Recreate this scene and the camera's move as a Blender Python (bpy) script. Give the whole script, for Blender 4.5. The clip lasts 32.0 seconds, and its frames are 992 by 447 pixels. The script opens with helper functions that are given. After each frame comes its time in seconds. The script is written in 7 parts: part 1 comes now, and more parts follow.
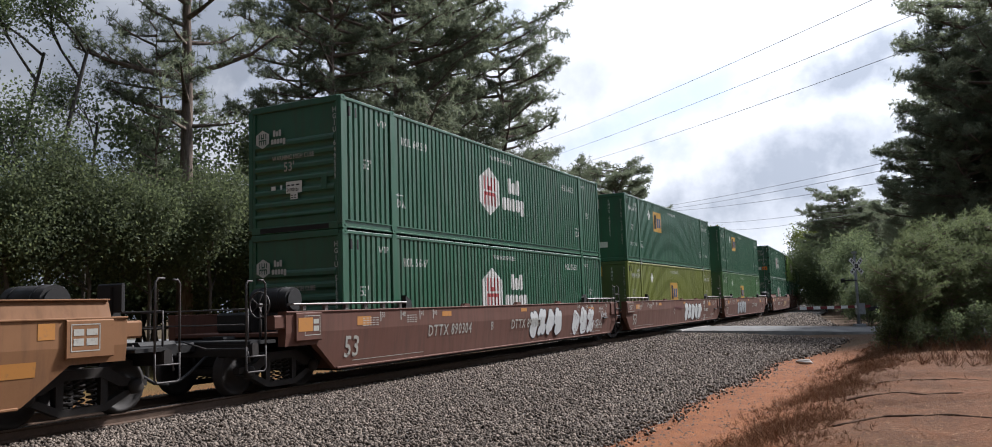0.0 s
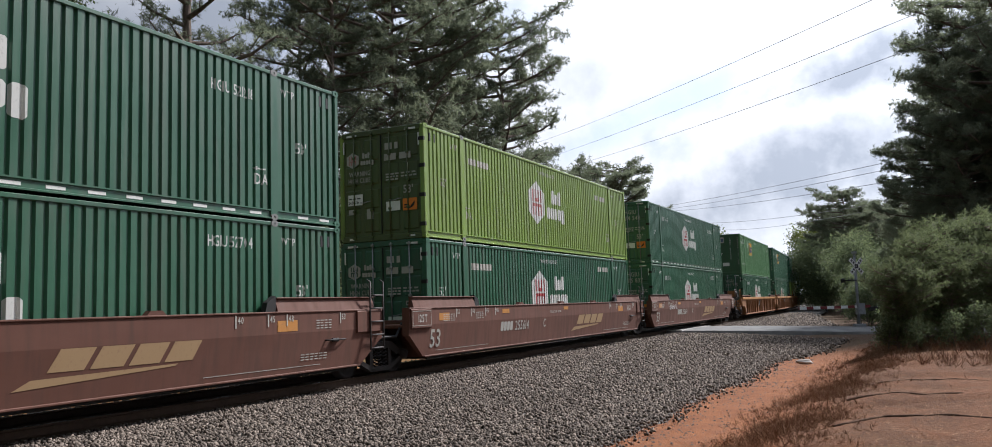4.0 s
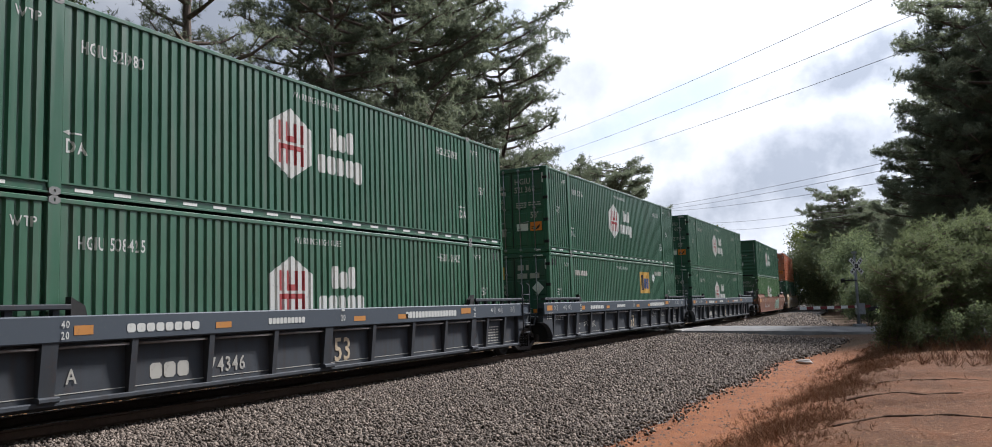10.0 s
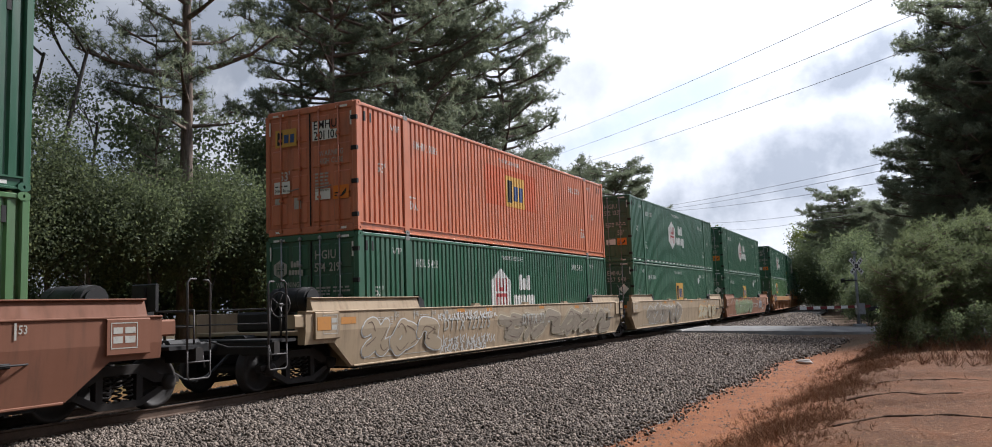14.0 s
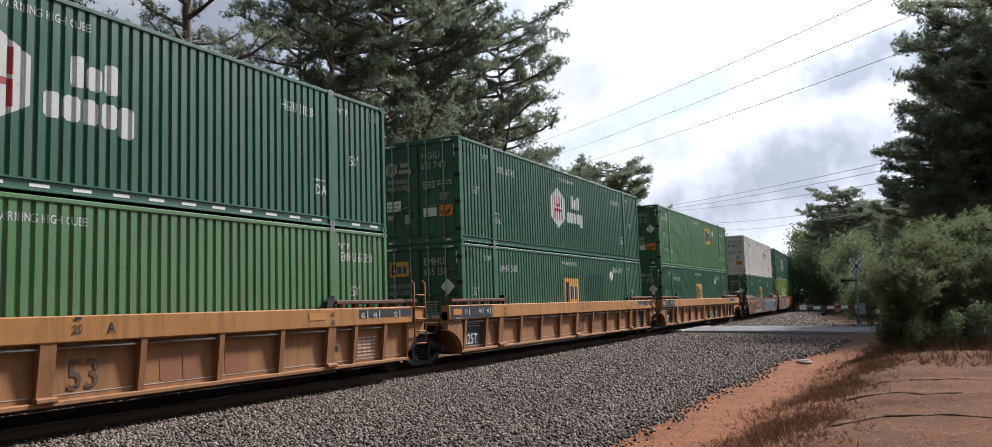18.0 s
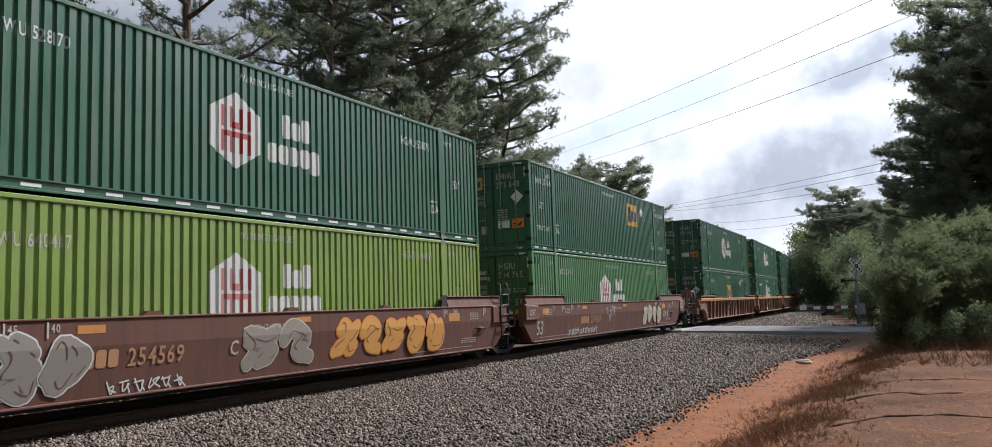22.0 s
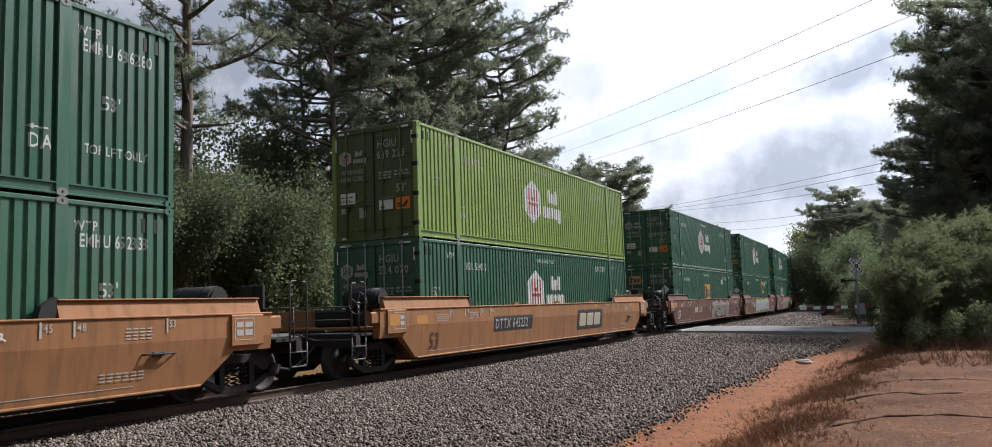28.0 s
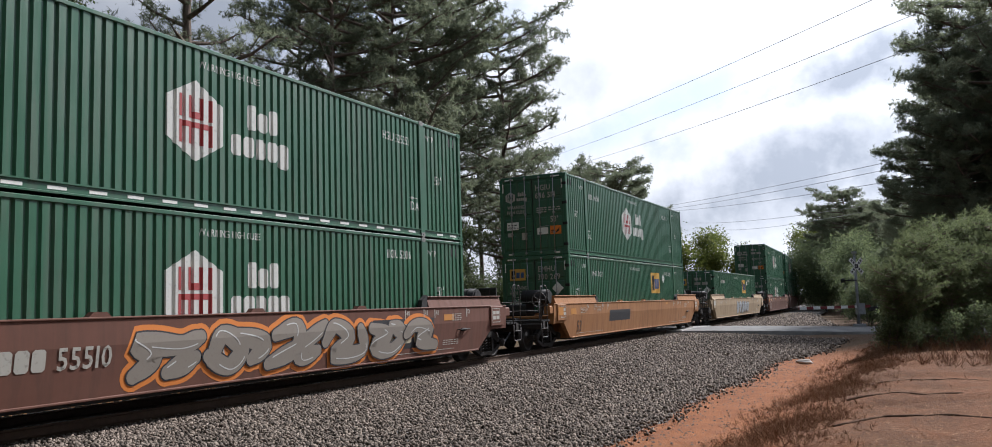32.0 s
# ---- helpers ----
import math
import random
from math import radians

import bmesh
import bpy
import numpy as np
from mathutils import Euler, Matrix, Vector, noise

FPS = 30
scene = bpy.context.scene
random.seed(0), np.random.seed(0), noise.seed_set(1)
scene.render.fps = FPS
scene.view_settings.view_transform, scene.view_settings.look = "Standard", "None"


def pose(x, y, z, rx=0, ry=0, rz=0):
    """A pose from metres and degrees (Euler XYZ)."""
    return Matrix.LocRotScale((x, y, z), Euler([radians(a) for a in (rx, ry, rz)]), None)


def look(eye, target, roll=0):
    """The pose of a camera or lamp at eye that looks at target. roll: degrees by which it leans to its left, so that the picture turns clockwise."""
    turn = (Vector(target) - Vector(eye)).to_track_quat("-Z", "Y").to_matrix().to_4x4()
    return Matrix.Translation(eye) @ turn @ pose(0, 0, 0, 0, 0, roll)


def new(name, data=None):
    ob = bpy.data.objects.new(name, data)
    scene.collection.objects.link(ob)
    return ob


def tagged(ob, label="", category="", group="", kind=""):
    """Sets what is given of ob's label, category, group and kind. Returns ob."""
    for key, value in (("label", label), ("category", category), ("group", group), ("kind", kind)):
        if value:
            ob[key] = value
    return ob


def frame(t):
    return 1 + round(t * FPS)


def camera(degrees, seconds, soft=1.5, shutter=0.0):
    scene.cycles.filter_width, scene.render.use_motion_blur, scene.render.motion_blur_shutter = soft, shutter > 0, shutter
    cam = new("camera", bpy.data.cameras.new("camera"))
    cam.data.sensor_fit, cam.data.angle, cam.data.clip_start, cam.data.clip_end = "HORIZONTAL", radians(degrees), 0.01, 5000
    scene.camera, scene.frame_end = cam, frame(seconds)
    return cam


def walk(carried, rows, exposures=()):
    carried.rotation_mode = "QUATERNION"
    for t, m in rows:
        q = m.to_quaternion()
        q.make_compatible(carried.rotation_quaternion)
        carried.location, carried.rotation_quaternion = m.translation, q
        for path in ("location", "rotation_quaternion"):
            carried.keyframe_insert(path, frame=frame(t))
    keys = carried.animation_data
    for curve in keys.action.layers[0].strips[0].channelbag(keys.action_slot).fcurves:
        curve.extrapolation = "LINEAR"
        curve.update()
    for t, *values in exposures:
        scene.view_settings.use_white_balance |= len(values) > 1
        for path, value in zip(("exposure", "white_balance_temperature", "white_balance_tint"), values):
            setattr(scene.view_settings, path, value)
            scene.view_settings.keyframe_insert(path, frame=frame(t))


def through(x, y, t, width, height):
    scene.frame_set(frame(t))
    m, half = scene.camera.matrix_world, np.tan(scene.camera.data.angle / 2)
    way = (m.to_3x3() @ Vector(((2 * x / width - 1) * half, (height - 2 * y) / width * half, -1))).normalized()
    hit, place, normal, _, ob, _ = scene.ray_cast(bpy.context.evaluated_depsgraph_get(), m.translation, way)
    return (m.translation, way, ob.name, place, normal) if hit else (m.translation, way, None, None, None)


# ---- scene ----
# The camera stands still beside the track. x: across the track, y: along it (away), z: above the rail tops.
EYE = Vector((11.916, 0.0, 1.45))
YAW, PITCH, ROLL = 0.4633, 0.1004, -1.90
AHEAD = Vector((-math.sin(YAW) * math.cos(PITCH), math.cos(YAW) * math.cos(PITCH), math.sin(PITCH)))
cam = camera(62.05, 32.0, soft=0.9)
STAND = look(EYE, EYE + AHEAD * 10, ROLL)
walk(cam, [(0.0, STAND), (32.0, STAND)], exposures=[(0.0, 0.52, 5900, 12), (32.0, 0.52, 5900, 12)])

# ---------- sky and sun: broken bright cloud, the sun ahead and to the side of the camera ----------
SUN_AZ, SUN_EL = 23.0, 42.0  # degrees to the right of +y, degrees up
SUN_DIR = Vector((math.sin(radians(SUN_AZ)) * math.cos(radians(SUN_EL)), math.cos(radians(SUN_AZ)) * math.cos(radians(SUN_EL)), math.sin(radians(SUN_EL))))


def make_world():
    w = bpy.data.worlds.new("cloudy_sky")
    scene.world = w
    w.use_nodes = True
    nt = w.node_tree
    nt.nodes.clear()
    N, link = nt.nodes.new, nt.links.new
    out, bg = N("ShaderNodeOutputWorld"), N("ShaderNodeBackground")
    sky = N("ShaderNodeTexSky")
    sky.sky_type, sky.sun_disc = "NISHITA", False
    sky.sun_elevation, sky.sun_rotation = radians(SUN_EL), radians(SUN_AZ)
    sky.air_density, sky.dust_density, sky.ozone_density = 1.0, 2.0, 1.0
    co = N("ShaderNodeTexCoord")
    sep = N("ShaderNodeSeparateXYZ")
    link(co.outputs["Generated"], sep.inputs[0])

    def mth(op, a, b=None, c=None, clamp=False):
        n = N("ShaderNodeMath")
        n.operation, n.use_clamp = op, clamp
        for i, v in enumerate((a, b, c)):
            if v is None:
                continue
            if isinstance(v, (int, float)):
                n.inputs[i].default_value = v
            else:
                link(v, n.inputs[i])
        return n.outputs[0]

    # clouds lie on a flat layer: the direction is divided by its height
    zz = mth("ADD", mth("MAXIMUM", sep.outputs[2], 0.0), 0.45)
    com = N("ShaderNodeCombineXYZ")
    link(mth("DIVIDE", sep.outputs[0], zz), com.inputs[0])
    link(mth("DIVIDE", sep.outputs[1], zz), com.inputs[1])

    def cloud(scale, off, detail, rough):
        mp = N("ShaderNodeMapping")
        mp.inputs["Location"].default_value = (off, off * 0.7, 0)
        mp.inputs["Scale"].default_value = (scale * 0.8, scale, 1)
        link(com.outputs[0], mp.inputs[0])
        n = N("ShaderNodeTexNoise")
        n.inputs["Scale"].default_value, n.inputs["Detail"].default_value, n.inputs["Roughness"].default_value = 1.0, detail, rough
        n.inputs["Distortion"].default_value = 0.3
        link(mp.outputs[0], n.inputs["Vector"])
        return n.outputs[0]

    cover = mth("MULTIPLY_ADD", cloud(CLOUD[0], CLOUD[1], 7, 0.5), 5.0, CLOUD[2], clamp=True)
    body = mth("MULTIPLY_ADD", cloud(CLOUD[3], CLOUD[4], 5, 0.45), 5.5, CLOUD[5], clamp=True)
    # over the line: two grey banks of cloud and a blue gap between bright ones, on the plane ahead
    ahead = mth("MAXIMUM", sep.outputs[1], 0.15)
    across, height = mth("DIVIDE", sep.outputs[0], ahead), mth("DIVIDE", sep.outputs[2], ahead)
    flat = N("ShaderNodeCombineXYZ")
    link(across, flat.inputs[0]), link(height, flat.inputs[1])

    def ragged(scale, detail):
        n = N("ShaderNodeTexNoise")
        n.inputs["Scale"].default_value, n.inputs["Detail"].default_value, n.inputs["Roughness"].default_value = scale, detail, 0.55
        link(flat.outputs[0], n.inputs["Vector"])
        return mth("SUBTRACT", n.outputs[0], 0.5)

    rag, wisp = ragged(9.0, 6), ragged(30.0, 4)

    def bank(cx, cy, rx, ry, slope, edge=1.2):
        a = mth("SUBTRACT", across, cx)
        b = mth("SUBTRACT", mth("SUBTRACT", height, cy), mth("MULTIPLY", a, slope))
        a, b = mth("DIVIDE", a, rx), mth("DIVIDE", b, ry)
        r = mth("ADD", mth("MULTIPLY", a, a), mth("MULTIPLY", b, b))
        r = mth("ADD", r, mth("ADD", mth("MULTIPLY", rag, 3.4), mth("MULTIPLY", wisp, 0.8)))
        return mth("MULTIPLY", mth("SUBTRACT", 1.3, r), edge, clamp=True)

    there = bank(-0.15, 0.22, 0.75, 0.42, 0.0, 1.0)
    grey = mth("MAXIMUM", bank(0.02, 0.268, 0.17, 0.036, 0.2, 0.7), mth("MAXIMUM", bank(-0.11, 0.135, 0.18, 0.062, 0.22, 0.7), mth("MULTIPLY", bank(-0.37, 0.29, 0.05, 0.03, 0.0, 0.6), 0.4)))
    gap = bank(-0.25, 0.243, 0.15, 0.03, 0.3, 0.7)
    body = mth("ADD", mth("MULTIPLY", body, mth("SUBTRACT", 1.0, there)), mth("MULTIPLY", there, mth("SUBTRACT", mth("ADD", 1.0, mth("MULTIPLY", wisp, 0.6)), grey)), clamp=True)
    cover = mth("ADD", mth("MULTIPLY", cover, mth("SUBTRACT", 1.0, there)), mth("MULTIPLY", there, mth("MULTIPLY_ADD", gap, -0.85, 1.0)), clamp=True)
    # thin cloud glows towards the sun
    dot = N("ShaderNodeVectorMath")
    dot.operation = "DOT_PRODUCT"
    link(co.outputs["Generated"], dot.inputs[0])
    dot.inputs[1].default_value = SUN_DIR
    glow = mth("POWER", mth("MULTIPLY_ADD", dot.outputs["Value"], 0.5, 0.5), 3.0)
    bright = mth("MULTIPLY_ADD", glow, 1.06, 0.14)

    def mix(fac, a, b):
        m = N("ShaderNodeMix")
        m.data_type = "RGBA"
        for s, v in ((m.inputs[0], fac), (m.inputs[6], a), (m.inputs[7], b)):
            if isinstance(v, (tuple, float)):
                s.default_value = v
            else:
                link(v, s)
        return m.outputs[2]

    skyk = N("ShaderNodeVectorMath")
    skyk.operation = "SCALE"
    link(sky.outputs[0], skyk.inputs[0])
    skyk.inputs["Scale"].default_value = 0.12
    pale = mix(0.5, skyk.outputs[0], (0.55, 0.64, 0.82, 1))
    cl = mix(body, (0.48, 0.51, 0.56, 1), (0.96, 0.96, 0.97, 1))
    clk = N("ShaderNodeVectorMath")
    clk.operation = "SCALE"
    link(cl, clk.inputs[0])
    link(bright, clk.inputs["Scale"])
    palek = N("ShaderNodeVectorMath")
    palek.operation = "SCALE"
    link(pale, palek.inputs[0])
    link(mth("MULTIPLY_ADD", glow, 1.2, 0.22), palek.inputs["Scale"])
    link(mix(cover, palek.outputs[0], clk.outputs[0]), bg.inputs["Color"])
    bg.inputs["Strength"].default_value = 1.0
    link(bg.outputs[0], out.inputs[0])


CLOUD = (2.3, 4.3, -1.75, 2.6, 9.1, -2.35)
make_world()
sun = new("sun", bpy.data.lights.new("sun", "SUN"))
sun.data.energy, sun.data.angle, sun.data.color = 5.0, radians(6), (1.0, 0.95, 0.88)
sun.matrix_world = look(SUN_DIR * 100, (0, 0, 0))


# ---------- materials ----------
class Nodes:
    """A small builder of node materials."""

    def __init__(self, name, rough=0.6, metal=0.0, spec=0.4):
        self.mat = bpy.data.materials.new(name)
        self.mat.use_nodes = True
        self.nt = self.mat.node_tree
        self.bsdf = self.nt.nodes["Principled BSDF"]
        self.bsdf.inputs["Roughness"].default_value = rough
        self.bsdf.inputs["Metallic"].default_value = metal
        self.bsdf.inputs["Specular IOR Level"].default_value = spec
        self.co = self.nt.nodes.new("ShaderNodeTexCoord")

    def put(self, socket, value):
        if hasattr(value, "is_output"):
            self.nt.links.new(value, socket)
        else:
            socket.default_value = value

    def noise(self, scale, detail=3.0, rough=0.55, stretch=(1, 1, 1), where="Object", dist=0.0):
        mp = self.nt.nodes.new("ShaderNodeMapping")
        mp.inputs["Scale"].default_value = stretch
        self.nt.links.new(self.co.outputs[where], mp.inputs[0])
        n = self.nt.nodes.new("ShaderNodeTexNoise")
        for k, v in (("Scale", scale), ("Detail", detail), ("Roughness", rough), ("Distortion", dist)):
            n.inputs[k].default_value = v
        self.nt.links.new(mp.outputs[0], n.inputs["Vector"])
        return n.outputs[0]

    def ramp(self, fac, *stops):
        r = self.nt.nodes.new("ShaderNodeValToRGB")
        e = r.color_ramp.elements
        while len(e) < len(stops):
            e.new(0.5)
        for el, (pos, col) in zip(e, stops):
            el.position = pos
            el.color = (*col, 1) if isinstance(col, tuple) else (col, col, col, 1)
        self.nt.links.new(fac, r.inputs[0])
        return r.outputs[0]

    def mix(self, fac, a, b, blend="MIX"):
        m = self.nt.nodes.new("ShaderNodeMix")
        m.data_type, m.blend_type = "RGBA", blend
        for s, v in ((m.inputs[0], fac), (m.inputs[6], a), (m.inputs[7], b)):
            self.put(s, (*v, 1) if isinstance(v, tuple) and len(v) == 3 else v)
        return m.outputs[2]

    def math(self, op, a, b=0.0, clamp=False):
        m = self.nt.nodes.new("ShaderNodeMath")
        m.operation, m.use_clamp = op, clamp
        self.put(m.inputs[0], a), self.put(m.inputs[1], b)
        return m.outputs[0]

    def random(self):
        return self.nt.nodes.new("ShaderNodeObjectInfo").outputs["Random"]

    def island(self):
        return self.nt.nodes.new("ShaderNodeNewGeometry").outputs["Random Per Island"]

    def hue(self, col, value=1.0, sat=1.0):
        h = self.nt.nodes.new("ShaderNodeHueSaturation")
        self.put(h.inputs["Color"], col), self.put(h.inputs["Value"], value), self.put(h.inputs["Saturation"], sat)
        return h.outputs[0]

    def bump(self, height, strength=0.3, distance=0.01):
        b = self.nt.nodes.new("ShaderNodeBump")
        b.inputs["Strength"].default_value, b.inputs["Distance"].default_value = strength, distance
        self.nt.links.new(height, b.inputs["Height"])
        self.nt.links.new(b.outputs[0], self.bsdf.inputs["Normal"])

    def done(self, color=None, rough=None):
        if color is not None:
            self.put(self.bsdf.inputs["Base Color"], (*color, 1) if isinstance(color, tuple) and len(color) == 3 else color)
        if rough is not None:
            self.put(self.bsdf.inputs["Roughness"], rough)
        return self.mat


MATS = {}


def steel_paint(name, col, grime=0.35, rough=0.42, rust=0.0, dirt=(0.07, 0.06, 0.05), spec=0.55):
    """Painted steel: faded in patches, streaked downwards, dusted and, where asked, rusted."""
    if name in MATS:
        return MATS[name]
    n = Nodes(name, rough, 0.0, spec)
    fade = n.noise(0.9, 4, 0.6, (1, 0.5, 1))
    streak = n.noise(6.0, 5, 0.6, (1, 1, 0.09))
    fine = n.noise(40.0, 3, 0.6)
    c = n.mix(n.math("MULTIPLY", n.ramp(fade, (0.3, 0.0), (0.75, 1.0)), 0.5), tuple(col), tuple(min(1, k * 1.4 + 0.016) for k in col))
    c = n.mix(n.math("MULTIPLY", n.ramp(streak, (0.48, 0.0), (0.75, 1.0)), grime), c, dirt)
    c = n.mix(n.math("MULTIPLY", n.ramp(fine, (0.55, 0.0), (0.8, 1.0)), grime * 0.4), c, tuple(k * 0.6 for k in col))
    if rust:
        spots = n.noise(3.2, 6, 0.7)
        c = n.mix(n.math("MULTIPLY", n.ramp(spots, (0.58, 0.0), (0.66, 1.0)), rust), c, (0.12, 0.045, 0.02))
    c = n.hue(c, n.math("ADD", n.math("MULTIPLY", n.random(), 0.12), 0.94))
    n.bump(fine, 0.05, 0.004)
    MATS[name] = n.done(c, n.ramp(streak, (0.3, rough - 0.06), (0.8, min(1, rough + 0.25))))
    return MATS[name]


def plain_paint(name, col, rough=0.6, wear=0.35, worn=(0.1, 0.1, 0.09)):
    """Lettering, stripes and stickers: chipped and dusty."""
    if name in MATS:
        return MATS[name]
    n = Nodes(name, rough, 0.0, 0.3)
    chips = n.noise(14.0, 5, 0.65)
    big = n.noise(1.3, 3, 0.5)
    c = n.mix(n.math("MULTIPLY", n.ramp(chips, (0.56, 0.0), (0.72, 1.0)), wear), tuple(col), worn)
    c = n.mix(n.math("MULTIPLY", big, wear * 0.6), c, tuple(k * 0.7 for k in col))
    MATS[name] = n.done(c)
    return MATS[name]


def bare(name, col, rough=0.5, metal=0.6, scale=9.0, var=0.5):
    n = Nodes(name, rough, metal, 0.4)
    a = n.noise(scale, 5, 0.65)
    b = n.noise(scale * 7, 3, 0.6)
    c = n.mix(n.math("MULTIPLY", n.ramp(a, (0.35, 0.0), (0.7, 1.0)), var), tuple(col), tuple(k * 0.35 for k in col))
    n.bump(b, 0.15, 0.004)
    return n.done(c)


M_DARK = bare("greasy_black_steel", (0.022, 0.02, 0.019), 0.7, 0.2)
M_TRUCK = bare("dusty_brown_black_iron", (0.03, 0.024, 0.02), 0.8, 0.2, 5.0)
M_WHEEL = bare("worn_wheel_steel", (0.034, 0.028, 0.024), 0.7, 0.15)
M_GALV = bare("galvanised_rod", (0.35, 0.35, 0.34), 0.45, 0.7, 20)
M_RAILTOP = bare("polished_rail", (0.5, 0.48, 0.46), 0.25, 0.9, 20, 0.2)
M_RAIL = bare("rusty_rail", (0.12, 0.075, 0.05), 0.8, 0.2, 12)
M_WHITE = plain_paint("white_lettering", (0.54, 0.54, 0.5))
M_FADED = plain_paint("faded_white_lettering", (0.42, 0.4, 0.35), wear=0.6)
M_RED = plain_paint("red_marking", (0.34, 0.06, 0.058), wear=0.25, worn=(0.4, 0.2, 0.2))
M_PALERED = plain_paint("faded_red_marking", (0.42, 0.17, 0.15), wear=0.4, worn=(0.5, 0.4, 0.38))
M_YELLOW = plain_paint("amber_marking", (0.58, 0.34, 0.07), wear=0.45, worn=(0.3, 0.2, 0.08))
M_BLUE = plain_paint("blue_marking", (0.045, 0.085, 0.2), wear=0.45, worn=(0.2, 0.18, 0.12))
M_BLACK = plain_paint("black_marking", (0.02, 0.02, 0.022), wear=0.3, worn=(0.2, 0.16, 0.05))
M_SLATE = plain_paint("slate_lettering", (0.075, 0.075, 0.078), 0.6, 0.25, (0.3, 0.29, 0.27))
M_CARPATCH = plain_paint("faded_amber_patch", (0.46, 0.2, 0.045), 0.6, 0.5)
M_ORANGE = plain_paint("orange_sticker", (0.75, 0.22, 0.03))
M_REFLECT = plain_paint("reflective_strip", (0.75, 0.75, 0.7), 0.35, 0.2)
M_CAST = steel_paint("casting_paint", (0.15, 0.15, 0.14), 0.5, 0.6, 0.5)


# ---------- mesh building ----------
class Geo:
    """Collects vertices and faces for one mesh."""

    def __init__(self):
        self.v, self.f, self.s = [], [], []

    def add(self, verts, faces, smooth=False):
        o = len(self.v)
        self.v.extend(verts)
        self.f.extend([tuple(i + o for i in f) for f in faces])
        self.s.extend([smooth] * len(faces))
        return self

    def box(self, x0, x1, y0, y1, z0, z1, c=0.0):
        """A box; its long edges are cut by c."""
        lo, hi = (x0, y0, z0), (x1, y1, z1)
        ax = max(range(3), key=lambda i: hi[i] - lo[i])
        a, b = [i for i in range(3) if i != ax]
        c = min(c, (hi[a] - lo[a]) * 0.45, (hi[b] - lo[b]) * 0.45)
        if c > 0:
            ring = [(lo[a] + c, lo[b]), (hi[a] - c, lo[b]), (hi[a], lo[b] + c), (hi[a], hi[b] - c),
                    (hi[a] - c, hi[b]), (lo[a] + c, hi[b]), (lo[a], hi[b] - c), (lo[a], lo[b] + c)]
        else:
            ring = [(lo[a], lo[b]), (hi[a], lo[b]), (hi[a], hi[b]), (lo[a], hi[b])]
        n, vs = len(ring), []
        for e in (lo[ax], hi[ax]):
            for p, q in ring:
                t = [0, 0, 0]
                t[ax], t[a], t[b] = e, p, q
                vs.append(tuple(t))
        flip = ax == 1
        fs = [(i, (i + 1) % n, n + (i + 1) % n, n + i) for i in range(n)] + [tuple(range(n))[::-1], tuple(range(n, 2 * n))]
        if flip:
            fs = [f[::-1] for f in fs]
        return self.add(vs, fs)

    def prism(self, poly, axis, d0, d1):
        """A flat outline pushed along an axis; outline in the other two axes, in order."""
        n, vs = len(poly), []
        for d in (d0, d1):
            for p, q in poly:
                vs.append({0: (d, p, q), 1: (p, d, q), 2: (p, q, d)}[axis])
        fs = [(i, (i + 1) % n, n + (i + 1) % n, n + i) for i in range(n)] + [tuple(range(n))[::-1], tuple(range(n, 2 * n))]
        return self.add(vs, fs)

    def tube(self, pts, r, n=8, ends=True, smooth=True):
        """A round bar along points; r is one radius or one for each point."""
        pts = [Vector(p) for p in pts]
        rs = r if isinstance(r, (list, tuple)) else [r] * len(pts)
        vs, up = [], None
        for i, p in enumerate(pts):
            d = (pts[min(i + 1, len(pts) - 1)] - pts[max(i - 1, 0)]).normalized()
            if up is None:
                up = d.orthogonal().normalized()
            up = (up - d * up.dot(d))
            up = up.normalized() if up.length > 1e-5 else d.orthogonal().normalized()
            w = d.cross(up)
            for k in range(n):
                a = 2 * math.pi * k / n
                vs.append(tuple(p + (up * math.cos(a) + w * math.sin(a)) * rs[i]))
        fs = []
        for i in range(len(pts) - 1):
            for k in range(n):
                a, b = i * n + k, i * n + (k + 1) % n
                fs.append((a, b, b + n, a + n))
        self.add(vs, fs, smooth)
        if ends:
            m = len(vs)
            o = len(self.v) - m
            self.f += [tuple(range(o, o + n))[::-1], tuple(range(o + m - n, o + m))]
            self.s += [False, False]
        return self

    def lathe(self, prof, n, axis_x=True):
        """Turned round the x axis: prof is pairs of (x, radius)."""
        vs, fs = [], []
        for x, r in prof:
            for k in range(n):
                a = 2 * math.pi * k / n
                vs.append((x, r * math.cos(a), r * math.sin(a)))
        for i in range(len(prof) - 1):
            for k in range(n):
                a, b = i * n + k, i * n + (k + 1) % n
                fs.append((a, a + n, b + n, b))
        return self.add(vs, fs, True)

    def flat(self, polys, place):
        for poly in polys:
            self.add([place(u, w) for u, w in poly], [tuple(range(len(poly)))])
        return self

    def mesh(self, name, mat=None):
        me = bpy.data.meshes.new(name)
        me.from_pydata(self.v, [], self.f)
        if any(self.s):
            me.polygons.foreach_set("use_smooth", self.s)
        if mat:
            me.materials.append(mat)
        me.update()
        return me


CACHE = {}


def cached(key, make):
    if key not in CACHE:
        CACHE[key] = make()
    return CACHE[key]


def part(name, shape, material, parent, label="", at=None):
    """Links a shape as one mesh object under a thing or under a part."""
    me = shape.mesh(name) if isinstance(shape, Geo) else shape
    if not me.materials:
        me.materials.append(material)
    ob = new(name, me)
    if me.materials[0] is not material:
        ob.material_slots[0].link = "OBJECT"
        ob.material_slots[0].material = material
    if parent:
        ob.parent = parent
    if at is not None:
        ob.matrix_basis = at if isinstance(at, Matrix) else Matrix.Translation(at)
    return tagged(ob, label)


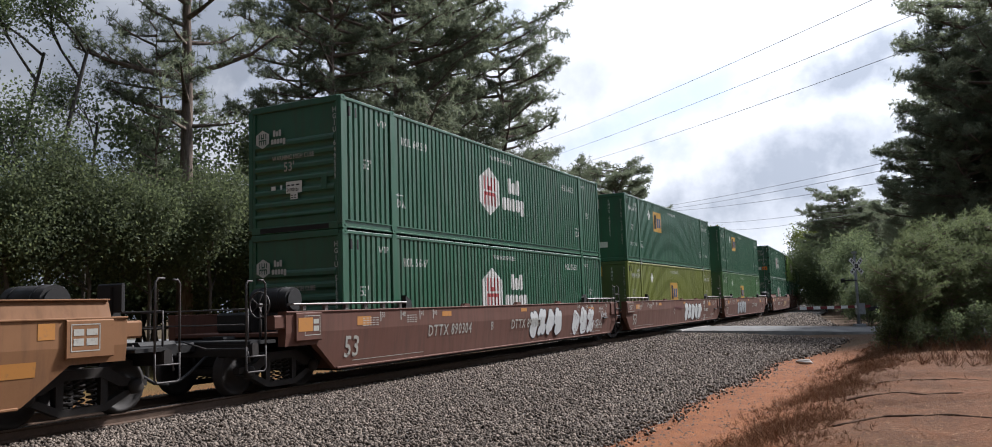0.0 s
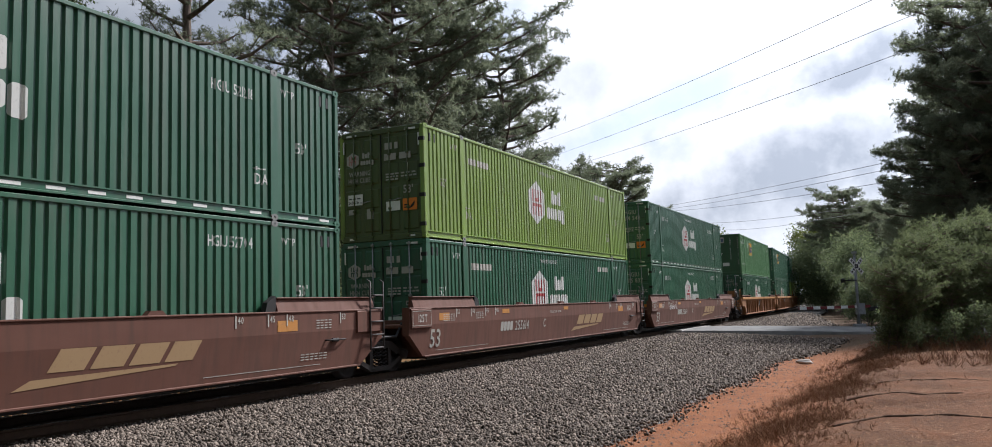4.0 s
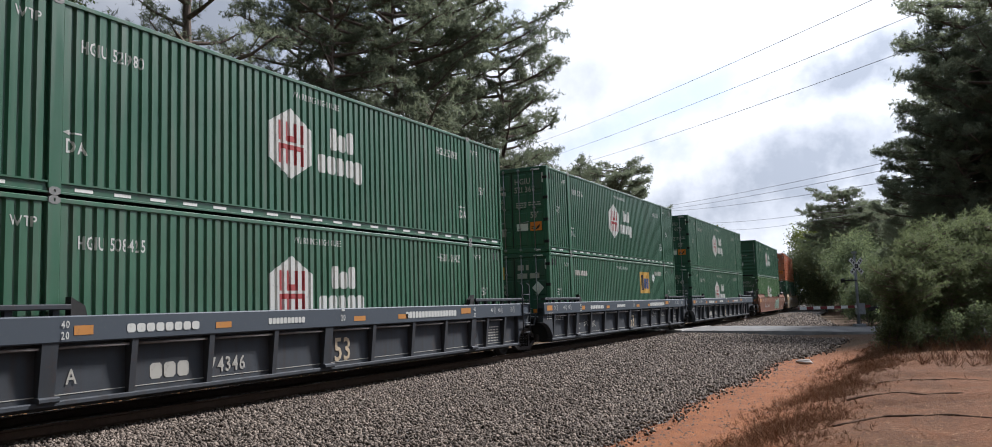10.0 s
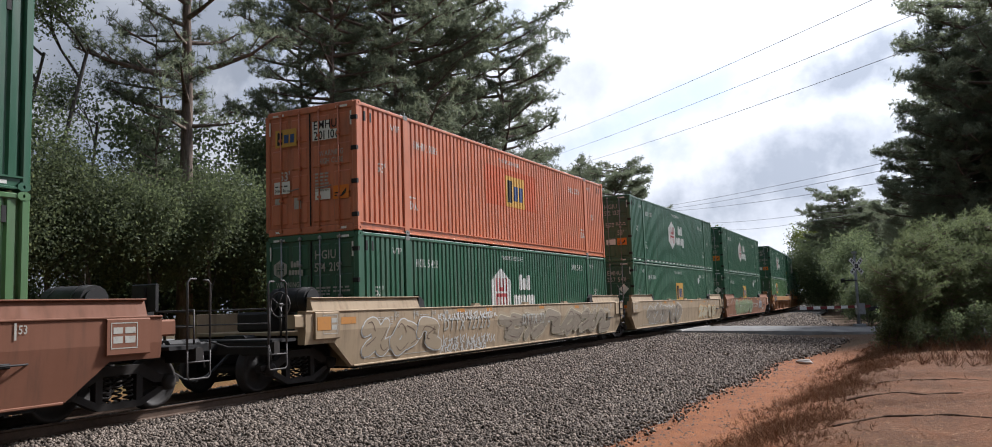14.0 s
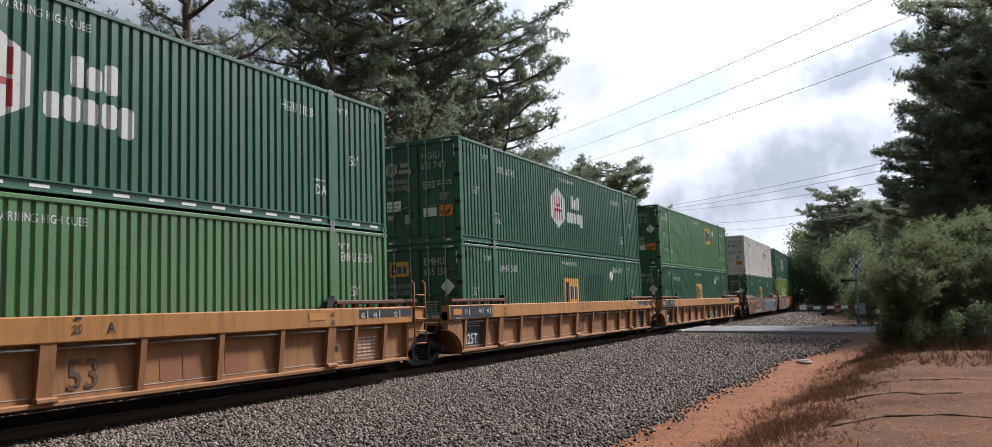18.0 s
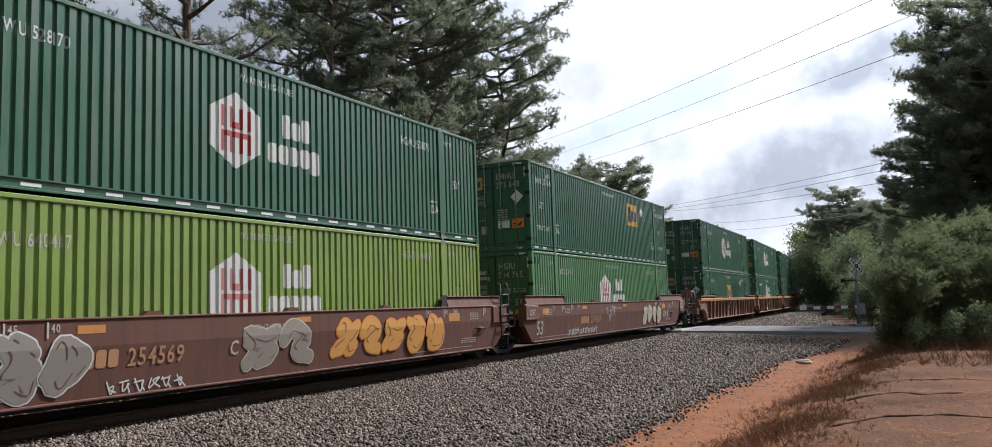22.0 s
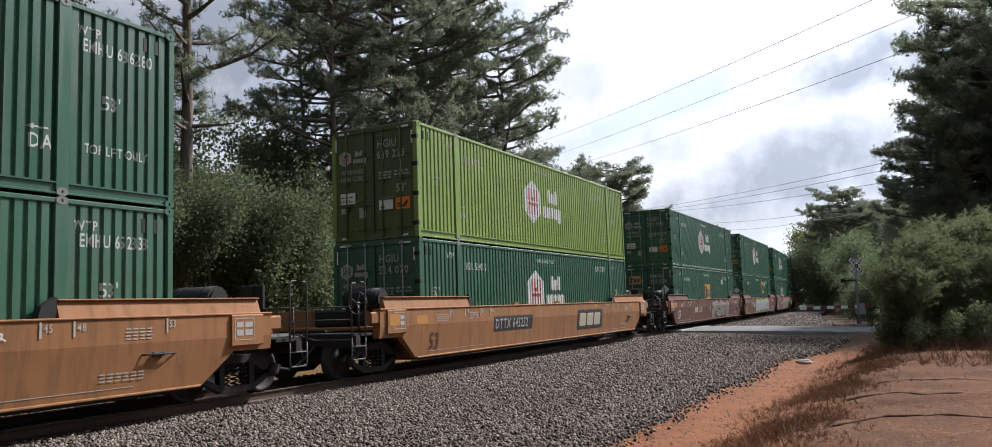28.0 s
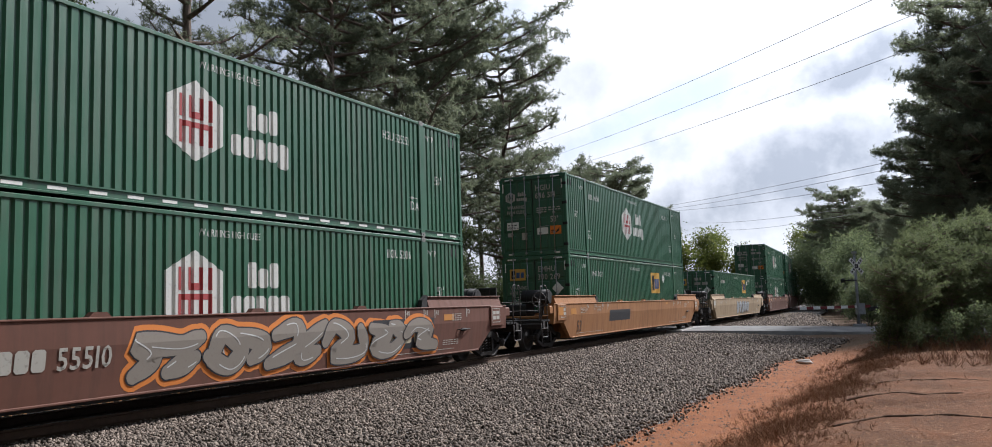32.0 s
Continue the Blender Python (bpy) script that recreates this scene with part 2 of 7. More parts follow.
def thing(name, label, category, group="", kind="", at=None):
    ob = new(name)
    ob.empty_display_size = 0.3
    if at is not None:
        ob.matrix_basis = at
    return tagged(ob, label, category, group, kind)


# ---------- lettering: the built-in font, one shape for each sign ----------
GLYPHS = {}


def load_glyphs(chars):
    obs = []
    for ch in chars:
        cu = bpy.data.curves.new("glyph", "FONT")
        cu.body, cu.size, cu.resolution_u, cu.fill_mode, cu.offset = ch, 1.0, 2, "FRONT", 0.014
        obs.append((ch, new("glyph", cu)))
    dg = bpy.context.evaluated_depsgraph_get()
    for ch, ob in obs:
        me = bpy.data.meshes.new_from_object(ob.evaluated_get(dg))
        vs = [(v.co.x, v.co.y) for v in me.vertices]
        xs = [p[0] for p in vs]
        x0, x1 = min(xs), max(xs)
        GLYPHS[ch] = ([[(vs[i][0] - x0, vs[i][1]) for i in p.vertices] for p in me.polygons], x1 - x0)
        bpy.data.meshes.remove(me)
    for ch, ob in obs:
        cu = ob.data
        bpy.data.objects.remove(ob)
        bpy.data.curves.remove(cu)


load_glyphs("ABCDEFGHIKLMNOPRSTUWXYZ0123456789'.,lbsogitc")


def lettering(text, height, squeeze=0.8, gap=0.1):
    """Polygons of a line of text, from its lower left corner, and its width."""
    k, u, polys = height / 0.69, 0.0, []
    for ch in text:
        if ch == " ":
            u += 0.32 * k * squeeze
            continue
        g, w = GLYPHS[ch]
        polys += [[(u + p * k * squeeze, q * k) for p, q in poly] for poly in g]
        u += (w * squeeze + gap) * k
    return polys, u


def clip(poly, cut, keep_less):
    res = []
    for i in range(len(poly)):
        a, b = poly[i], poly[(i + 1) % len(poly)]
        ina, inb = (a[0] <= cut) == keep_less, (b[0] <= cut) == keep_less
        if ina:
            res.append(a)
        if ina != inb:
            f = (cut - a[0]) / (b[0] - a[0])
            res.append((cut, a[1] + (b[1] - a[1]) * f))
    return res


def fold(polys, cuts):
    """Cuts flat polygons at the folds of a corrugated wall."""
    out = []
    for poly in polys:
        lo, hi = min(p[0] for p in poly), max(p[0] for p in poly)
        rest = poly
        for c in cuts:
            if c <= lo + 1e-6:
                continue
            if c >= hi - 1e-6:
                break
            left = clip(rest, c, True)
            if len(left) > 2:
                out.append(left)
            rest = clip(rest, c, False)
            if len(rest) < 3:
                break
        if len(rest) > 2:
            out.append(rest)
    return out


def rect(u0, u1, v0, v1):
    return [(u0, v0), (u1, v0), (u1, v1), (u0, v1)]


def shifted(polys, du, dv):
    return [[(u + du, v + dv) for u, v in p] for p in polys]


def bars(u0, u1, v0, v1, words, seed=0):
    """Writing too small or too private to spell: plain bars, one for each word."""
    rnd, n = random.Random(seed), words
    w, out, u = (u1 - u0) / n, [], u0
    for i in range(n):
        out.append(rect(u, u + w * rnd.uniform(0.6, 0.85), v0, v1))
        u += w
    return out

# ---------- the line of the track: straight past the camera, then a long bend to its far side ----------
BEND_AT, BEND_R = 45.0, 850.0


def track_at(s):
    """Centre of the track at the distance s along it, and its turn."""
    if s <= BEND_AT:
        return Vector((0, s, 0)), 0.0
    t = (s - BEND_AT) / BEND_R
    return Vector((-BEND_R * (1 - math.cos(t)), BEND_AT + BEND_R * math.sin(t), 0)), t


def tri_mesh(name, verts, faces, mat, smooth=False):
    """A mesh from arrays of vertices and of triangles or quads."""
    me = bpy.data.meshes.new(name)
    k = faces.shape[1]
    me.vertices.add(len(verts))
    me.vertices.foreach_set("co", verts.astype(np.float32).ravel())
    me.loops.add(faces.size)
    me.loops.foreach_set("vertex_index", faces.astype(np.int32).ravel())
    me.polygons.add(len(faces))
    me.polygons.foreach_set("loop_start", np.arange(0, faces.size, k, dtype=np.int32))
    if smooth:
        me.polygons.foreach_set("use_smooth", np.ones(len(faces), dtype=bool))
    me.materials.append(mat)
    me.update(calc_edges=True)
    return me


# ---------- ground materials ----------
def ground_material():
    n = Nodes("red_clay_and_pine_straw", 0.95, 0, 0.1)
    sep = n.nt.nodes.new("ShaderNodeSeparateXYZ")
    n.nt.links.new(n.co.outputs["Object"], sep.inputs[0])
    x, along = sep.outputs[0], sep.outputs[1]
    big = n.noise(0.35, 5, 0.6, dist=0.6)
    mid = n.noise(2.2, 6, 0.65)
    fine = n.noise(30.0, 4, 0.7)
    straw = n.noise(18.0, 5, 0.7, (1, 0.25, 1), dist=1.5)
    clay = n.mix(n.ramp(mid, (0.35, 0.0), (0.7, 1.0)), (0.29, 0.118, 0.05), (0.2, 0.082, 0.042))
    clay = n.mix(n.math("MULTIPLY", n.ramp(fine, (0.5, 0.0), (0.62, 1.0)), 0.5), clay, (0.13, 0.075, 0.05))
    litter = n.mix(n.ramp(straw, (0.35, 0.0), (0.68, 1.0)), (0.075, 0.037, 0.02), (0.165, 0.079, 0.038))
    litter = n.mix(n.math("MULTIPLY", n.ramp(mid, (0.4, 0.0), (0.75, 1.0)), 0.5), litter, (0.145, 0.07, 0.04))
    grass = n.mix(n.ramp(fine, (0.3, 0.0), (0.7, 1.0)), (0.10, 0.085, 0.03), (0.05, 0.07, 0.02))
    # bare clay lies in a strip beside the ballast, pine litter beyond
    edge = n.math("ADD", x, n.math("MULTIPLY", big, 1.6))
    strip = n.ramp(n.math("MULTIPLY", edge, 0.05), (0.0, 1.0), (0.548, 1.0), (0.585, 0.0), (1.0, 0.0))
    patch = n.noise(0.9, 5, 0.65, (1, 0.45, 1), dist=0.8)
    litter = n.mix(n.math("MULTIPLY", n.ramp(patch, (0.42, 0.0), (0.62, 1.0)), 0.65), litter, (0.185, 0.077, 0.034))
    litter = n.mix(n.math("MULTIPLY", n.ramp(fine, (0.52, 0.0), (0.66, 1.0)), 0.5), litter, (0.06, 0.036, 0.026))
    c = n.mix(strip, litter, clay)
    c = n.mix(n.math("MULTIPLY", n.ramp(n.math("MULTIPLY", x, -0.04), (0.1, 0.0), (0.3, 1.0)), 0.8), c, grass)
    # dark scrubby grass past the young pines
    past = n.ramp(n.math("ADD", n.math("MULTIPLY", along, 0.01), n.math("MULTIPLY", big, 0.06)), (0.29, 0.0), (0.37, 1.0))
    c = n.mix(n.math("MULTIPLY", past, 0.85), c, n.mix(n.ramp(mid, (0.35, 0.0), (0.7, 1.0)), (0.075, 0.05, 0.035), (0.06, 0.055, 0.03)))
    n.bump(n.math("ADD", n.math("MULTIPLY", mid, 2.0), fine), 0.8, 0.04)
    return n.done(c)


def stone_material(name, lo, hi):
    n = Nodes(name, 0.9, 0, 0.2)
    g = n.noise(60, 4, 0.7)
    c = n.ramp(n.island(), (0.0, lo), (0.55, tuple((a + b) / 2 for a, b in zip(lo, hi))), (0.85, hi), (1.0, (lo[0] * 0.9, lo[1] * 0.75, lo[2] * 0.65)))
    c = n.mix(n.math("MULTIPLY", g, 0.45), c, tuple(k * 0.5 for k in lo))
    return n.done(c)


M_GROUND = ground_material()
M_STONE = stone_material("grey_granite_ballast", (0.058, 0.046, 0.037), (0.33, 0.265, 0.213))


def bed_material():
    n = Nodes("gravel_bed", 0.95, 0, 0.15)
    v = n.nt.nodes.new("ShaderNodeTexVoronoi")
    v.inputs["Scale"].default_value = 17.0
    n.nt.links.new(n.co.outputs["Object"], v.inputs["Vector"])
    c = n.ramp(v.outputs["Color"], (0.0, (0.05, 0.046, 0.043)), (0.5, (0.125, 0.115, 0.105)), (1.0, (0.23, 0.21, 0.195)))
    c = n.mix(n.math("MULTIPLY", n.ramp(n.noise(0.8, 5, 0.65), (0.4, 0.0), (0.75, 1.0)), 0.4), c, (0.10, 0.09, 0.08))
    n.bump(v.outputs["Distance"], 0.9, 0.05)
    return n.done(c)


M_BED = bed_material()


# ---------- the ground: one sheet, a low bank under the trees beside the camera ----------
def soft(a, b, v):
    t = min(1, max(0, (v - a) / (b - a)))
    return t * t * (3 - 2 * t)


def ground_z(x, y):
    z = -0.46
    z += 0.30 * soft(9.3, 11.6, x + 0.35 * noise.noise((x * 0.3, y * 0.25, 0))) * (1 - soft(36, 40, y))
    z += 0.16 * soft(36, 41, y) * (1 - soft(48, 60, y)) * soft(-30, -6, -abs(x))
    near = 1 - soft(40, 90, abs(x - 8) + abs(y - 15))
    if near > 0:
        z += near * (0.05 * noise.noise((x * 0.5, y * 0.5, 3.1)) + 0.02 * noise.noise((x * 1.9, y * 1.9, 7.7)))
        if x > 9:  # washed-out ledges in the bank
            s = math.sin((y - 0.35 * x) * 1.35 + 1.6 * noise.noise((x * 0.35, y * 0.3, 9.0)))
            z += near * 0.06 * soft(10.2, 11.5, x) * (1 if s > 0.35 else 0) * soft(0.3, 0.5, s)
    z += 0.4 * noise.noise((x * 0.02, y * 0.02, 1.0)) * soft(40, 160, abs(x) + abs(y - 20) * 0.6)
    if x < -5:
        z += 0.25 * soft(5, 9, -x) * (1 - soft(36, 42, y) * (1 - soft(50, 60, y)))
    return z


def spaced(lo, hi, near_lo, near_hi, step, grow=1.35):
    v, out = near_lo, []
    while v <= near_hi:
        out.append(v)
        v += step
    s, a = step, near_lo
    while a > lo:
        s *= grow
        a -= s
        out.insert(0, a)
    s, a = step, out[-1]
    while a < hi:
        s *= grow
        a += s
        out.append(a)
    return out


def make_ground():
    xs, ys = spaced(-2500, 2500, -16, 19, 0.22), spaced(-2500, 3000, -4, 48, 0.24)
    vs = np.array([(x, y, ground_z(x, y)) for y in ys for x in xs])
    i = np.arange(len(ys) - 1)[:, None] * len(xs) + np.arange(len(xs) - 1)[None, :]
    i = i.ravel()
    fs = np.stack([i, i + 1, i + 1 + len(xs), i + len(xs)], 1)
    tagged(new("ground", tri_mesh("ground", vs, fs, M_GROUND, True)), "red clay ground with pine straw and dry litter", "ground", kind="structure")


make_ground()


def bed_z(x):
    """Cross-section of the ballast bed."""
    if x > 0:
        return -0.19 - 0.24 * soft(1.9, 8.9, x) - 0.5 * soft(8.6, 9.2, x)
    return -0.19 - 0.3 * soft(1.9, 4.2, -x) - 0.5 * soft(4.2, 5.2, -x)


def bed_edge(y):
    return 8.15 + 0.35 * noise.noise((y * 0.22, 0, 4)) + 0.10 * noise.noise((y * 1.1, 0, 8)) + 1.0 * soft(22, 34, y)


def make_bed():
    cross = [-5.4, -4.6, -4, -3, -2, -1.4, -0.7, 0, 0.7, 1.1, 1.4, 1.8, 2.3, 2.9, 3.5, 4.2, 5, 5.8, 6.6, 7.4, 8.0, 8.6, 9.2, 9.8]
    ss = [-700, -300, -100, -40, -20] + [-10 + k * 0.5 for k in range(131)] + [58, 62, 68, 75, 85, 100, 120, 140, 170, 200, 250, 300, 400, 500, 650, 800, 950]
    vs = []
    for s in ss:
        p, t = track_at(s)
        e = bed_edge(s) if -10 < s < 47 else (8.4 if s < 0 else max(3.6, 9.0 - (s - 47) * 0.15))
        for x in cross:
            xx = x if x < 5 else 5 + (x - 5) * (e - 5) / 3.6
            z = bed_z(x) + (0.025 * noise.noise((x * 1.3, s * 1.3, 2)) if abs(x) > 1 else 0)
            vs.append((p.x + xx * math.cos(t), p.y + xx * math.sin(t), z))
    n = len(cross)
    i = (np.arange(len(ss) - 1)[:, None] * n + np.arange(n - 1)[None, :]).ravel()
    bed = tagged(new("track_bed", tri_mesh("track_bed", np.array(vs), np.stack([i, i + 1, i + 1 + n, i + n], 1), M_BED, True)),
                 "grey crushed-stone ballast bed under the track", "ballast", kind="structure")
    return bed


BED = make_bed()


def make_ballast():
    """Loose crushed stones on the bed."""
    rs = np.random.RandomState(5)
    spots = []
    for y0, y1, x0, x1, per, lo, hi in ((6.0, 16.0, 0.95, 9.2, 640, 0.016, 0.038), (16.0, 27.0, 0.95, 9.4, 360, 0.021, 0.045), (27.0, 41.0, 0.95, 9.6, 150, 0.03, 0.056), (5.0, 26.0, -3.0, -0.9, 60, 0.03, 0.055), (47.6, 62.0, 1.0, 8.5, 70, 0.045, 0.08), (62.0, 85.0, 1.0, 6.5, 30, 0.06, 0.10)):
        k = int((y1 - y0) * (x1 - x0) * per)
        spots.append(np.stack([rs.uniform(x0, x1, k), rs.uniform(y0, y1, k), rs.uniform(lo, hi, k)], 1))
    sp = np.concatenate(spots)
    edge = np.array([bed_edge(y) if y < 47 else 8.6 - (y - 47) * 0.15 for y in sp[:, 1]])
    fade = rs.uniform(-0.35, 0.45, len(sp)) ** 3 * 6
    sp = sp[sp[:, 0] < edge + fade]
    n = len(sp)
    zz = np.array([max(bed_z(min(x, 8.6)), -0.44) for x in sp[:, 0]])
    base = np.array([(1, 0, 0), (-1, 0, 0), (0, 1, 0), (0, -1, 0), (0, 0, 1), (0, 0, -1)], float)
    faces = np.array([(0, 2, 4), (2, 1, 4), (1, 3, 4), (3, 0, 4), (2, 0, 5), (1, 2, 5), (3, 1, 5), (0, 3, 5)])
    q = rs.normal(size=(n, 4))
    q /= np.linalg.norm(q, axis=1)[:, None]
    w, x, y, z = q.T
    R = np.stack([1 - 2 * (y * y + z * z), 2 * (x * y - w * z), 2 * (x * z + w * y), 2 * (x * y + w * z), 1 - 2 * (x * x + z * z), 2 * (y * z - w * x),
                  2 * (x * z - w * y), 2 * (y * z + w * x), 1 - 2 * (x * x + y * y)], 1).reshape(n, 3, 3)
    shape = base[None] * rs.uniform(0.6, 1.3, (n, 6, 1)) + rs.uniform(-0.28, 0.28, (n, 6, 3))
    v = np.einsum("nij,nkj->nki", R, shape) * sp[:, 2][:, None, None]
    v += np.stack([sp[:, 0], sp[:, 1], zz + sp[:, 2] * rs.uniform(0.2, 0.9, n)], 1)[:, None, :]
    f = faces[None] + (np.arange(n) * 6)[:, None, None]
    ob = new("loose_ballast", tri_mesh("loose_ballast", v.reshape(-1, 3), f.reshape(-1, 3), M_STONE))
    ob.parent = BED
    tagged(ob, "loose grey crushed stones", kind="stuff")


make_ballast()


# ---------- rails and ties ----------
def make_rails():
    track = thing("track", "worn steel rails on dark wooden ties", "railway track", kind="structure")
    prof = [(-0.07, -0.175), (0.07, -0.175), (0.07, -0.16), (0.012, -0.14), (0.010, -0.045), (0.037, -0.024), (0.037, -0.006), (0.028, 0.0), (-0.028, 0.0), (-0.037, -0.006), (-0.037, -0.024), (-0.010, -0.045), (-0.012, -0.14), (-0.07, -0.16)]
    ss = [-700, -200, 0, 20, 45] + [45 + 15 * k for k in range(1, 58)]
    for off in (-0.755, 0.755):
        vs = []
        for s in ss:
            p, t = track_at(s)
            vs += [(p.x + (off + a) * math.cos(t), p.y + (off + a) * math.sin(t), b) for a, b in prof]
        k = len(prof)
        fs = [(i * k + j, i * k + (j + 1) % k, (i + 1) * k + (j + 1) % k, (i + 1) * k + j) for i in range(len(ss) - 1) for j in range(k)]
        part("rail", Geo().add(vs, fs), M_RAIL, track, "rusty rail with a bright running surface")
        top = []
        for s in ss:
            p, t = track_at(s)
            top += [(p.x + (off + a) * math.cos(t), p.y + (off + a) * math.sin(t), 0.0015) for a in (-0.027, 0.027)]
        part("running_surface", Geo().add(top, [(2 * i, 2 * i + 1, 2 * i + 3, 2 * i + 2) for i in range(len(ss) - 1)]), M_RAILTOP, track)
    n = Nodes("creosoted_wood", 0.9, 0, 0.2)
    grain = n.noise(6, 5, 0.7, (0.3, 6, 6))
    wood = n.done(n.ramp(grain, (0.3, (0.035, 0.027, 0.022)), (0.7, (0.09, 0.075, 0.062))))
    tie = Geo().box(-1.3, 1.3, -0.115, 0.115, -0.36, -0.178, 0.015).mesh("tie")
    s = 3.12
    while s < 62:
        p, t = track_at(s)
        if not 40.2 < s < 47.6:
            m = Matrix.Translation(p) @ Matrix.Rotation(t, 4, "Z")
            tt = part("tie", tie, wood, track, at=m @ pose(random.uniform(-0.04, 0.04), 0, random.uniform(-0.008, 0.004), 0, 0, random.uniform(-0.8, 0.8)))
        s += 0.52


make_rails()


# ---------- level crossing ----------
def make_crossing():
    n = Nodes("worn_asphalt", 0.9, 0, 0.25)
    a, b = n.noise(90, 3, 0.6), n.noise(1.2, 5, 0.6)
    c = n.mix(n.ramp(b, (0.3, 0.0), (0.7, 1.0)), (0.10, 0.097, 0.092), (0.24, 0.23, 0.215))
    n.bump(a, 0.4, 0.01)
    asphalt = n.done(n.mix(n.math("MULTIPLY", a, 0.5), c, (0.09, 0.09, 0.085)))
    road = thing("road", "pale worn asphalt road rising over the level crossing", "road", kind="structure")
    xs = [-60, -30, -12, -6, -3.2, -1.6, 1.6, 3.2, 6, 9, 13, 20, 40, 90]
    for i in range(len(xs) - 1):
        x0, x1 = xs[i], xs[i + 1]
        if x0 == -1.6:
            continue
        g = Geo()
        zt = [(-0.02 if abs(x) < 2 else -0.02 - 0.2 * soft(2, 12, abs(x))) for x in (x0, x1)]
        y0, y1 = 40.6, 47.2
        g.add([(x0, y0, zt[0] - 0.02), (x1, y0, zt[1] - 0.02), (x1, (y0 + y1) / 2, zt[1] + 0.03), (x0, (y0 + y1) / 2, zt[0] + 0.03), (x1, y1, zt[1] - 0.02), (x0, y1, zt[0] - 0.02),
               (x0, y0 - 0.3, zt[0] - 0.5), (x1, y0 - 0.3, zt[1] - 0.5), (x1, y1 + 0.3, zt[1] - 0.5), (x0, y1 + 0.3, zt[0] - 0.5)],
              [(0, 1, 2, 3), (3, 2, 4, 5), (6, 7, 1, 0), (5, 4, 8, 9)])
        part("asphalt", g, asphalt, road)
    conc = stone_material("crossing_concrete", (0.28, 0.27, 0.25), (0.4, 0.39, 0.36))
    for k in range(3):
        for x0, x1 in ((-1.62, -0.85), (-0.66, 0.66), (0.85, 1.62)):
            part("crossing_panel", Geo().box(x0, x1, 40.7 + k * 2.2, 40.7 + k * 2.2 + 2.17, -0.18, -0.012, 0.012), conc, road)


make_crossing()

M_POST = bare("aluminium_mast", (0.26, 0.27, 0.28), 0.6, 0.4)
M_SIGNBACK = plain_paint("white_sign", (0.72, 0.72, 0.7), 0.4, 0.15)


def crossing_signal(x, y):
    """Mast with crossed boards, two hooded lamps and a lowered striped arm."""
    ob = thing("crossing_signal", "crossing signal mast with white crossed boards and a lowered striped gate", "crossing signal", at=pose(x, y, -0.3, 0, 0, 25))
    part("mast", Geo().tube([(0, 0, 0), (0, 0, 3.75)], 0.065, 12).tube([(0, 0, 3.75), (0, 0, 3.85)], [0.09, 0.02], 12), M_POST, ob)
    part("mast_foot", Geo().box(-0.25, 0.25, -0.25, 0.25, 0, 0.25, 0.04), M_POST, ob)
    for a in (45, -45):
        part("crossed_board", Geo().box(-0.52, 0.52, -0.105, -0.09 + (0.015 if a > 0 else 0), -0.1, 0.1), M_SIGNBACK, ob, at=pose(0, 0, 3.22, 0, 0, 20) @ pose(0, 0, 0, 0, a, 0))
        marks = [r for k in range(6) for r in [rect(-0.46 + k * 0.16, -0.36 + k * 0.16, -0.06, 0.06)]]
        g = Geo().flat(marks, lambda u, w: (u, -0.112, w))
        part("board_writing", g, M_BLACK, ob, at=pose(0, 0, 3.22, 0, 0, 20) @ pose(0, 0, 0, 0, a, 0))
    part("cross_arm", Geo().tube([(-0.6, -0.05, 2.5), (0.6, -0.05, 2.5)], 0.035, 8), M_DARK, ob)
    for s in (-0.5, 0.5):
        aim = pose(s, -0.05, 2.5, 0, 0, -112)
        part("lamp_disc", Geo().tube([(0, -0.08, 0), (0, -0.06, 0)], 0.19, 20), M_DARK, ob, at=aim)
        part("lamp_hood", Geo().tube([(0, -0.09, 0), (0, -0.28, 0)], [0.11, 0.12], 14, False), M_DARK, ob, at=aim)
        part("lamp_lens", Geo().tube([(0, -0.09, 0), (0, -0.12, 0)], [0.1, 0.08], 14), plain_paint("red_lens", (0.12, 0.01, 0.01), 0.2, 0.1), ob, at=aim)
    part("gate_drive", Geo().box(-0.2, 0.2, -0.45, -0.08, 0.75, 1.3, 0.05), M_POST, ob)
    arm = part("gate_arm", Geo().box(-3.15, 0.5, -0.34, -0.30, 1.07, 1.21), plain_paint("gate_red", (0.16, 0.025, 0.025)), ob, "red and white striped arm")
    for k in range(5):
        part("white_stripe", Geo().box(-3.1 + k * 0.7, -2.75 + k * 0.7, -0.344, -0.296, 1.066, 1.214), M_SIGNBACK, arm)
    part("counterweight", Geo().box(0.45, 0.85, -0.38, -0.26, 0.9, 1.12, 0.03), M_DARK, ob)
    part("bell", Geo().tube([(0.0, 0, 3.85), (0, 0, 3.98)], [0.12, 0.14], 14), M_POST, ob)
    return ob


crossing_signal(9.35, 46.6)


# ---------- trees ----------
def leaf_material(name, a, b, through=0.55):
    n = Nodes(name, 0.65, 0, 0.25)
    c = n.ramp(n.island(), (0.0, a), (0.6, tuple((p + q) / 2 for p, q in zip(a, b))), (1.0, b))
    c = n.hue(c, n.math("ADD", n.math("MULTIPLY", n.random(), 0.35), 0.82))
    nt = n.nt
    tr, mx = nt.nodes.new("ShaderNodeBsdfTranslucent"), nt.nodes.new("ShaderNodeMixShader")
    nt.links.new(c, tr.inputs["Color"])
    mx.inputs[0].default_value = through
    nt.links.new(n.bsdf.outputs[0], mx.inputs[1])
    nt.links.new(tr.outputs[0], mx.inputs[2])
    nt.links.new(mx.outputs[0], nt.nodes["Material Output"].inputs["Surface"])
    return n.done(c)


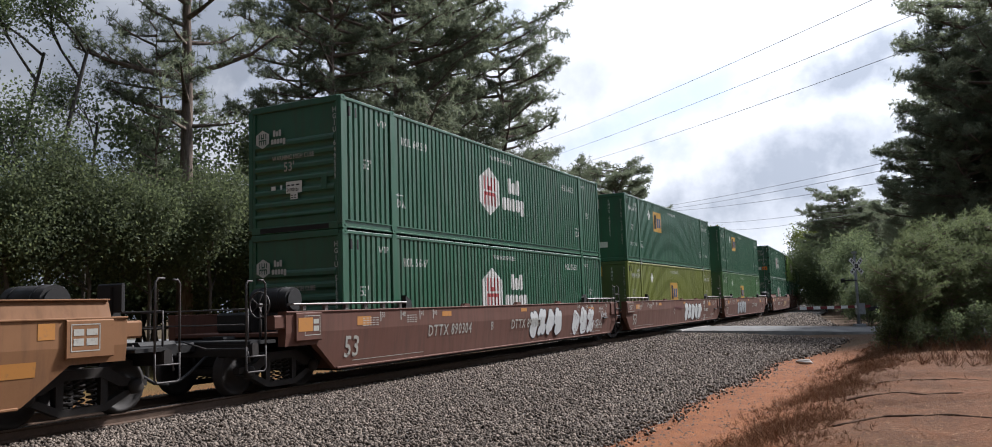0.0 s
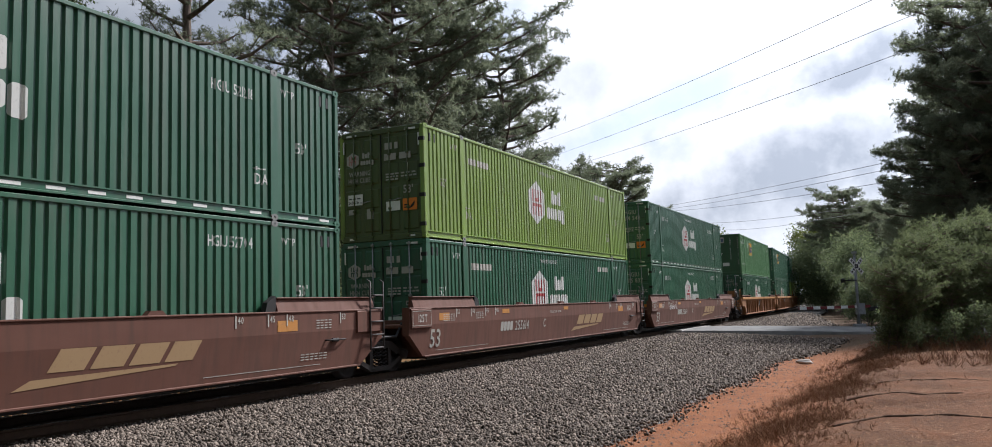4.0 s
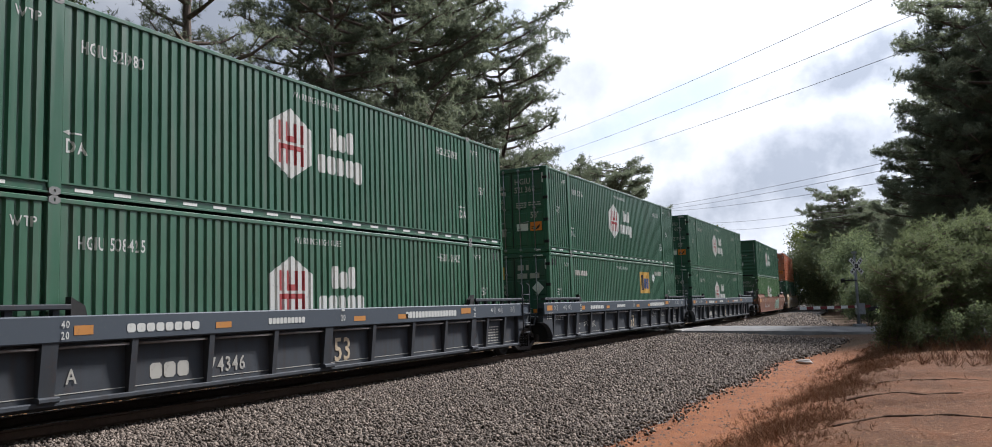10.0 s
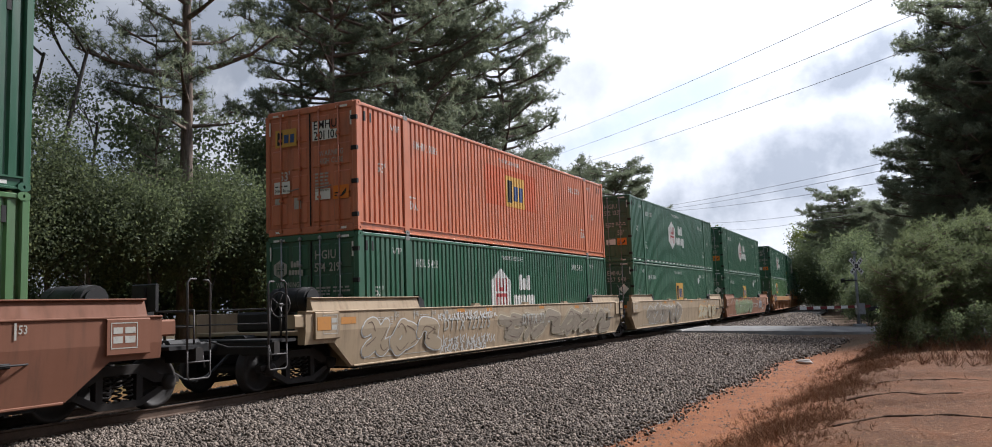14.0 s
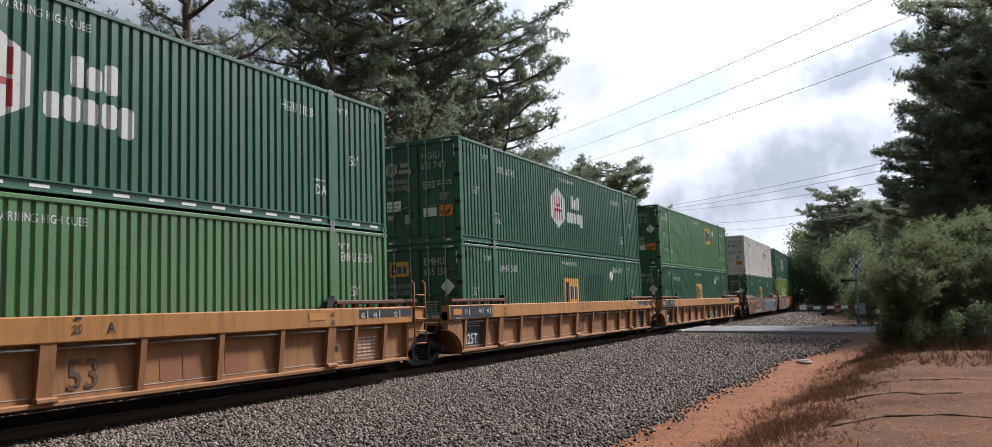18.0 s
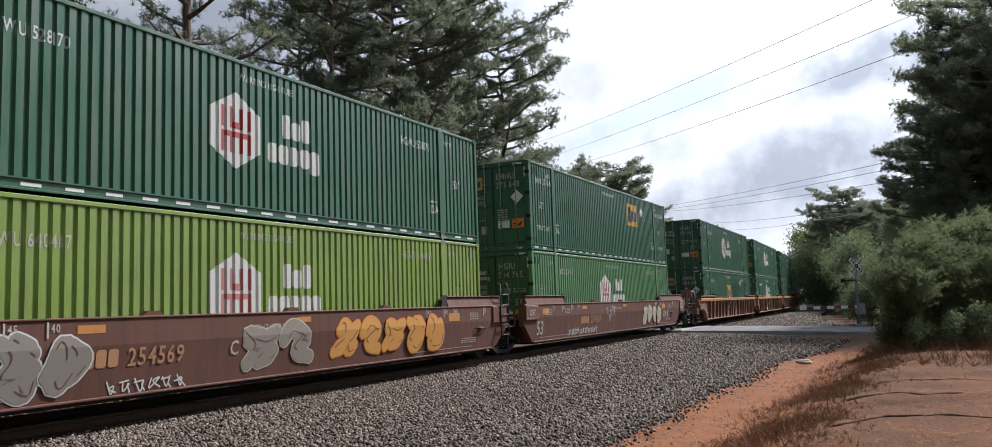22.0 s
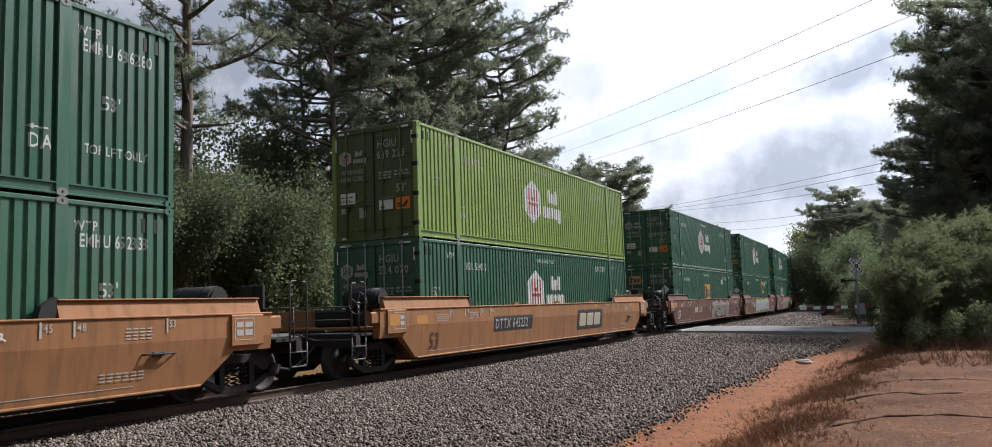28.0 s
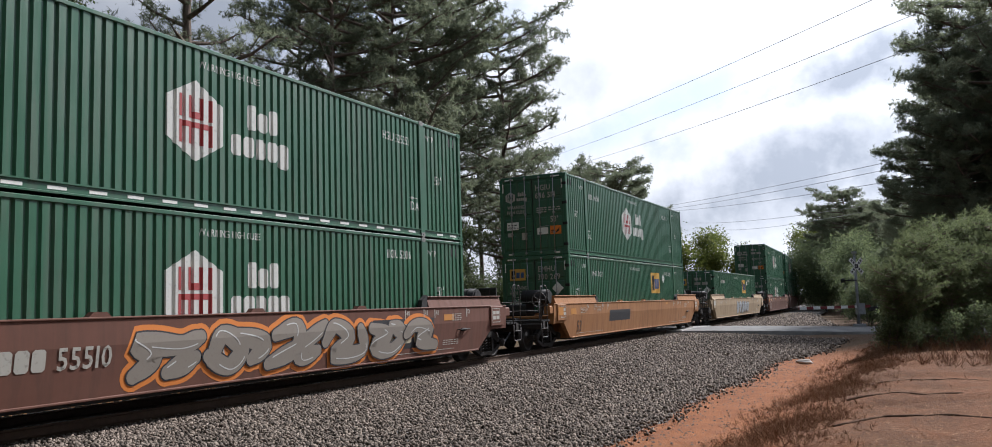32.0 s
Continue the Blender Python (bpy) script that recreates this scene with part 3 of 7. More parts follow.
def bark_material(name, a, b):
    n = Nodes(name, 0.95, 0, 0.1)
    v = n.noise(9, 6, 0.7, (1, 1, 0.25))
    n.bump(v, 0.9, 0.04)
    return n.done(n.ramp(v, (0.3, a), (0.7, b)))


# Needle colour lightened and greyed; haze is put into it.
M_NEEDLE = leaf_material("pine_needles", (0.12, 0.14, 0.095), (0.26, 0.285, 0.18), 0.7)
M_NEEDLE2 = leaf_material("young_pine_needles", (0.08, 0.098, 0.045), (0.165, 0.19, 0.09), 0.6)
M_LEAF = leaf_material("broad_leaves", (0.075, 0.10, 0.05), (0.18, 0.21, 0.10))
# Darker leaf copy: the wood's shade is put into its colour.
M_SHADE = leaf_material("shaded_understorey_leaves", (0.075, 0.095, 0.05), (0.16, 0.185, 0.085))
# Yellower leaf copy: sunlight is put into its colour.
M_LEAF2 = leaf_material("sunlit_leaves", (0.08, 0.11, 0.025), (0.2, 0.22, 0.05))
M_BARK = bark_material("pine_bark", (0.08, 0.062, 0.05), (0.21, 0.165, 0.135))
M_BARK2 = bark_material("grey_bark", (0.05, 0.045, 0.04), (0.16, 0.145, 0.125))


def blades(rs, centres, per, length, width, up=0.35, spread=1.0):
    """Tufts of narrow pointed blades at the centres."""
    n = len(centres) * per
    c = np.repeat(centres, per, 0)
    d = rs.normal(size=(n, 3))
    d[:, 2] = d[:, 2] * spread + up
    d /= np.linalg.norm(d, axis=1)[:, None]
    s = np.cross(d, rs.normal(size=(n, 3)))
    s /= np.linalg.norm(s, axis=1)[:, None] + 1e-9
    ln = rs.uniform(0.7, 1.25, (n, 1)) * length
    w = rs.uniform(0.7, 1.3, (n, 1)) * width
    b = c + rs.normal(size=(n, 3)) * length * 0.12
    v = np.stack([b - s * w / 2, b + s * w / 2, b + d * ln], 1).reshape(-1, 3)
    return v, np.arange(n * 3).reshape(-1, 3)


def leaves(rs, centres, size):
    n = len(centres)
    d = rs.normal(size=(n, 3))
    d /= np.linalg.norm(d, axis=1)[:, None]
    s = np.cross(d, rs.normal(size=(n, 3)))
    s /= np.linalg.norm(s, axis=1)[:, None] + 1e-9
    k = size * rs.uniform(0.6, 1.3, (n, 1))
    v = np.stack([centres, centres + d * k * 0.5 + s * k * 0.32, centres + d * k, centres + d * k * 0.5 - s * k * 0.32], 1).reshape(-1, 3)
    return v, np.arange(n * 4).reshape(-1, 4)


def pine_shapes(key, seed, h, base, reach, limbs, tufts, mat, blade=(0.26, 0.03), per=8, r0=0.2, droop=0.0, stout=1.0):
    """Trunk, limbs and needle crown of one pine."""
    rs, rnd = np.random.RandomState(seed), random.Random(seed)
    bend = [(rnd.uniform(-0.25, 0.25), rnd.uniform(-0.25, 0.25)) for _ in range(9)]
    axis = [Vector((bend[k][0] * k / 8, bend[k][1] * k / 8, h * k / 8)) for k in range(9)]

    def on_axis(z):
        t = min(max(z / h * 8, 0), 7.999)
        return axis[int(t)].lerp(axis[int(t) + 1], t - int(t))

    trunk = Geo().tube(axis, [r0 * (1.15 if k == 0 else 1 - 0.105 * k) for k in range(9)], 10).mesh("trunk")
    g, spots = Geo(), []
    for i in range(limbs):
        t = (i + rnd.random()) / limbs
        z = h * (base + (0.985 - base) * t)
        a = i * 2.4 + rnd.uniform(-0.5, 0.5)
        full = math.sin(math.pi * min(1, 0.22 + 0.80 * (1 - t) ** 0.8)) if t > 0.25 else 0.55 + 1.5 * t
        ln = reach * full * rnd.uniform(0.6, 1.15)
        o = on_axis(z)
        out = Vector((math.cos(a), math.sin(a), 0))
        rise = rnd.uniform(0.05, 0.45) - droop
        pts = [o, o + out * ln * 0.35 + Vector((0, 0, ln * rise * 0.2)), o + out * ln * 0.7 + Vector((0, 0, ln * rise * 0.5)), o + out * ln + Vector((0, 0, ln * rise))]
        r = (0.02 + 0.013 * ln) * stout
        g.tube(pts, [r * 1.4, r, r * 0.7, r * 0.3], 5, False)
        twigs = max(3, int(ln * 2.6))
        for k in range(twigs):
            f = 0.3 + 0.7 * (k + rnd.random()) / twigs
            q = pts[1].lerp(pts[3], max(0, (f - 0.35) / 0.65)) if f > 0.35 else pts[0].lerp(pts[1], f / 0.35)
            sa = a + rnd.choice((-1, 1)) * rnd.uniform(0.5, 1.2)
            tl = ln * rnd.uniform(0.18, 0.38) * (1.15 - 0.4 * f)
            tip = q + Vector((math.cos(sa) * tl, math.sin(sa) * tl, tl * rnd.uniform(-0.05, 0.6)))
            g.tube([q, q.lerp(tip, 0.5) + Vector((0, 0, 0.03)), tip], [r * 0.45, r * 0.3, r * 0.12], 3, False)
            for _ in range(max(2, int(tufts * tl))):
                w = q.lerp(tip, rnd.uniform(0.35, 1.08))
                spots.append((w.x + rnd.gauss(0, 0.14), w.y + rnd.gauss(0, 0.14), w.z + rnd.gauss(0.05, 0.12)))
    top = on_axis(h)
    spots += [(top.x + rnd.gauss(0, 0.3), top.y + rnd.gauss(0, 0.3), top.z - abs(rnd.gauss(0, 0.5))) for _ in range(40)]
    v, f = blades(rs, np.array(spots), per, blade[0], blade[1])
    CACHE[key] = (trunk, g.mesh("branchwork"), tri_mesh("crown", v, f, mat))


def broad_shapes(key, seed, h, reach, n_leaf, mat, size=0.16, r0=0.09, base=0.25, clump=0.32):
    """Trunk, limbs and leaf crown of one broad-leaved tree or bush."""
    rs, rnd = np.random.RandomState(seed), random.Random(seed)
    g, tips = Geo(), []

    def grow(p, d, ln, r, level):
        mid = p + d * ln * 0.5 + Vector((rnd.gauss(0, 0.05), rnd.gauss(0, 0.05), 0)) * ln
        end = p + d * ln
        g.tube([p, mid, end], [r, r * 0.8, r * 0.55], 6 if level < 1 else 4, False)
        if level >= 3:
            tips.append(end)
            tips.append(mid)
            return
        if level == 2:
            tips.append(end)
        for _ in range(rnd.choice((3, 4)) if level else 6):
            f = rnd.uniform(0.35, 1.0) if level else rnd.uniform(base, 1.0)
            q = p.lerp(mid, f * 2) if f < 0.5 else mid.lerp(end, f * 2 - 1)
            side = Vector((rnd.gauss(0, 1), rnd.gauss(0, 1), rnd.uniform(-0.2, 0.9))).normalized()
            nd = (d * 0.55 + side * 0.85).normalized()
            grow(q, nd, (reach * 0.62 if level == 0 else ln * 0.62) * rnd.uniform(0.7, 1.2), r * 0.5, level + 1)

    grow(Vector((0, 0, 0)), Vector((rnd.gauss(0, 0.06), rnd.gauss(0, 0.06), 1)).normalized(), h * 0.78, r0, 0)
    t = np.array([tuple(v) for v in tips])
    c = t[rs.randint(0, len(t), n_leaf)] + rs.normal(size=(n_leaf, 3)) * clump
    v, f = leaves(rs, c, size)
    CACHE[key] = (g.mesh("branchwork"), tri_mesh("crown", v, f, mat))


pine_shapes("pine_a", 11, 19.0, 0.40, 3.9, 32, 26, M_NEEDLE, (0.2, 0.027), 12, 0.28, stout=1.5)
pine_shapes("pine_b", 12, 20.0, 0.34, 4.2, 60, 25, M_NEEDLE, (0.2, 0.027), 12, 0.21)
pine_shapes("pine_c", 13, 17.0, 0.24, 4.4, 62, 25, M_NEEDLE, (0.2, 0.027), 12, 0.18)
pine_shapes("pine_thin", 14, 13.0, 0.42, 1.8, 36, 30, M_NEEDLE, r0=0.09)
pine_shapes("pine_young", 15, 4.4, 0.06, 1.25, 64, 42, M_NEEDLE2, (0.2, 0.022), 9, 0.06)
pine_shapes("pine_side", 16, 15.0, 0.14, 4.0, 84, 32, M_NEEDLE, (0.19, 0.027), 13, 0.17)
broad_shapes("broad_a", 21, 10.5, 3.0, 10000, M_LEAF, 0.085, 0.075, 0.3)
broad_shapes("broad_b", 22, 8.0, 2.6, 11000, M_LEAF, 0.15, 0.09, 0.15, 0.42)
broad_shapes("broad_dense", 26, 8.0, 2.3, 26000, M_SHADE, 0.105, 0.08, 0.45, 0.42)
broad_shapes("broad_c", 23, 5.2, 2.3, 11000, M_LEAF, 0.13, 0.06, 0.05, 0.4)
broad_shapes("broad_far", 24, 10.0, 4.0, 7000, M_LEAF2, 0.3, 0.12, 0.1, 0.7)
broad_shapes("scrub", 25, 1.6, 0.9, 1200, M_LEAF, 0.09, 0.02, 0.02, 0.16)


def pine(key, x, y, h=None, turn=0.0, label="tall dark pine with a bare lower trunk", group="pines along the track"):
    tr, li, cr = CACHE[key]
    k = 1.0 if h is None else h / {"pine_a": 19, "pine_b": 20, "pine_c": 17, "pine_thin": 13, "pine_young": 4.4, "pine_side": 15}[key]
    ob = thing("pine_tree", label, "tree", group, at=Matrix.Translation((x, y, ground_z(x, y) - 0.06)) @ Matrix.Rotation(turn, 4, "Z"))
    for name, me, m in (("trunk", tr, M_BARK), ("branchwork", li, M_BARK), ("crown", cr, cr.materials[0])):
        part(name, me, m, ob, at=Matrix.Diagonal((k, k, k, 1)))


def broad(key, x, y, k=1.0, turn=0.0, label="slender broad-leaved tree with an open crown", group="trees behind the track", name="broadleaf_tree"):
    li, cr = CACHE[key]
    ob = thing(name, label, "tree" if "tree" in name else "bush", group, at=Matrix.Translation((x, y, ground_z(x, y) - 0.05)) @ Matrix.Rotation(turn, 4, "Z"))
    part("branchwork", li, M_BARK2, ob, at=Matrix.Diagonal((k, k, k, 1)))
    part("crown", cr, cr.materials[0], ob, at=Matrix.Diagonal((k, k, k, 1)))


def plant():
    rnd = random.Random(77)
    # pines across the track
    for key, x, y, h in (("pine_a", -9.0, 19.3, 19), ("pine_b", -10.0, 28.4, 20), ("pine_c", -10.3, 33.6, 20), ("pine_b", -9.0, 37.0, 18), ("pine_a", -12.5, 40.5, 21), ("pine_c", -9.2, 43.5, 19),
                         ("pine_b", -13.0, 47.5, 16.5), ("pine_c", -9.8, 48.5, 11.5), ("pine_b", -15.5, 33.0, 19), ("pine_c", -17.0, 42.0, 17),
                         ("pine_thin", -10.2, 19.2, 11.6)):
        pine(key, x, y, h, rnd.uniform(0, 6.28))
    # open broad-leaved trees and dark understorey
    for x, y, k in ((-11.0, 13.2, 1.0), (-10.4, 15.6, 1.22), (-12.8, 15.8, 1.25), (-13.5, 12.0, 1.1), (-12.2, 18.0, 1.0), (-14.0, 9.5, 1.0)):
        broad("broad_a", x, y, k, rnd.uniform(0, 6.28))
    for x, y, k in ((-9.0, 21.6, 0.85), (-9.6, 24.2, 0.9), (-8.8, 26.6, 0.8), (-9.5, 30.6, 0.8), (-9.4, 35.0, 0.8), (-9.2, 39.5, 0.8), (-13, 21, 0.9), (-13.5, 27, 0.95), (-12, 37, 0.9)):
        broad("broad_b", x, y, k, rnd.uniform(0, 6.28), "dense dark leafy understorey tree")
    for x, y, k in ((-8.2, 23.0, 0.8), (-8.0, 28.6, 0.85), (-8.4, 32.4, 0.85), (-8.3, 36.8, 0.8), (-8.3, 41.5, 0.8)):
        broad("broad_c", x, y, k, rnd.uniform(0, 6.28), "low dark leafy bush at the edge of the wood", "trees behind the track", "bush")
    for x, y, k in ((-8.6, 13.0, 0.8), (-8.3, 15.0, 0.84), (-8.0, 17.0, 0.8), (-7.8, 19.1, 0.84), (-7.7, 21.3, 0.86), (-8.0, 23.6, 0.8)):
        broad("broad_dense", x, y, k, rnd.uniform(0, 6.28), "dense dark leafy understorey tree at the wood's edge")
    # a second rank closes the wood
    for x, y, k in ((-17.8, 9.6, 1.25), (-18.2, 13.6, 1.3), (-17.6, 16.4, 0.9), (-18.0, 20.2, 0.9), (-15.0, 18.8, 0.9), (-14.6, 13.8, 0.85), (-17.5, 25.2, 0.95), (-21, 11, 1.0), (-22, 16, 0.9),
                    (-13.6, 24.6, 1.0), (-14.0, 27.8, 1.2), (-15.0, 31.0, 1.3), (-14.2, 21.6, 1.2), (-19.5, 30.0, 1.5), (-20.5, 35.5, 1.5)):
        broad("broad_b", x, y, k, rnd.uniform(0, 6.28), "dense dark leafy understorey tree")
    # the pines at y -4 and -14 are unseen and cut light from behind
    for key, x, y, h in (("pine_b", -24, 8, 15), ("pine_c", -22, 50, 15), ("pine_c", -16, 3, 15), ("pine_a", -12, -4, 18), ("pine_b", -15, -14, 19)):
        pine(key, x, y, h, rnd.uniform(0, 6.28))
    for x, y, k in ((-19, 12, 1.1), (-20, 18, 1.1), (-19, 23, 1.0), (-20, 28, 1.1), (-19, 33, 1.1), (-18, 38, 1.1), (-19, 44, 1.0), (-16, 47, 0.9), (-18, 8, 1.1), (-11, 45.5, 0.8)):
        broad("broad_b", x, y, k, rnd.uniform(0, 6.28), "dense dark leafy understorey tree")
    # across the road, along the bend
    for key, x, y, h in (("pine_side", -16.0, 85.0, 16.6), ("pine_b", -22.0, 92.0, 16), ("pine_c", -17.0, 101.0, 13.0), ("pine_a", -27.0, 80.0, 15), ("pine_b", -24, 112, 15), ("pine_c", -28, 128, 15), ("pine_b", -32, 96, 17)):
        pine(key, x, y, h, rnd.uniform(0, 6.28), "distant hazy pine beyond the road")
    for key, x, y, h in (("pine_side", 2.4, 116, 13.2), ("pine_side", 4.9, 110, 14.8), ("pine_side", 6.9, 113, 13.0), ("pine_side", 9.0, 106, 11.6), ("pine_side", 11.5, 100, 12), ("pine_side", 14.0, 96, 12), ("pine_side", 3.4, 126, 13), ("pine_side", 7.4, 124, 13),
                         ("pine_side", 17.0, 90, 12), ("pine_side", 22.0, 84, 13)):
        pine(key, x, y, h, rnd.uniform(0, 6.28), "distant hazy pine beyond the road")
    for x, y, k in ((-9.0, 205, 1.6), (-3.5, 190, 1.55), (-14.0, 230, 1.7), (1.5, 175, 1.4)):
        broad("broad_far", x, y, k, rnd.uniform(0, 6.28), "pale sunlit leafy tree beyond the road")
    for x, y, k in ((2.6, 106, 1.0), (4.8, 103, 1.1), (7.0, 101, 1.1), (9.2, 97, 1.0), (11.4, 92, 1.0), (13.2, 86, 1.0), (1.6, 112, 0.9)):
        broad("broad_b", x, y, k, rnd.uniform(0, 6.28), "dense dark leafy tree beyond the road")
    for x, y, k in ((9.6, 54, 0.5), (9.2, 60, 0.6), (8.6, 67, 0.7), (8.2, 74, 0.9), (7.6, 82, 1.1), (6.6, 90, 1.3), (5.0, 97, 1.4), (3.0, 102, 1.4), (9.4, 84, 1.3), (8.4, 94, 1.5), (11.0, 78, 1.2), (11.0, 66, 0.9), (11.2, 90, 1.5), (1.0, 108, 1.3), (12.4, 72, 1.2), (0.4, 128, 1.9), (2.0, 124, 1.8), (-0.8, 133, 1.9), (3.6, 118, 1.7), (-2.2, 142, 1.9)):
        broad("broad_c", x, y, k, rnd.uniform(0, 6.28), "dark scrub beside the line beyond the road", "scrub beyond the road", "bush")
    for k in range(20):
        x, y = rnd.uniform(8.6, 12.0), rnd.uniform(48.5, 60)
        if x > 9.4 - (y - 47) * 0.14:
            broad("scrub", x, y, rnd.uniform(0.7, 1.3), rnd.uniform(0, 6.28), "low dark scrub beside the road", "scrub beyond the road", "bush")
    for x, y, k in ((-38.0, 200, 1.75), (-33.5, 206, 1.65), (-29.0, 198, 1.55), (-23.5, 200, 1.25)):
        broad("broad_far", x, y, k, x * 0.7, "pale sunlit leafy tree beyond the road")
    # beside and behind the camera; these leafy trees are unseen, added to block light
    for x, y, k in ((1.5, -14, 1.7), (-5.0, -16, 1.8), (7.0, -9.5, 1.6), (11.5, -8.5, 1.5), (16.5, -6.0, 1.6), (20.0, 1.0, 1.6), (-9.0, -11, 1.6), (19.0, 12.0, 1.5), (20.5, 20.0, 1.5)):
        broad("broad_b", x, y, k, rnd.uniform(0, 6.28), "unseen leafy tree behind the bank, added to block light", "trees behind the bank")
    # pines past the road; from (14.5, -7.0) on, unseen ones that block light
    for x, y, h, t in ((18.4, 54.5, 19.8, 0.4), (15.9, 56.5, 17.4, 1.1), (17.4, 62.0, 15, 5.0), (16.9, 50.5, 15.0, 2.7), (15.0, 50.0, 11.0, 4.6), (14.0, 52.5, 11.4, 2.0), (12.6, 55.5, 9.2, 3.3), (11.9, 60.5, 7.4, 0.9), (14.5, -7.0, 17, 4.4), (9.0, -12.0, 18, 0.3), (20, -10, 17, 2.6), (4.5, -20, 17, 1.4), (24, -4, 18, 5.5), (18, -3.5, 17, 0.8), (23, 6, 18, 3.0), (22, 14, 18, 1.9), (-3, -22, 19, 2.2), (-9, -24, 18, 4.1), (12, -19, 19, 5.2), (28, -14, 20, 0.2)):
        pine("pine_side", x, y, h, t, "broad pine with boughs down to the scrub")
    for x, y, h, t in ((11.45, 25.8, 2.5, 0), (11.9, 25.9, 2.3, 2.2), (12.2, 28.2, 3.3, 1), (12.9, 27.6, 2.6, 4.0), (13.3, 29.0, 3.0, 2), (14.2, 28.4, 2.7, 5), (12.9, 31.5, 3.9, 3), (14.4, 31.5, 3.9, 2.5), (15.6, 29.6, 3.1, 0.7), (12.3, 33.5, 3.7, 1.9), (16.6, 28.6, 3.2, 4.2), (14.0, 34.0, 4.2, 0.5)):
        pine("pine_young", x, y, h, t, "young bushy pine at the edge of the bank", "young pines")
    for x, y, k in ((11.2, 25.6, 0.6), (11.9, 25.0, 0.5), (11.3, 28.0, 0.7), (12.8, 25.8, 0.6), (13.6, 26.2, 0.7), (11.9, 27.9, 0.9), (15, 27.4, 0.8), (16.2, 27.8, 0.9)):
        broad("scrub", x, y, k, rnd.uniform(0, 6.28), "low tangled scrub on the bank", "scrub on the bank", "bush")


plant()


# ---------- board fence behind the trees across the track ----------
def fence():
    n = Nodes("weathered_boards", 0.9, 0, 0.15)
    g = n.noise(5, 5, 0.7, (6, 6, 0.4))
    c = n.ramp(g, (0.3, (0.3, 0.26, 0.2)), (0.7, (0.5, 0.44, 0.36)))
    wood = n.done(n.hue(c, n.math("ADD", n.math("MULTIPLY", n.random(), 0.4), 0.8)))
    ob = thing("board_fence", "weathered upright board fence behind the trees", "fence", at=pose(-16.5, 0, -0.35))
    board = Geo().box(-0.012, 0.012, -0.068, 0.068, 0.05, 2.55, 0.004).mesh("board")
    post = Geo().box(-0.11, -0.012, -0.05, 0.05, 0, 2.45, 0.01).mesh("post")
    for k in range(58):
        part("board", board, wood, ob, at=(random.uniform(-0.004, 0.004), 10 + k * 0.142, random.uniform(-0.03, 0.03)))
    for k in range(11):
        part("post", post, wood, ob, at=(0, 6 + k * 2.4, 0))
    for z in (0.4, 1.3, 2.2):
        part("fence_rail", Geo().box(-0.06, -0.013, 5.9, 30.1, z, z + 0.09), wood, ob)


fence()


# ---------- overhead wires ----------
def wires():
    wire = bare("weathered_wire", (0.24, 0.24, 0.25), 0.6, 0.3)
    rows = [((-19.06, 80.0, 19.56), (10.89, 36.0, 13.2), 0.014), ((-19.66, 80.0, 17.4), (14.04, 36.0, 12.78), 0.014), ((-16.05, 80.0, 16.32), (14.8, 36.0, 11.61), 0.014),
            ((-19.55, 120.0, 15.47), (12.12, 62.0, 10.55), 0.02), ((-18.63, 120.0, 15.01), (12.08, 62.0, 10.03), 0.02), ((-16.31, 120.0, 14.63), (10.24, 62.0, 8.99), 0.02),
            ((-18.95, 150.0, 15.16), (2.09, 100.0, 10.8), 0.024), ((-15.69, 150.0, 13.66), (2.03, 100.0, 9.93), 0.024)]
    for a, b, r in rows:
        a, b = Vector(a), Vector(b)
        d = b - a
        pts = []
        for k in range(25):
            t = -0.35 + 1.7 * k / 24
            p = a + d * t
            p.z -= 0.6 * (t * (1 - t)) * 4 * 0.3
            pts.append(p)
        ob = part("power_line", Geo().tube(pts, r, 5), wire, None)
        tagged(ob, "thin dark overhead wire strung across the sky", "cable", "overhead wires")


wires()


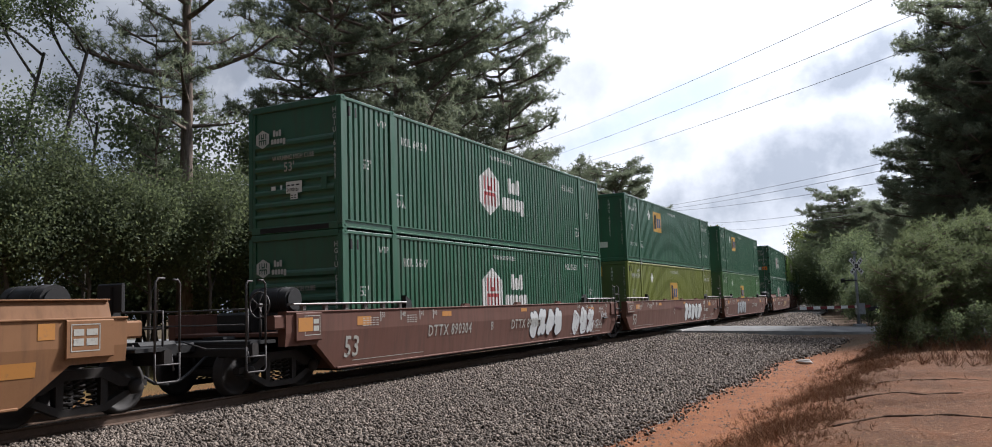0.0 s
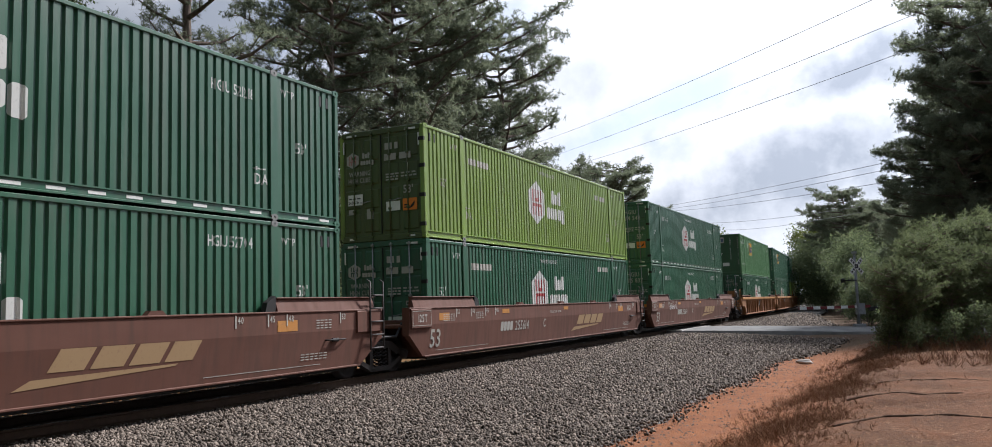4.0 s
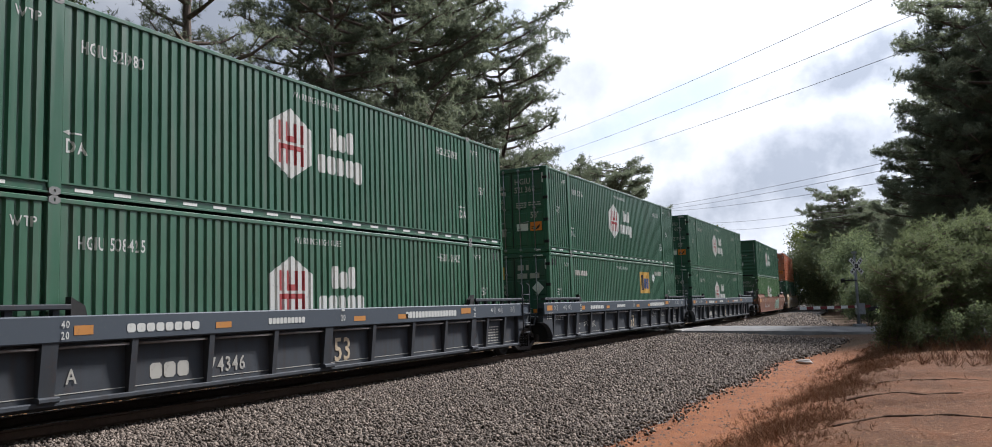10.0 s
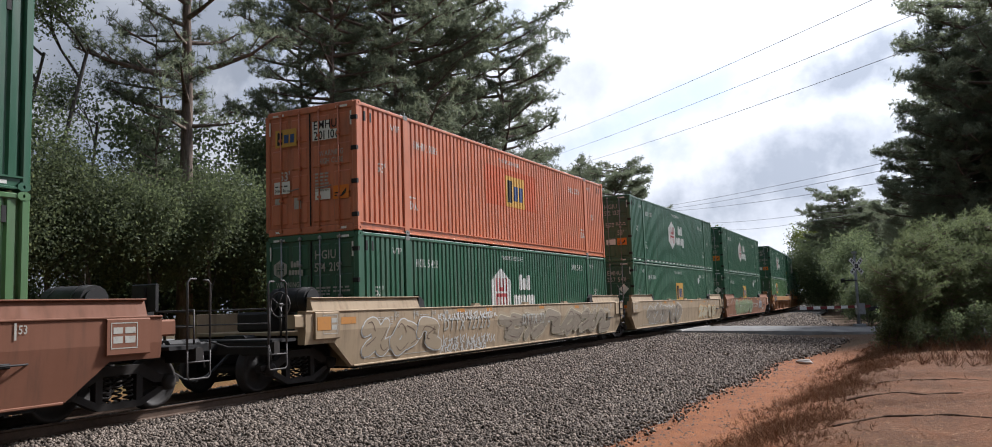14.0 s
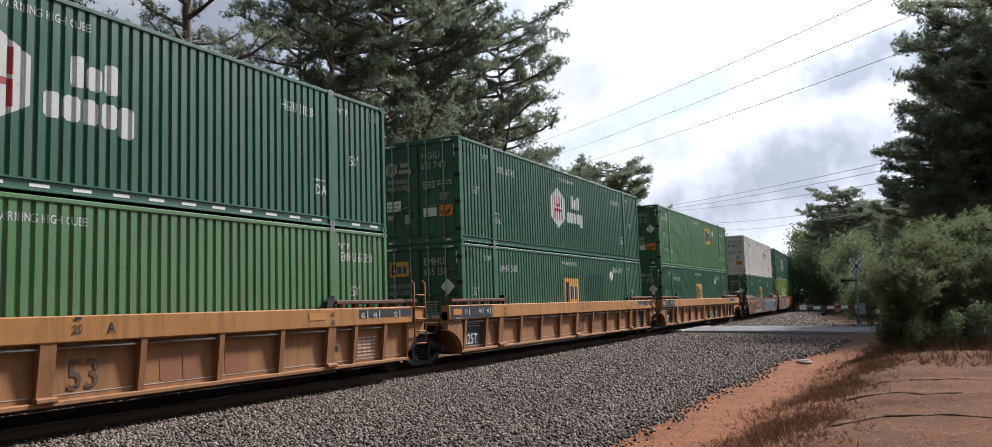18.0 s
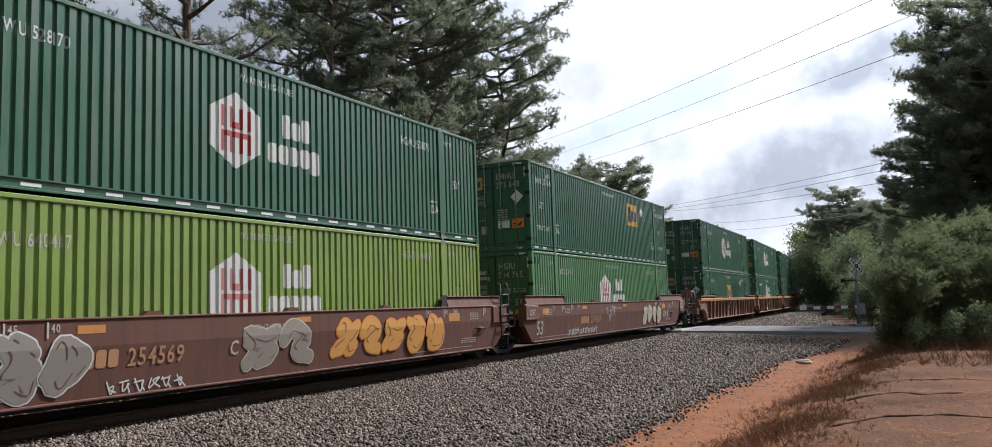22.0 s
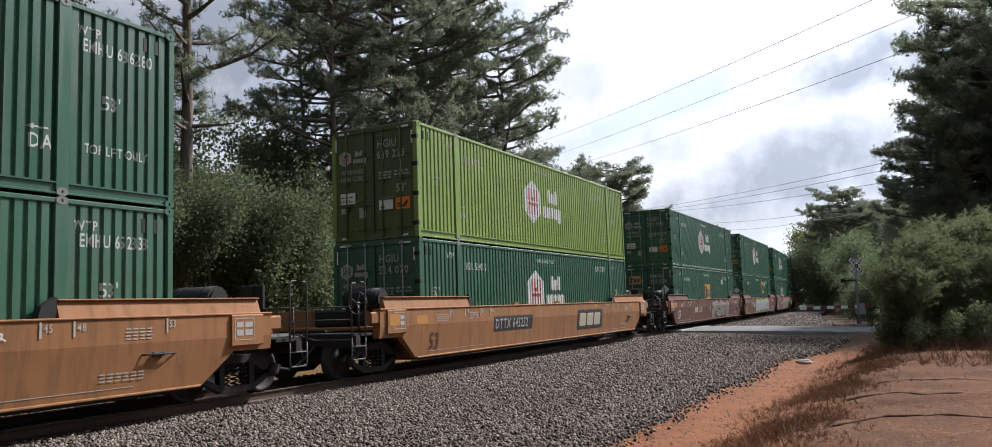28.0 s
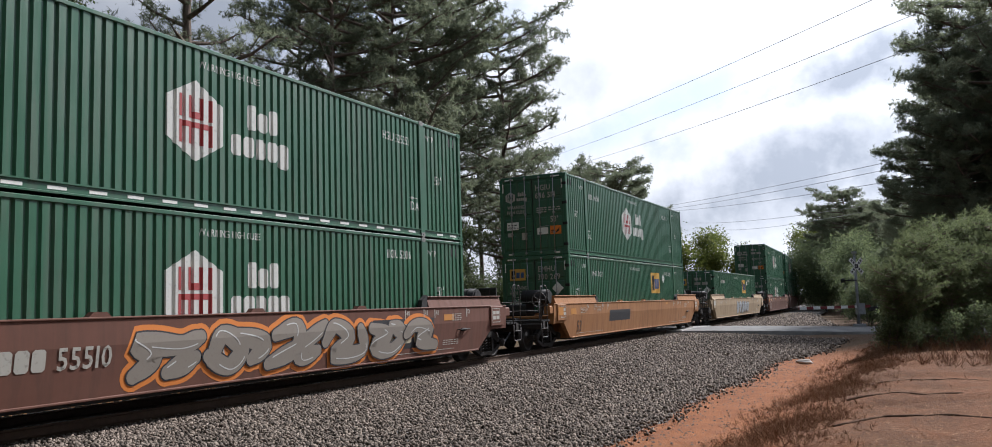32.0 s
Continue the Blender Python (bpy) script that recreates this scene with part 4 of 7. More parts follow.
# ---------- small things on the bank ----------
def dry_weeds():
    """Dry stems and straw along the foot of the bank, and scattered litter."""
    rs = np.random.RandomState(41)
    n = Nodes("dry_stems", 0.9, 0, 0.1)
    m = n.done(n.ramp(n.island(), (0.0, (0.115, 0.058, 0.034)), (0.6, (0.21, 0.112, 0.062)), (1.0, (0.34, 0.215, 0.12))))
    y = rs.uniform(7, 33, 15000)
    x = 10.0 + 0.055 * (y - 8) + rs.normal(size=15000) * 0.42
    keep = rs.uniform(size=15000) < np.array([min(1, max(0.16, 0.5 + 1.0 * noise.noise((a * 1.3, b * 0.6, 5.0)))) for a, b in zip(x, y)])
    c = np.array([(a, b, ground_z(a, b)) for a, b in zip(x[keep], y[keep])])
    v, f = blades(rs, c, 8, 0.12, 0.0055, 0.9, 0.7)
    tagged(new("dry_grass", tri_mesh("dry_grass", v, f, m)), "dry brown grass along the foot of the bank", "grass", kind="stuff")
    y = rs.uniform(20, 33, 700)
    x = rs.uniform(11.4, 17.5, 700)
    c = np.array([(a, b, ground_z(a, b)) for a, b in zip(x, y)])
    v, f = blades(rs, c, 8, 0.34, 0.012, 1.4, 0.6)
    tagged(new("pale_grass", tri_mesh("pale_grass", v, f, m)), "pale dry grass under the young pines", "grass", kind="stuff")
    k = 16000
    x, y = rs.uniform(9.6, 17, k), rs.uniform(5, 27, k)
    c = np.array([(a, b, ground_z(a, b) + 0.006) for a, b in zip(x, y)])
    d = rs.normal(size=(k, 3)) * (1, 1, 0.12)
    d /= np.linalg.norm(d, axis=1)[:, None]
    s = np.cross(d, (0, 0, 1.0))
    ln = rs.uniform(0.08, 0.2, (k, 1))
    v = np.stack([c - s * 0.0045, c + s * 0.0045, c + d * ln], 1).reshape(-1, 3)
    tagged(new("pine_straw", tri_mesh("pine_straw", v, np.arange(k * 3).reshape(-1, 3), m)), "fallen brown pine needles on the bank", "litter", kind="stuff")
    k = 1500
    y = rs.uniform(8, 27, k)
    x = np.array([bed_edge(b) for b in y]) + np.abs(rs.normal(size=k)) * 0.75
    z = np.array([ground_z(a, b) for a, b in zip(x, y)])
    r = rs.uniform(0.008, 0.026, k)
    base = np.array([(1, 0, 0), (0, 1, 0), (-1, 0, 0), (0, -1, 0), (0, 0, 0.8)], float)
    sh = base[None] * rs.uniform(0.6, 1.4, (k, 5, 1)) * r[:, None, None] + np.stack([x, y, z], 1)[:, None]
    f = np.array([(0, 1, 4), (1, 2, 4), (2, 3, 4), (3, 0, 4)])[None] + (np.arange(k) * 5)[:, None, None]
    tagged(new("scattered_pebbles", tri_mesh("scattered_pebbles", sh.reshape(-1, 3), f.reshape(-1, 3), stone_material("dark_pebbles", (0.06, 0.04, 0.03), (0.2, 0.14, 0.11)))), "dark pebbles scattered on the clay", "pebbles", kind="stuff")


dry_weeds()


M_LEDGE = bark_material("ledge_brown", (0.06, 0.036, 0.024), (0.17, 0.10, 0.065))


def ledge_lines_and_stone():
    rnd = random.Random(9)
    # Brown tubes sunk in the bank draw the dark shade of its ledges.
    for pts in (((10.9, 11.6), (11.4, 12.2), (12.1, 12.4), (12.9, 12.0), (13.6, 11.2), (14.2, 10.6)), ((10.9, 14.0), (11.5, 14.4), (12.0, 14.2), (12.6, 14.6)), ((11.0, 16.6), (11.7, 17.2), (12.5, 17.4), (13.2, 17.0))):
        line = [(x, y, ground_z(x, y) + 0.012) for x, y in pts]
        smooth_line = []
        for a, b in zip(line, line[1:]):
            for k in range(5):
                p = Vector(a).lerp(Vector(b), k / 5)
                smooth_line.append((p.x + rnd.gauss(0, 0.03), p.y + rnd.gauss(0, 0.03), ground_z(p.x, p.y) - 0.002 + rnd.uniform(-0.012, 0.008)))
        n = len(smooth_line)
        ob = part("tree_root", Geo().tube(smooth_line, [0.026 * (1 - 0.6 * i / n) + 0.006 for i in range(n)], 7), M_LEDGE, None)
        tagged(ob, "thin brown tube drawing a shaded ledge line on the bank", "root", "roots on the bank")
    bm = bmesh.new()
    bmesh.ops.create_icosphere(bm, subdivisions=2, radius=0.22)
    for v in bm.verts:
        v.co = Vector((v.co.x * 1.4, v.co.y, v.co.z * 0.42)) * 0.8 * (1 + 0.45 * noise.noise(v.co * 6))
    me = bpy.data.meshes.new("pale_stone")
    bm.to_mesh(me)
    bm.free()
    me.materials.append(stone_material("pale_stone", (0.4, 0.39, 0.37), (0.6, 0.58, 0.55)))
    ob = new("pale_stone", me)
    ob.location = (9.1, 24.6, ground_z(9.1, 24.6) + 0.12)
    tagged(ob, "pale broken stone lying by the ballast", "stone")


ledge_lines_and_stone()

# ---------- containers, 53 feet long ----------
CL, CW, CH = 16.154, 2.6, 2.896
PAINT = {
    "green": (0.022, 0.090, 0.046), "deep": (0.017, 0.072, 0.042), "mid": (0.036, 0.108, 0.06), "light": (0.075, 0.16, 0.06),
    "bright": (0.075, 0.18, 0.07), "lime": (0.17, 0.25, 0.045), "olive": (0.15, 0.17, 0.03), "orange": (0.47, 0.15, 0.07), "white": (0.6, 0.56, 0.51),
    # moss and leaf: end colours for faded boxes, with the ends' shade in them
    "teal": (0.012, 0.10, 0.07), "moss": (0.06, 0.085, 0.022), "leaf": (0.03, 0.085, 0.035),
}
WORDS = {"green": "dark green", "deep": "deep green", "mid": "mid green", "light": "light green", "bright": "bright green",
         "lime": "lime green", "olive": "olive green", "orange": "faded orange", "white": "off-white", "teal": "blue-green"}


def paint(col):
    return steel_paint("container_paint_" + col, PAINT[col], 0.42, 0.34, 0.12 if col in ("white", "orange") else 0.04)


def wall_folds(style):
    """Breaks of the corrugated side wall: y and depth, by the pressing's profile."""
    prof = {"wave": ((0.0, 0), (0.58, 0), (0.67, 1), (0.86, 1)), "groove": ((0.0, 0), (0.74, 0), (0.8, 1), (0.94, 1))}[style]
    depth = {"wave": 0.038, "groove": 0.024}[style]
    out = []
    for y0, y1, n in ((-7.95, -6.2, 9), (-5.99, 5.99, 62), (6.2, 7.95, 9)):
        p = (y1 - y0) / n
        out.append((y0 - 0.001, -depth))
        for i in range(n):
            out += [(y0 + p * (i + 0.07 + a), -depth * d) for a, d in prof if a + 0.07 <= 1.0]
        out.append((y1 + 0.001, -depth))
    return sorted(out)


FOLDS = {s: wall_folds(s) for s in ("wave", "groove")}
SIDE_X = 1.272


def side_mesh(style):
    g = Geo()
    f = FOLDS[style]
    vs = [(SIDE_X + d, y, z) for y, d in f for z in (0.16, 2.81)]
    g.add(vs, [(2 * i, 2 * i + 2, 2 * i + 3, 2 * i + 1) for i in range(len(f) - 1)])
    return g.mesh("side_wall")


def on_side(polys, style, name, lift=0.004):
    """A painted marking that follows the corrugation of the side wall."""
    f = FOLDS[style]
    ys, ds = [a for a, _ in f], [d for _, d in f]
    cuts = [y for y in ys]
    g = Geo()
    g.flat(fold(polys, cuts), lambda u, w: (SIDE_X + float(np.interp(u, ys, ds)) + lift, u, w))
    return g.mesh(name)


END_Y = -CL / 2


def on_end(polys, name, out=0.012, surface=None):
    g = Geo()
    g.flat(polys, lambda u, w: (u, END_Y - out - (surface(w) if surface else 0.0), w))
    return g.mesh(name)


def hexagon(cu, cv, h, w):
    return [(cu, cv - h / 2), (cu + w / 2, cv - h / 4), (cu + w / 2, cv + h / 4), (cu, cv + h / 2), (cu - w / 2, cv + h / 4), (cu - w / 2, cv - h / 4)]


def hex_mark(cu, cv, h):
    """The inner red bars of the hexagon emblem."""
    k, t = h / 1.42, []
    for a in (-0.36, -0.15, 0.08, 0.29):
        t.append(rect(cu + a * k, cu + (a + 0.09) * k, cv - 0.42 * k, cv - 0.03 * k))
        t.append(rect(cu + a * k, cu + (a + 0.09) * k, cv + 0.03 * k, cv + 0.42 * k))
    for a, b in ((-0.27, -0.15), (-0.06, 0.08), (0.17, 0.29)):
        t.append(rect(cu + a * k, cu + b * k, cv - 0.13 * k, cv - 0.03 * k))
    t.append(rect(cu - 0.06 * k, cu + 0.08 * k, cv + 0.03 * k, cv + 0.15 * k))
    return t


def word_blocks(u, v, h, n, w, tall=(), tail=()):
    """A brand word as a row of plain rounded blocks."""
    out, step = [], w / n
    for i in range(n):
        lo = v - (0.28 * h if i in tail else 0)
        hi = v + h * (1.3 if i in tall else 1.0)
        a, b = u + i * step + 0.07 * step, u + (i + 1) * step - 0.07 * step
        c = min(0.16 * step, 0.05)
        out.append([(a + c, lo), (b - c, lo), (b, lo + c), (b, hi - c), (b - c, hi), (a + c, hi), (a, hi - c), (a, lo + c)])
    return out


def square_mark(u, v, s):
    """Square emblem: one dark block and two blue ones."""
    slab = lambda a, b, lo, hi: [(u + a * s, v + lo * s), (u + b * s, v + lo * s), (u + (b + 0.02) * s, v + hi * s), (u + (a + 0.02) * s, v + hi * s)]
    dark = [slab(0.09, 0.33, 0.14, 0.86)]
    blue = [slab(0.40, 0.62, 0.22, 0.70), slab(0.69, 0.88, 0.22, 0.70)]
    return dark, blue


def diamond(cu, cv, r):
    return [(cu, cv - r), (cu + r, cv), (cu, cv + r), (cu - r, cv)]


def front_relief(w):
    """Depth of the horizontal pressings of the ribbed end wall."""
    k = (w - 0.3) / 0.27
    if w < 0.35 or w > 2.15:
        return 0.0
    return 0.05 * soft(0.3, 0.7, 0.5 + 0.5 * math.sin(2 * math.pi * k))


def container_shapes():
    c = CACHE
    for s in ("wave", "groove"):
        c["side_" + s] = side_mesh(s)
    c["roof"] = Geo().box(-1.25, 1.25, -8.05, 8.05, 2.82, 2.862).mesh("roof")
    c["top_rail"] = Geo().box(1.21, 1.292, -7.97, 7.97, 2.795, 2.87, 0.012).mesh("top_rail")
    g = Geo().prism([(1.2, 0.026), (1.296, 0.026), (1.296, 0.05), (1.268, 0.06), (1.268, 0.165), (1.294, 0.176), (1.294, 0.2), (1.2, 0.2)], 1, -7.97, 7.97)
    c["bottom_rail"] = g.mesh("bottom_rail")
    c["corner_post"] = Geo().box(-0.063, 0.063, -0.066, 0.066, 0.1, 2.8, 0.02).mesh("corner_post")
    c["lift_post"] = Geo().box(1.2, 1.298, -0.105, 0.105, 0.1, 2.8, 0.012).mesh("lift_post")
    g = Geo()  # casting with its oval hole sunk in
    x0, x1, a, b, d = 1.13, 1.303, 0.089, 0.059, 0.12
    ring = [(0.017 * math.cos(t), 0.026 * math.sin(t)) for t in [math.pi * k / 4 + math.pi / 8 for k in range(8)]]
    sq = [(a, 0.03), (0.04, b), (-0.04, b), (-a, 0.03), (-a, -0.03), (-0.04, -b), (0.04, -b), (a, -0.03)]
    vs = [(x1, p, q) for p, q in sq] + [(x1, p, q) for p, q in ring] + [(x1 - d, p, q) for p, q in ring] + [(x0, p, q) for p, q in sq]
    fs = [(i, (i + 1) % 8, 8 + (i + 1) % 8, 8 + i) for i in range(8)] + [(8 + i, 8 + (i + 1) % 8, 16 + (i + 1) % 8, 16 + i) for i in range(8)]
    fs += [tuple(range(16, 24)), tuple(range(24, 32))] + [(i, (i + 1) % 8, 24 + (i + 1) % 8, 24 + i) for i in range(8)]
    c["casting"] = g.add(vs, fs).mesh("corner_casting")
    c["pocket"] = Geo().box(1.2, 1.276, -0.04, 0.04, -0.11, 0.11, 0.01).mesh("lashing_slot")
    # near end: two doors with pressed panels
    for k, (a, b) in enumerate(((-1.18, -0.008), (0.008, 1.18))):
        zs, panels = [0.17], ((0.24, 0.74), (0.86, 1.36), (1.48, 1.98), (2.1, 2.66))
        for p, q in panels:
            zs += [p, p + 0.03, q - 0.03, q]
        zs.append(2.74)
        us = [a]
        for p, q in ((a + 0.06, a + 0.53), (b - 0.53, b - 0.06)):
            us += [p, p + 0.03, q - 0.03, q]
        us.append(b)
        rise = lambda i, n: 0 < i < n - 1 and i % 4 in (2, 3)
        vs = [(u, END_Y + (0.012 if rise(i, len(us)) and rise(j, len(zs)) else 0.034), z) for j, z in enumerate(zs) for i, u in enumerate(us)]
        m = len(us)
        g = Geo().add(vs, [(j * m + i, j * m + i + 1, (j + 1) * m + i + 1, (j + 1) * m + i) for j in range(len(zs) - 1) for i in range(m - 1)])
        c["door_%d" % k] = g.mesh("door")
    c["gasket"] = Geo().box(-0.012, 0.012, END_Y + 0.008, END_Y + 0.028, 0.18, 2.73).mesh("door_gasket")
    c["header"] = Geo().box(-1.2, 1.2, END_Y, END_Y + 0.12, 2.745, 2.893, 0.015).mesh("header")
    c["door_sill"] = Geo().box(-1.2, 1.2, END_Y, END_Y + 0.12, 0.0, 0.16, 0.015).mesh("door_sill")
    g = Geo().tube([(0, END_Y - 0.022, 0.05), (0, END_Y - 0.022, 2.84)], 0.017, 8)
    for z in (0.1, 0.8, 1.5, 2.2, 2.79):
        g.box(-0.04, 0.04, END_Y - 0.045, END_Y + 0.03, z - 0.03, z + 0.03, 0.008)
    c["lock_rod"] = g.mesh("lock_rod")
    c["handle"] = Geo().tube([(0, END_Y - 0.045, 1.02), (0.12, END_Y - 0.05, 1.0), (0.26, END_Y - 0.045, 1.03), (0.34, END_Y - 0.03, 1.04)], 0.013, 6).mesh("handle")
    c["hinge"] = Geo().box(1.15, 1.306, END_Y - 0.014, END_Y + 0.05, -0.05, 0.05, 0.012).mesh("hinge")
    # ribbed end wall and flat end wall
    zs = [0.16 + i * 0.03375 for i in range(79)]
    cols = ((-1.19, 0), (-1.105, 0), (-1.1, 1), (1.1, 1), (1.105, 0), (1.19, 0))
    vs = [(x, END_Y + (0.052 - front_relief(z) if k else 0.02), z) for z in zs for x, k in cols]
    g = Geo().add(vs, [(6 * i + j, 6 * i + j + 1, 6 * i + j + 7, 6 * i + j + 6) for i in range(78) for j in range(5)])
    c["front_ribbed"] = g.mesh("end_wall")
    g = Geo().box(-1.19, 1.19, END_Y + 0.02, END_Y + 0.06, 0.16, 2.8)
    c["front_flat"] = g.mesh("end_wall")
    # Black strip laid over the end sill, in place of the tunnel's shade.
    c["recess_shade"] = Geo().box(-0.95, 0.95, END_Y - 0.003, END_Y + 0.02, 0.02, 0.13, 0.004).mesh("tunnel_recess")
    c["rear"] = Geo().box(-1.2, 1.2, -END_Y - 0.08, -END_Y - 0.03, 0.05, 2.85).mesh("far_end_wall")
    c["strip"] = Geo().box(1.266, 1.2715, -0.15, 0.15, 0.085, 0.135).mesh("reflective_strip")
    c["end_strip_h"] = Geo().box(-0.16, 0.16, END_Y - 0.004, END_Y + 0.002, -0.025, 0.025).mesh("reflective_strip")
    c["end_strip_v"] = Geo().box(-0.02, 0.02, END_Y - 0.004, END_Y + 0.002, -0.16, 0.16).mesh("reflective_strip")
    # emblems on the side, made once for each kind of wall
    for s in ("wave", "groove"):
        c["hex_plate_" + s] = on_side([hexagon(-1.12, 1.55, 1.4, 1.24)], s, "emblem")
        c["hex_bars_" + s] = on_side(hex_mark(-1.12, 1.55, 1.4), s, "emblem_device", 0.007)
        c["hex_word1_" + s] = on_side(word_blocks(0.08, 1.62, 0.36, 3, 0.85, (0, 2)), s, "brand_word")
        c["hex_word2_" + s] = on_side(word_blocks(-0.33, 1.1, 0.38, 5, 1.56, (), (4,)), s, "brand_word")
        for k, u in (("near", -4.42), ("far", 4.18)):
            c["placard_%s_%s" % (k, s)] = on_side([diamond(u, 2.22, 0.23)], s, "placard")
            c["placard_bar_%s_%s" % (k, s)] = on_side([rect(u - 0.08, u + 0.08, 2.2, 2.215), rect(u - 0.06, u + 0.04, 2.13, 2.142)], s, "placard_bar", 0.007)
        warn, w = lettering("WARNING HIGH CUBE", 0.12, 0.75)
        c["warn_" + s] = on_side(shifted(warn, -0.3 - w / 2, 2.5), s, "warning_text")
        fifty, _ = lettering("53'", 0.21, 0.85)
        for k, u, v in (("n", -7.25, 1.38), ("f", 6.75, 1.38), ("nl", -7.42, 1.47), ("fl", 6.75, 1.47)):
            c["ft%s_%s" % (k, s)] = on_side(shifted(fifty, u, v), s, "length_mark")
        wtp, _ = lettering("WTP", 0.14, 0.8)
        da, _ = lettering("DA", 0.2, 0.8)
        top, _ = lettering("TOP LIFT ONLY", 0.14, 0.7)
        arrow = lambda u, v: [rect(u, u + 0.3, v, v + 0.025), [(u - 0.02, v + 0.012), (u + 0.08, v - 0.03), (u + 0.08, v + 0.055)]]
        c["wtp_n_" + s] = on_side(shifted(wtp, -6.72, 2.44), s, "lift_mark")
        c["wtp_f_" + s] = on_side(shifted(wtp, 6.3, 2.44), s, "lift_mark")
        c["da_n_" + s] = on_side(shifted(da, -5.92, 0.64) + arrow(-5.95, 0.92), s, "lift_mark")
        c["da_f_" + s] = on_side(shifted(da, 5.6, 0.64) + arrow(5.58, 0.92), s, "lift_mark")
        c["top_n_" + s] = on_side(shifted(top, -7.55, 0.68), s, "lift_text")
        c["top_f_" + s] = on_side(shifted(top, 6.45, 0.68), s, "lift_text")
    # markings of the near end
    warn1, _ = lettering("WARNING", 0.12, 0.72)
    warn2, _ = lettering("HIGH CUBE", 0.12, 0.72)
    one, w = lettering("WARNING HIGH CUBE", 0.1, 0.72)
    f53, _ = lettering("53'", 0.2, 0.85)
    c["e_warn"] = on_end(shifted(warn1, -0.98, 1.72) + shifted(warn2, -1.0, 1.54), "warning_text")
    c["e_warn_r"] = on_end(shifted(warn1, 0.28, 1.72) + shifted(warn2, 0.26, 1.54), "warning_text")
    c["e_warn1"] = on_end(shifted(one, -w / 2, 1.62), "warning_text", 0.004)
    c["e_53"] = on_end(shifted(f53, 0.68, 1.16), "length_mark")
    c["e_53l"] = on_end(shifted(f53, -0.85, 1.26), "length_mark")
    c["e_53c"] = on_end(shifted(f53, -0.26, 1.36), "length_mark", 0.004)
    c["e_hex"] = on_end([hexagon(-0.86, 2.14, 0.42, 0.38)], "emblem")
    c["e_hexbars"] = on_end(hex_mark(-0.86, 2.14, 0.42), "emblem_device", 0.016)
    c["e_word"] = on_end(word_blocks(-0.56, 2.17, 0.11, 3, 0.24, (0, 2)) + word_blocks(-0.62, 2.0, 0.11, 5, 0.42, (), (4,)), "brand_word")
    c["e_fine"] = on_end(bars(0.16, 0.58, 1.66, 1.7, 3, 1) + bars(0.16, 0.58, 1.59, 1.63, 4, 2) + bars(0.16, 0.58, 1.52, 1.56, 3, 3)
                         + bars(0.62, 1.1, 1.66, 1.7, 3, 4) + bars(0.62, 1.1, 1.58, 1.62, 4, 5), "small_print")
    c["e_fine2"] = on_end([r for i in range(6) for r in bars(0.16, 0.56, 1.3 - i * 0.075, 1.34 - i * 0.075, 3, i + 20)], "small_print")
    c["e_stick"] = on_end([rect(0.66, 1.08, 0.72, 1.02)], "orange_sticker")
    c["e_stickbars"] = on_end([rect(0.7, 0.8, 0.78, 0.81), rect(0.7, 0.8, 0.84, 0.87), [(0.84, 0.76), (0.92, 0.86), (1.02, 0.95), (1.0, 0.84), (0.92, 0.78)]], "sticker_print", 0.016)
    c["e_plate2"] = on_end([rect(0.16, 0.58, 0.74, 0.98)], "sticker")
    c["e_sign"] = on_end([rect(-1.02, -0.56, 0.96, 1.24)], "weight_sign")
    lbs, w = lettering("24,000 lbs", 0.075, 0.7, 0.05)
    c["e_signtext"] = on_end(shifted(lbs, -1.0, 1.0) + bars(-0.99, -0.6, 1.12, 1.15, 3, 7), "weight_text", 0.016)
    c["e_sticks"] = on_end([rect(-1.0, -0.8, 0.72, 0.86), rect(-0.44, -0.24, 0.58, 0.84)], "sticker")
    c["f_sign"] = on_end([rect(-0.2, 0.24, 0.86, 1.12), rect(-0.08, 0.12, 0.72, 0.86)], "weight_sign", 0.004)
    c["f_signtext"] = on_end(shifted(lbs, -0.18, 0.9) + bars(-0.17, 0.2, 1.02, 1.05, 3, 7) + bars(-0.06, 0.1, 0.8, 0.82, 2, 8) + bars(-0.06, 0.1, 0.75, 0.77, 2, 9), "weight_text", 0.008)
    c["f_tags"] = on_end([rect(-0.62, -0.5, 0.96, 1.05), rect(-0.36, -0.31, 0.96, 1.06)], "sticker", 0.004)
    c["f_box"] = Geo().box(0.76, 0.92, END_Y - 0.012, END_Y + 0.02, 0.88, 1.16, 0.01).mesh("document_box")
    dark, blue = square_mark(-0.46, 2.02, 0.62)
    sq = lambda ps: [[(a, 2.28 + (b - 2.02) * 0.66) for a, b in p] for p in ps]
    c["q_plate"] = on_end([rect(-0.46, 0.16, 2.28, 2.69)], "emblem", 0.004)
    c["q_dark"], c["q_blue"] = on_end(sq(dark), "emblem_device", 0.008), on_end(sq(blue), "emblem_device", 0.008)
    sq = lambda ps: [[(a - 0.52, b + 0.02 - (b - 2.02) * 0.34) for a, b in p] for p in ps]
    c["d_plate"] = on_end([rect(-0.98, -0.36, 2.04, 2.45)], "emblem")
    c["d_dark"], c["d_blue"] = on_end(sq(dark), "emblem_device", 0.016), on_end(sq(blue), "emblem_device", 0.016)
    c["q_diamond"] = on_end([diamond(-0.84, 1.9, 0.24)], "placard", 0.004)
    c["q_bars"] = on_end([rect(-0.94, -0.74, 1.9, 1.915), rect(-0.9, -0.78, 1.8, 1.812)], "placard_bar", 0.008)
    c["q_fine"] = on_end([r for i in range(4) for r in bars(-0.9, -0.3, 0.62 + i * 0.08, 0.66 + i * 0.08, 4, i + 40)], "small_print", 0.004)
